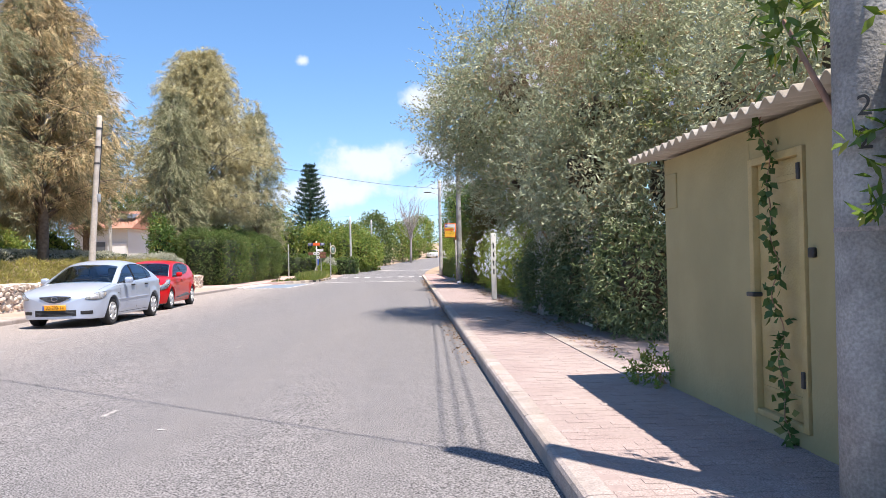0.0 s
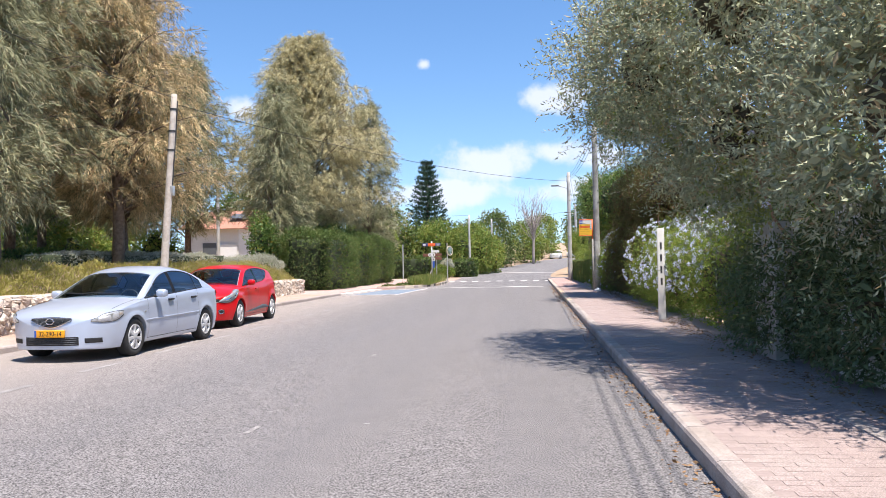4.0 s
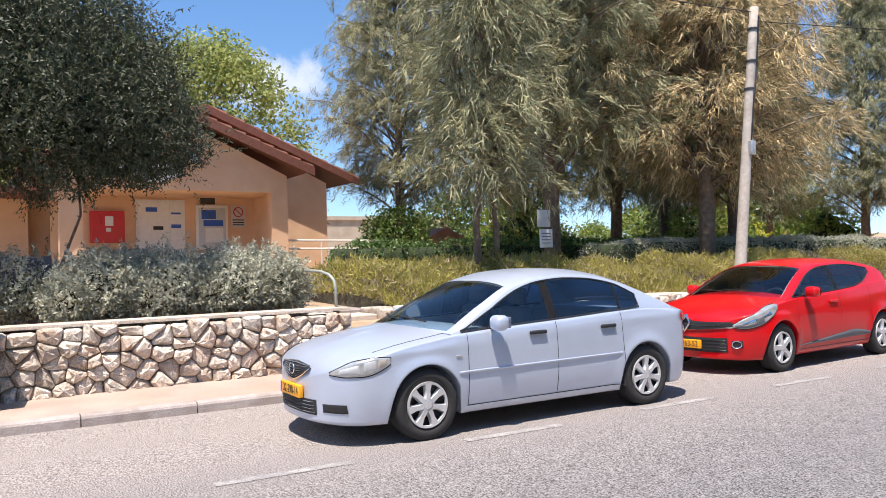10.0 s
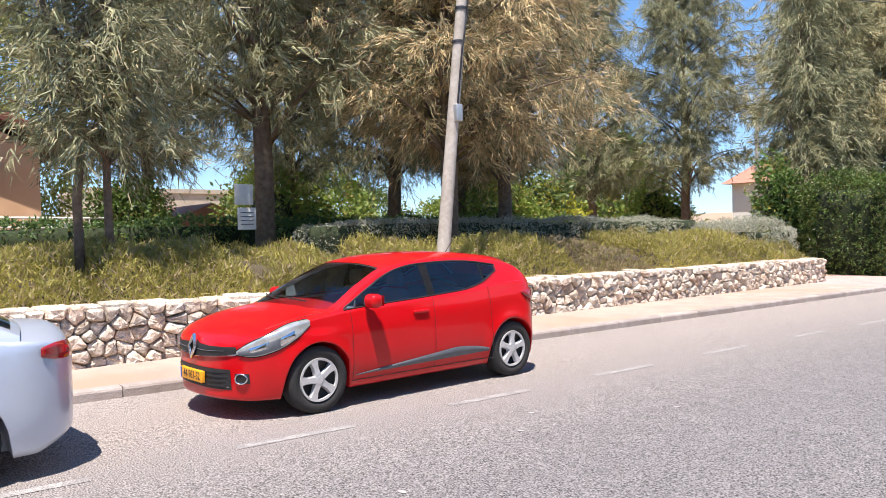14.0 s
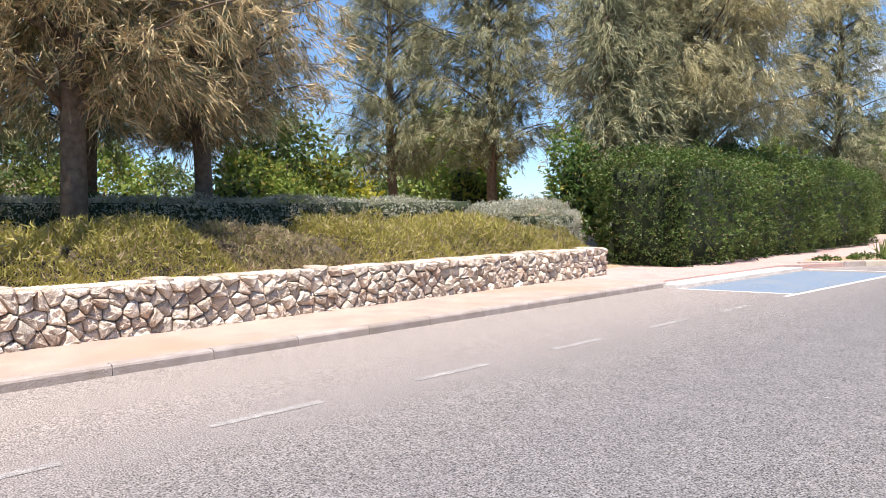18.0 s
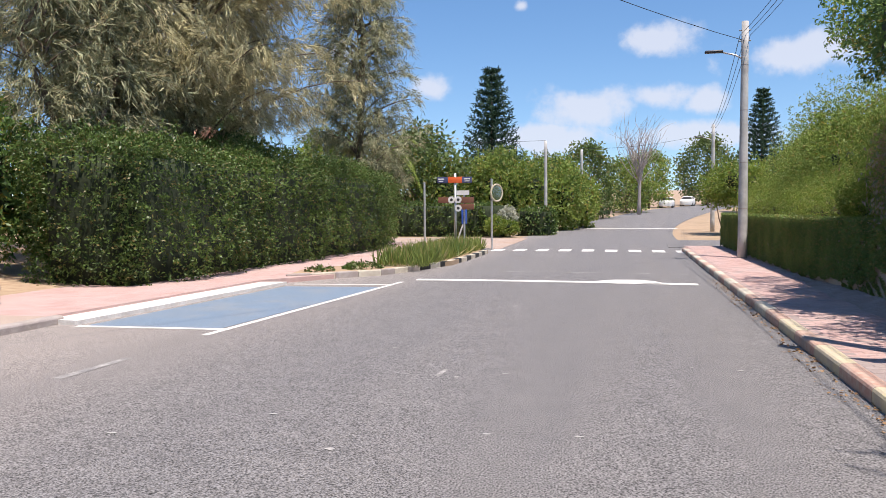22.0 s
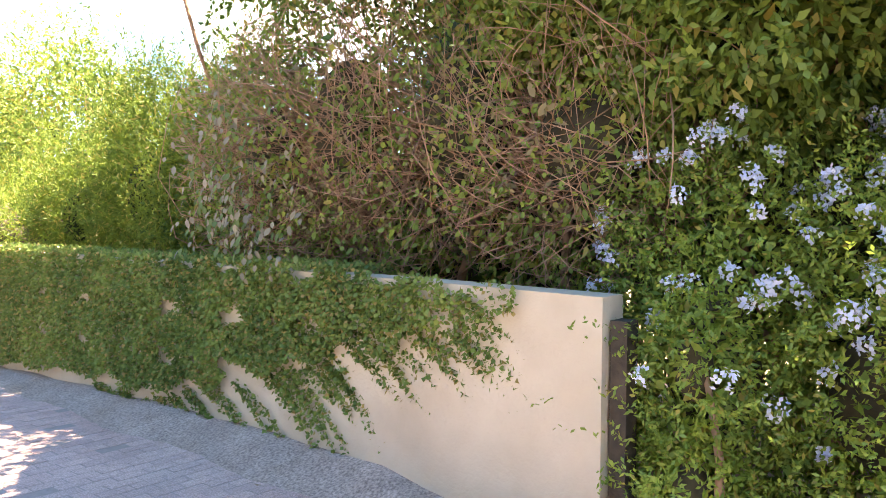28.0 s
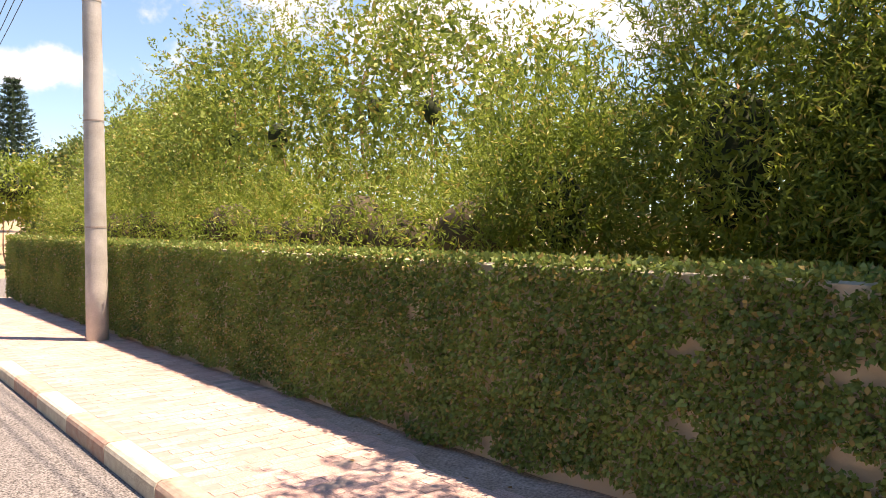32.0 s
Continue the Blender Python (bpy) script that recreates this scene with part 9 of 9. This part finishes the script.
# bits of litter and worn paint flecks on the road
FLECK = material("pale_fleck", (0.42, 0.40, 0.38), (0.32, 0.30, 0.29), 30, 0.9)
for i in range(48):
    r_ = random.Random(500 + i)
    fx, fy = r_.uniform(-5.5, 0.6), r_.uniform(2, 52)
    g = Geo()
    a0 = r_.uniform(0, 6.3)
    pts = [(fx + math.cos(a0 + 1.05 * q) * r_.uniform(0.012, 0.03) * 1.8, fy + math.sin(a0 + 1.05 * q) * r_.uniform(0.012, 0.03)) for q in range(6)]
    g.v = [(px, py, road_z(px, py) + 0.005) for px, py in pts]
    g.f = [tuple(range(6))]
    tagged(piece("paint_fleck", g, FLECK), "pale fleck of worn paint on the asphalt", "road marking", "flecks on the road", kind="structure")
blot = Geo()
for ring_y, half in ((44.7, 0.25), (44.95, 0.75), (45.3, 0.6), (45.6, 0.25)):
    blot.v += [(-0.55 - half, ring_y, road_z(-0.5, ring_y) + 0.011), (-0.55 + half, ring_y + 0.05, road_z(-0.5, ring_y) + 0.011)]
blot.f = [(2 * i, 2 * i + 1, 2 * i + 3, 2 * i + 2) for i in range(3)]
tagged(piece("paint_blot", blot, WHITE_LINE), "spilled blot of white road paint on the stop line", "road marking", kind="structure")


# planting that closes the view across the junction and behind the terrace trees
blob_bush("tall_shrub", "tall dense yellow-green shrub beside the far road", "shrub", [(-6.6, 88.0, 2.6, 1.7, 1.9, 3.2), (-7.6, 86.0, 2.2, 1.6, 1.8, 2.6)], 7000, L_FAR, 0.22, 0.10, 311, shoots=120, shoot=0.8)
blob_bush("tall_shrub", "tall dark green shrub behind the clipped hedge", "shrub", [(-9.6, 79.5, 2.4, 1.9, 1.9, 2.8), (-12.6, 80.0, 2.6, 2.0, 1.9, 2.9), (-7.6, 79.0, 1.9, 1.3, 1.5, 2.2)], 9000, L_MID, 0.2, 0.09, 312, shoots=120, shoot=0.7)
blob_bush("street_tree", "leafy light green tree beside the far footway", "tree", [(5.9, 74.5, 3.1, 1.7, 1.8, 1.2), (5.4, 76.5, 2.8, 1.5, 1.6, 1.1)], 6000, L_BRIGHT, 0.16, 0.07, 313, shoots=120, shoot=0.7)
blob_bush("garden_shrub", "long row of shrubs at the back of the terrace", "shrub", row_blobs(26.5, 60.0, -29.5, 1.2, 1.4, 1.2, 31, 2.4, 0.7), 13000, L_MID, 0.22, 0.10, 314, shoots=100, shoot=0.6, ground=0.8)

tagged(piece("pavement", Geo().slab([(2.28, 4.2), (2.42, 4.2), (2.44, 9.4), (2.30, 9.4)], 0.1, 0.142, 0.006), CONCRETE), "narrow concrete edging beside the driveway", "pavement", kind="structure")
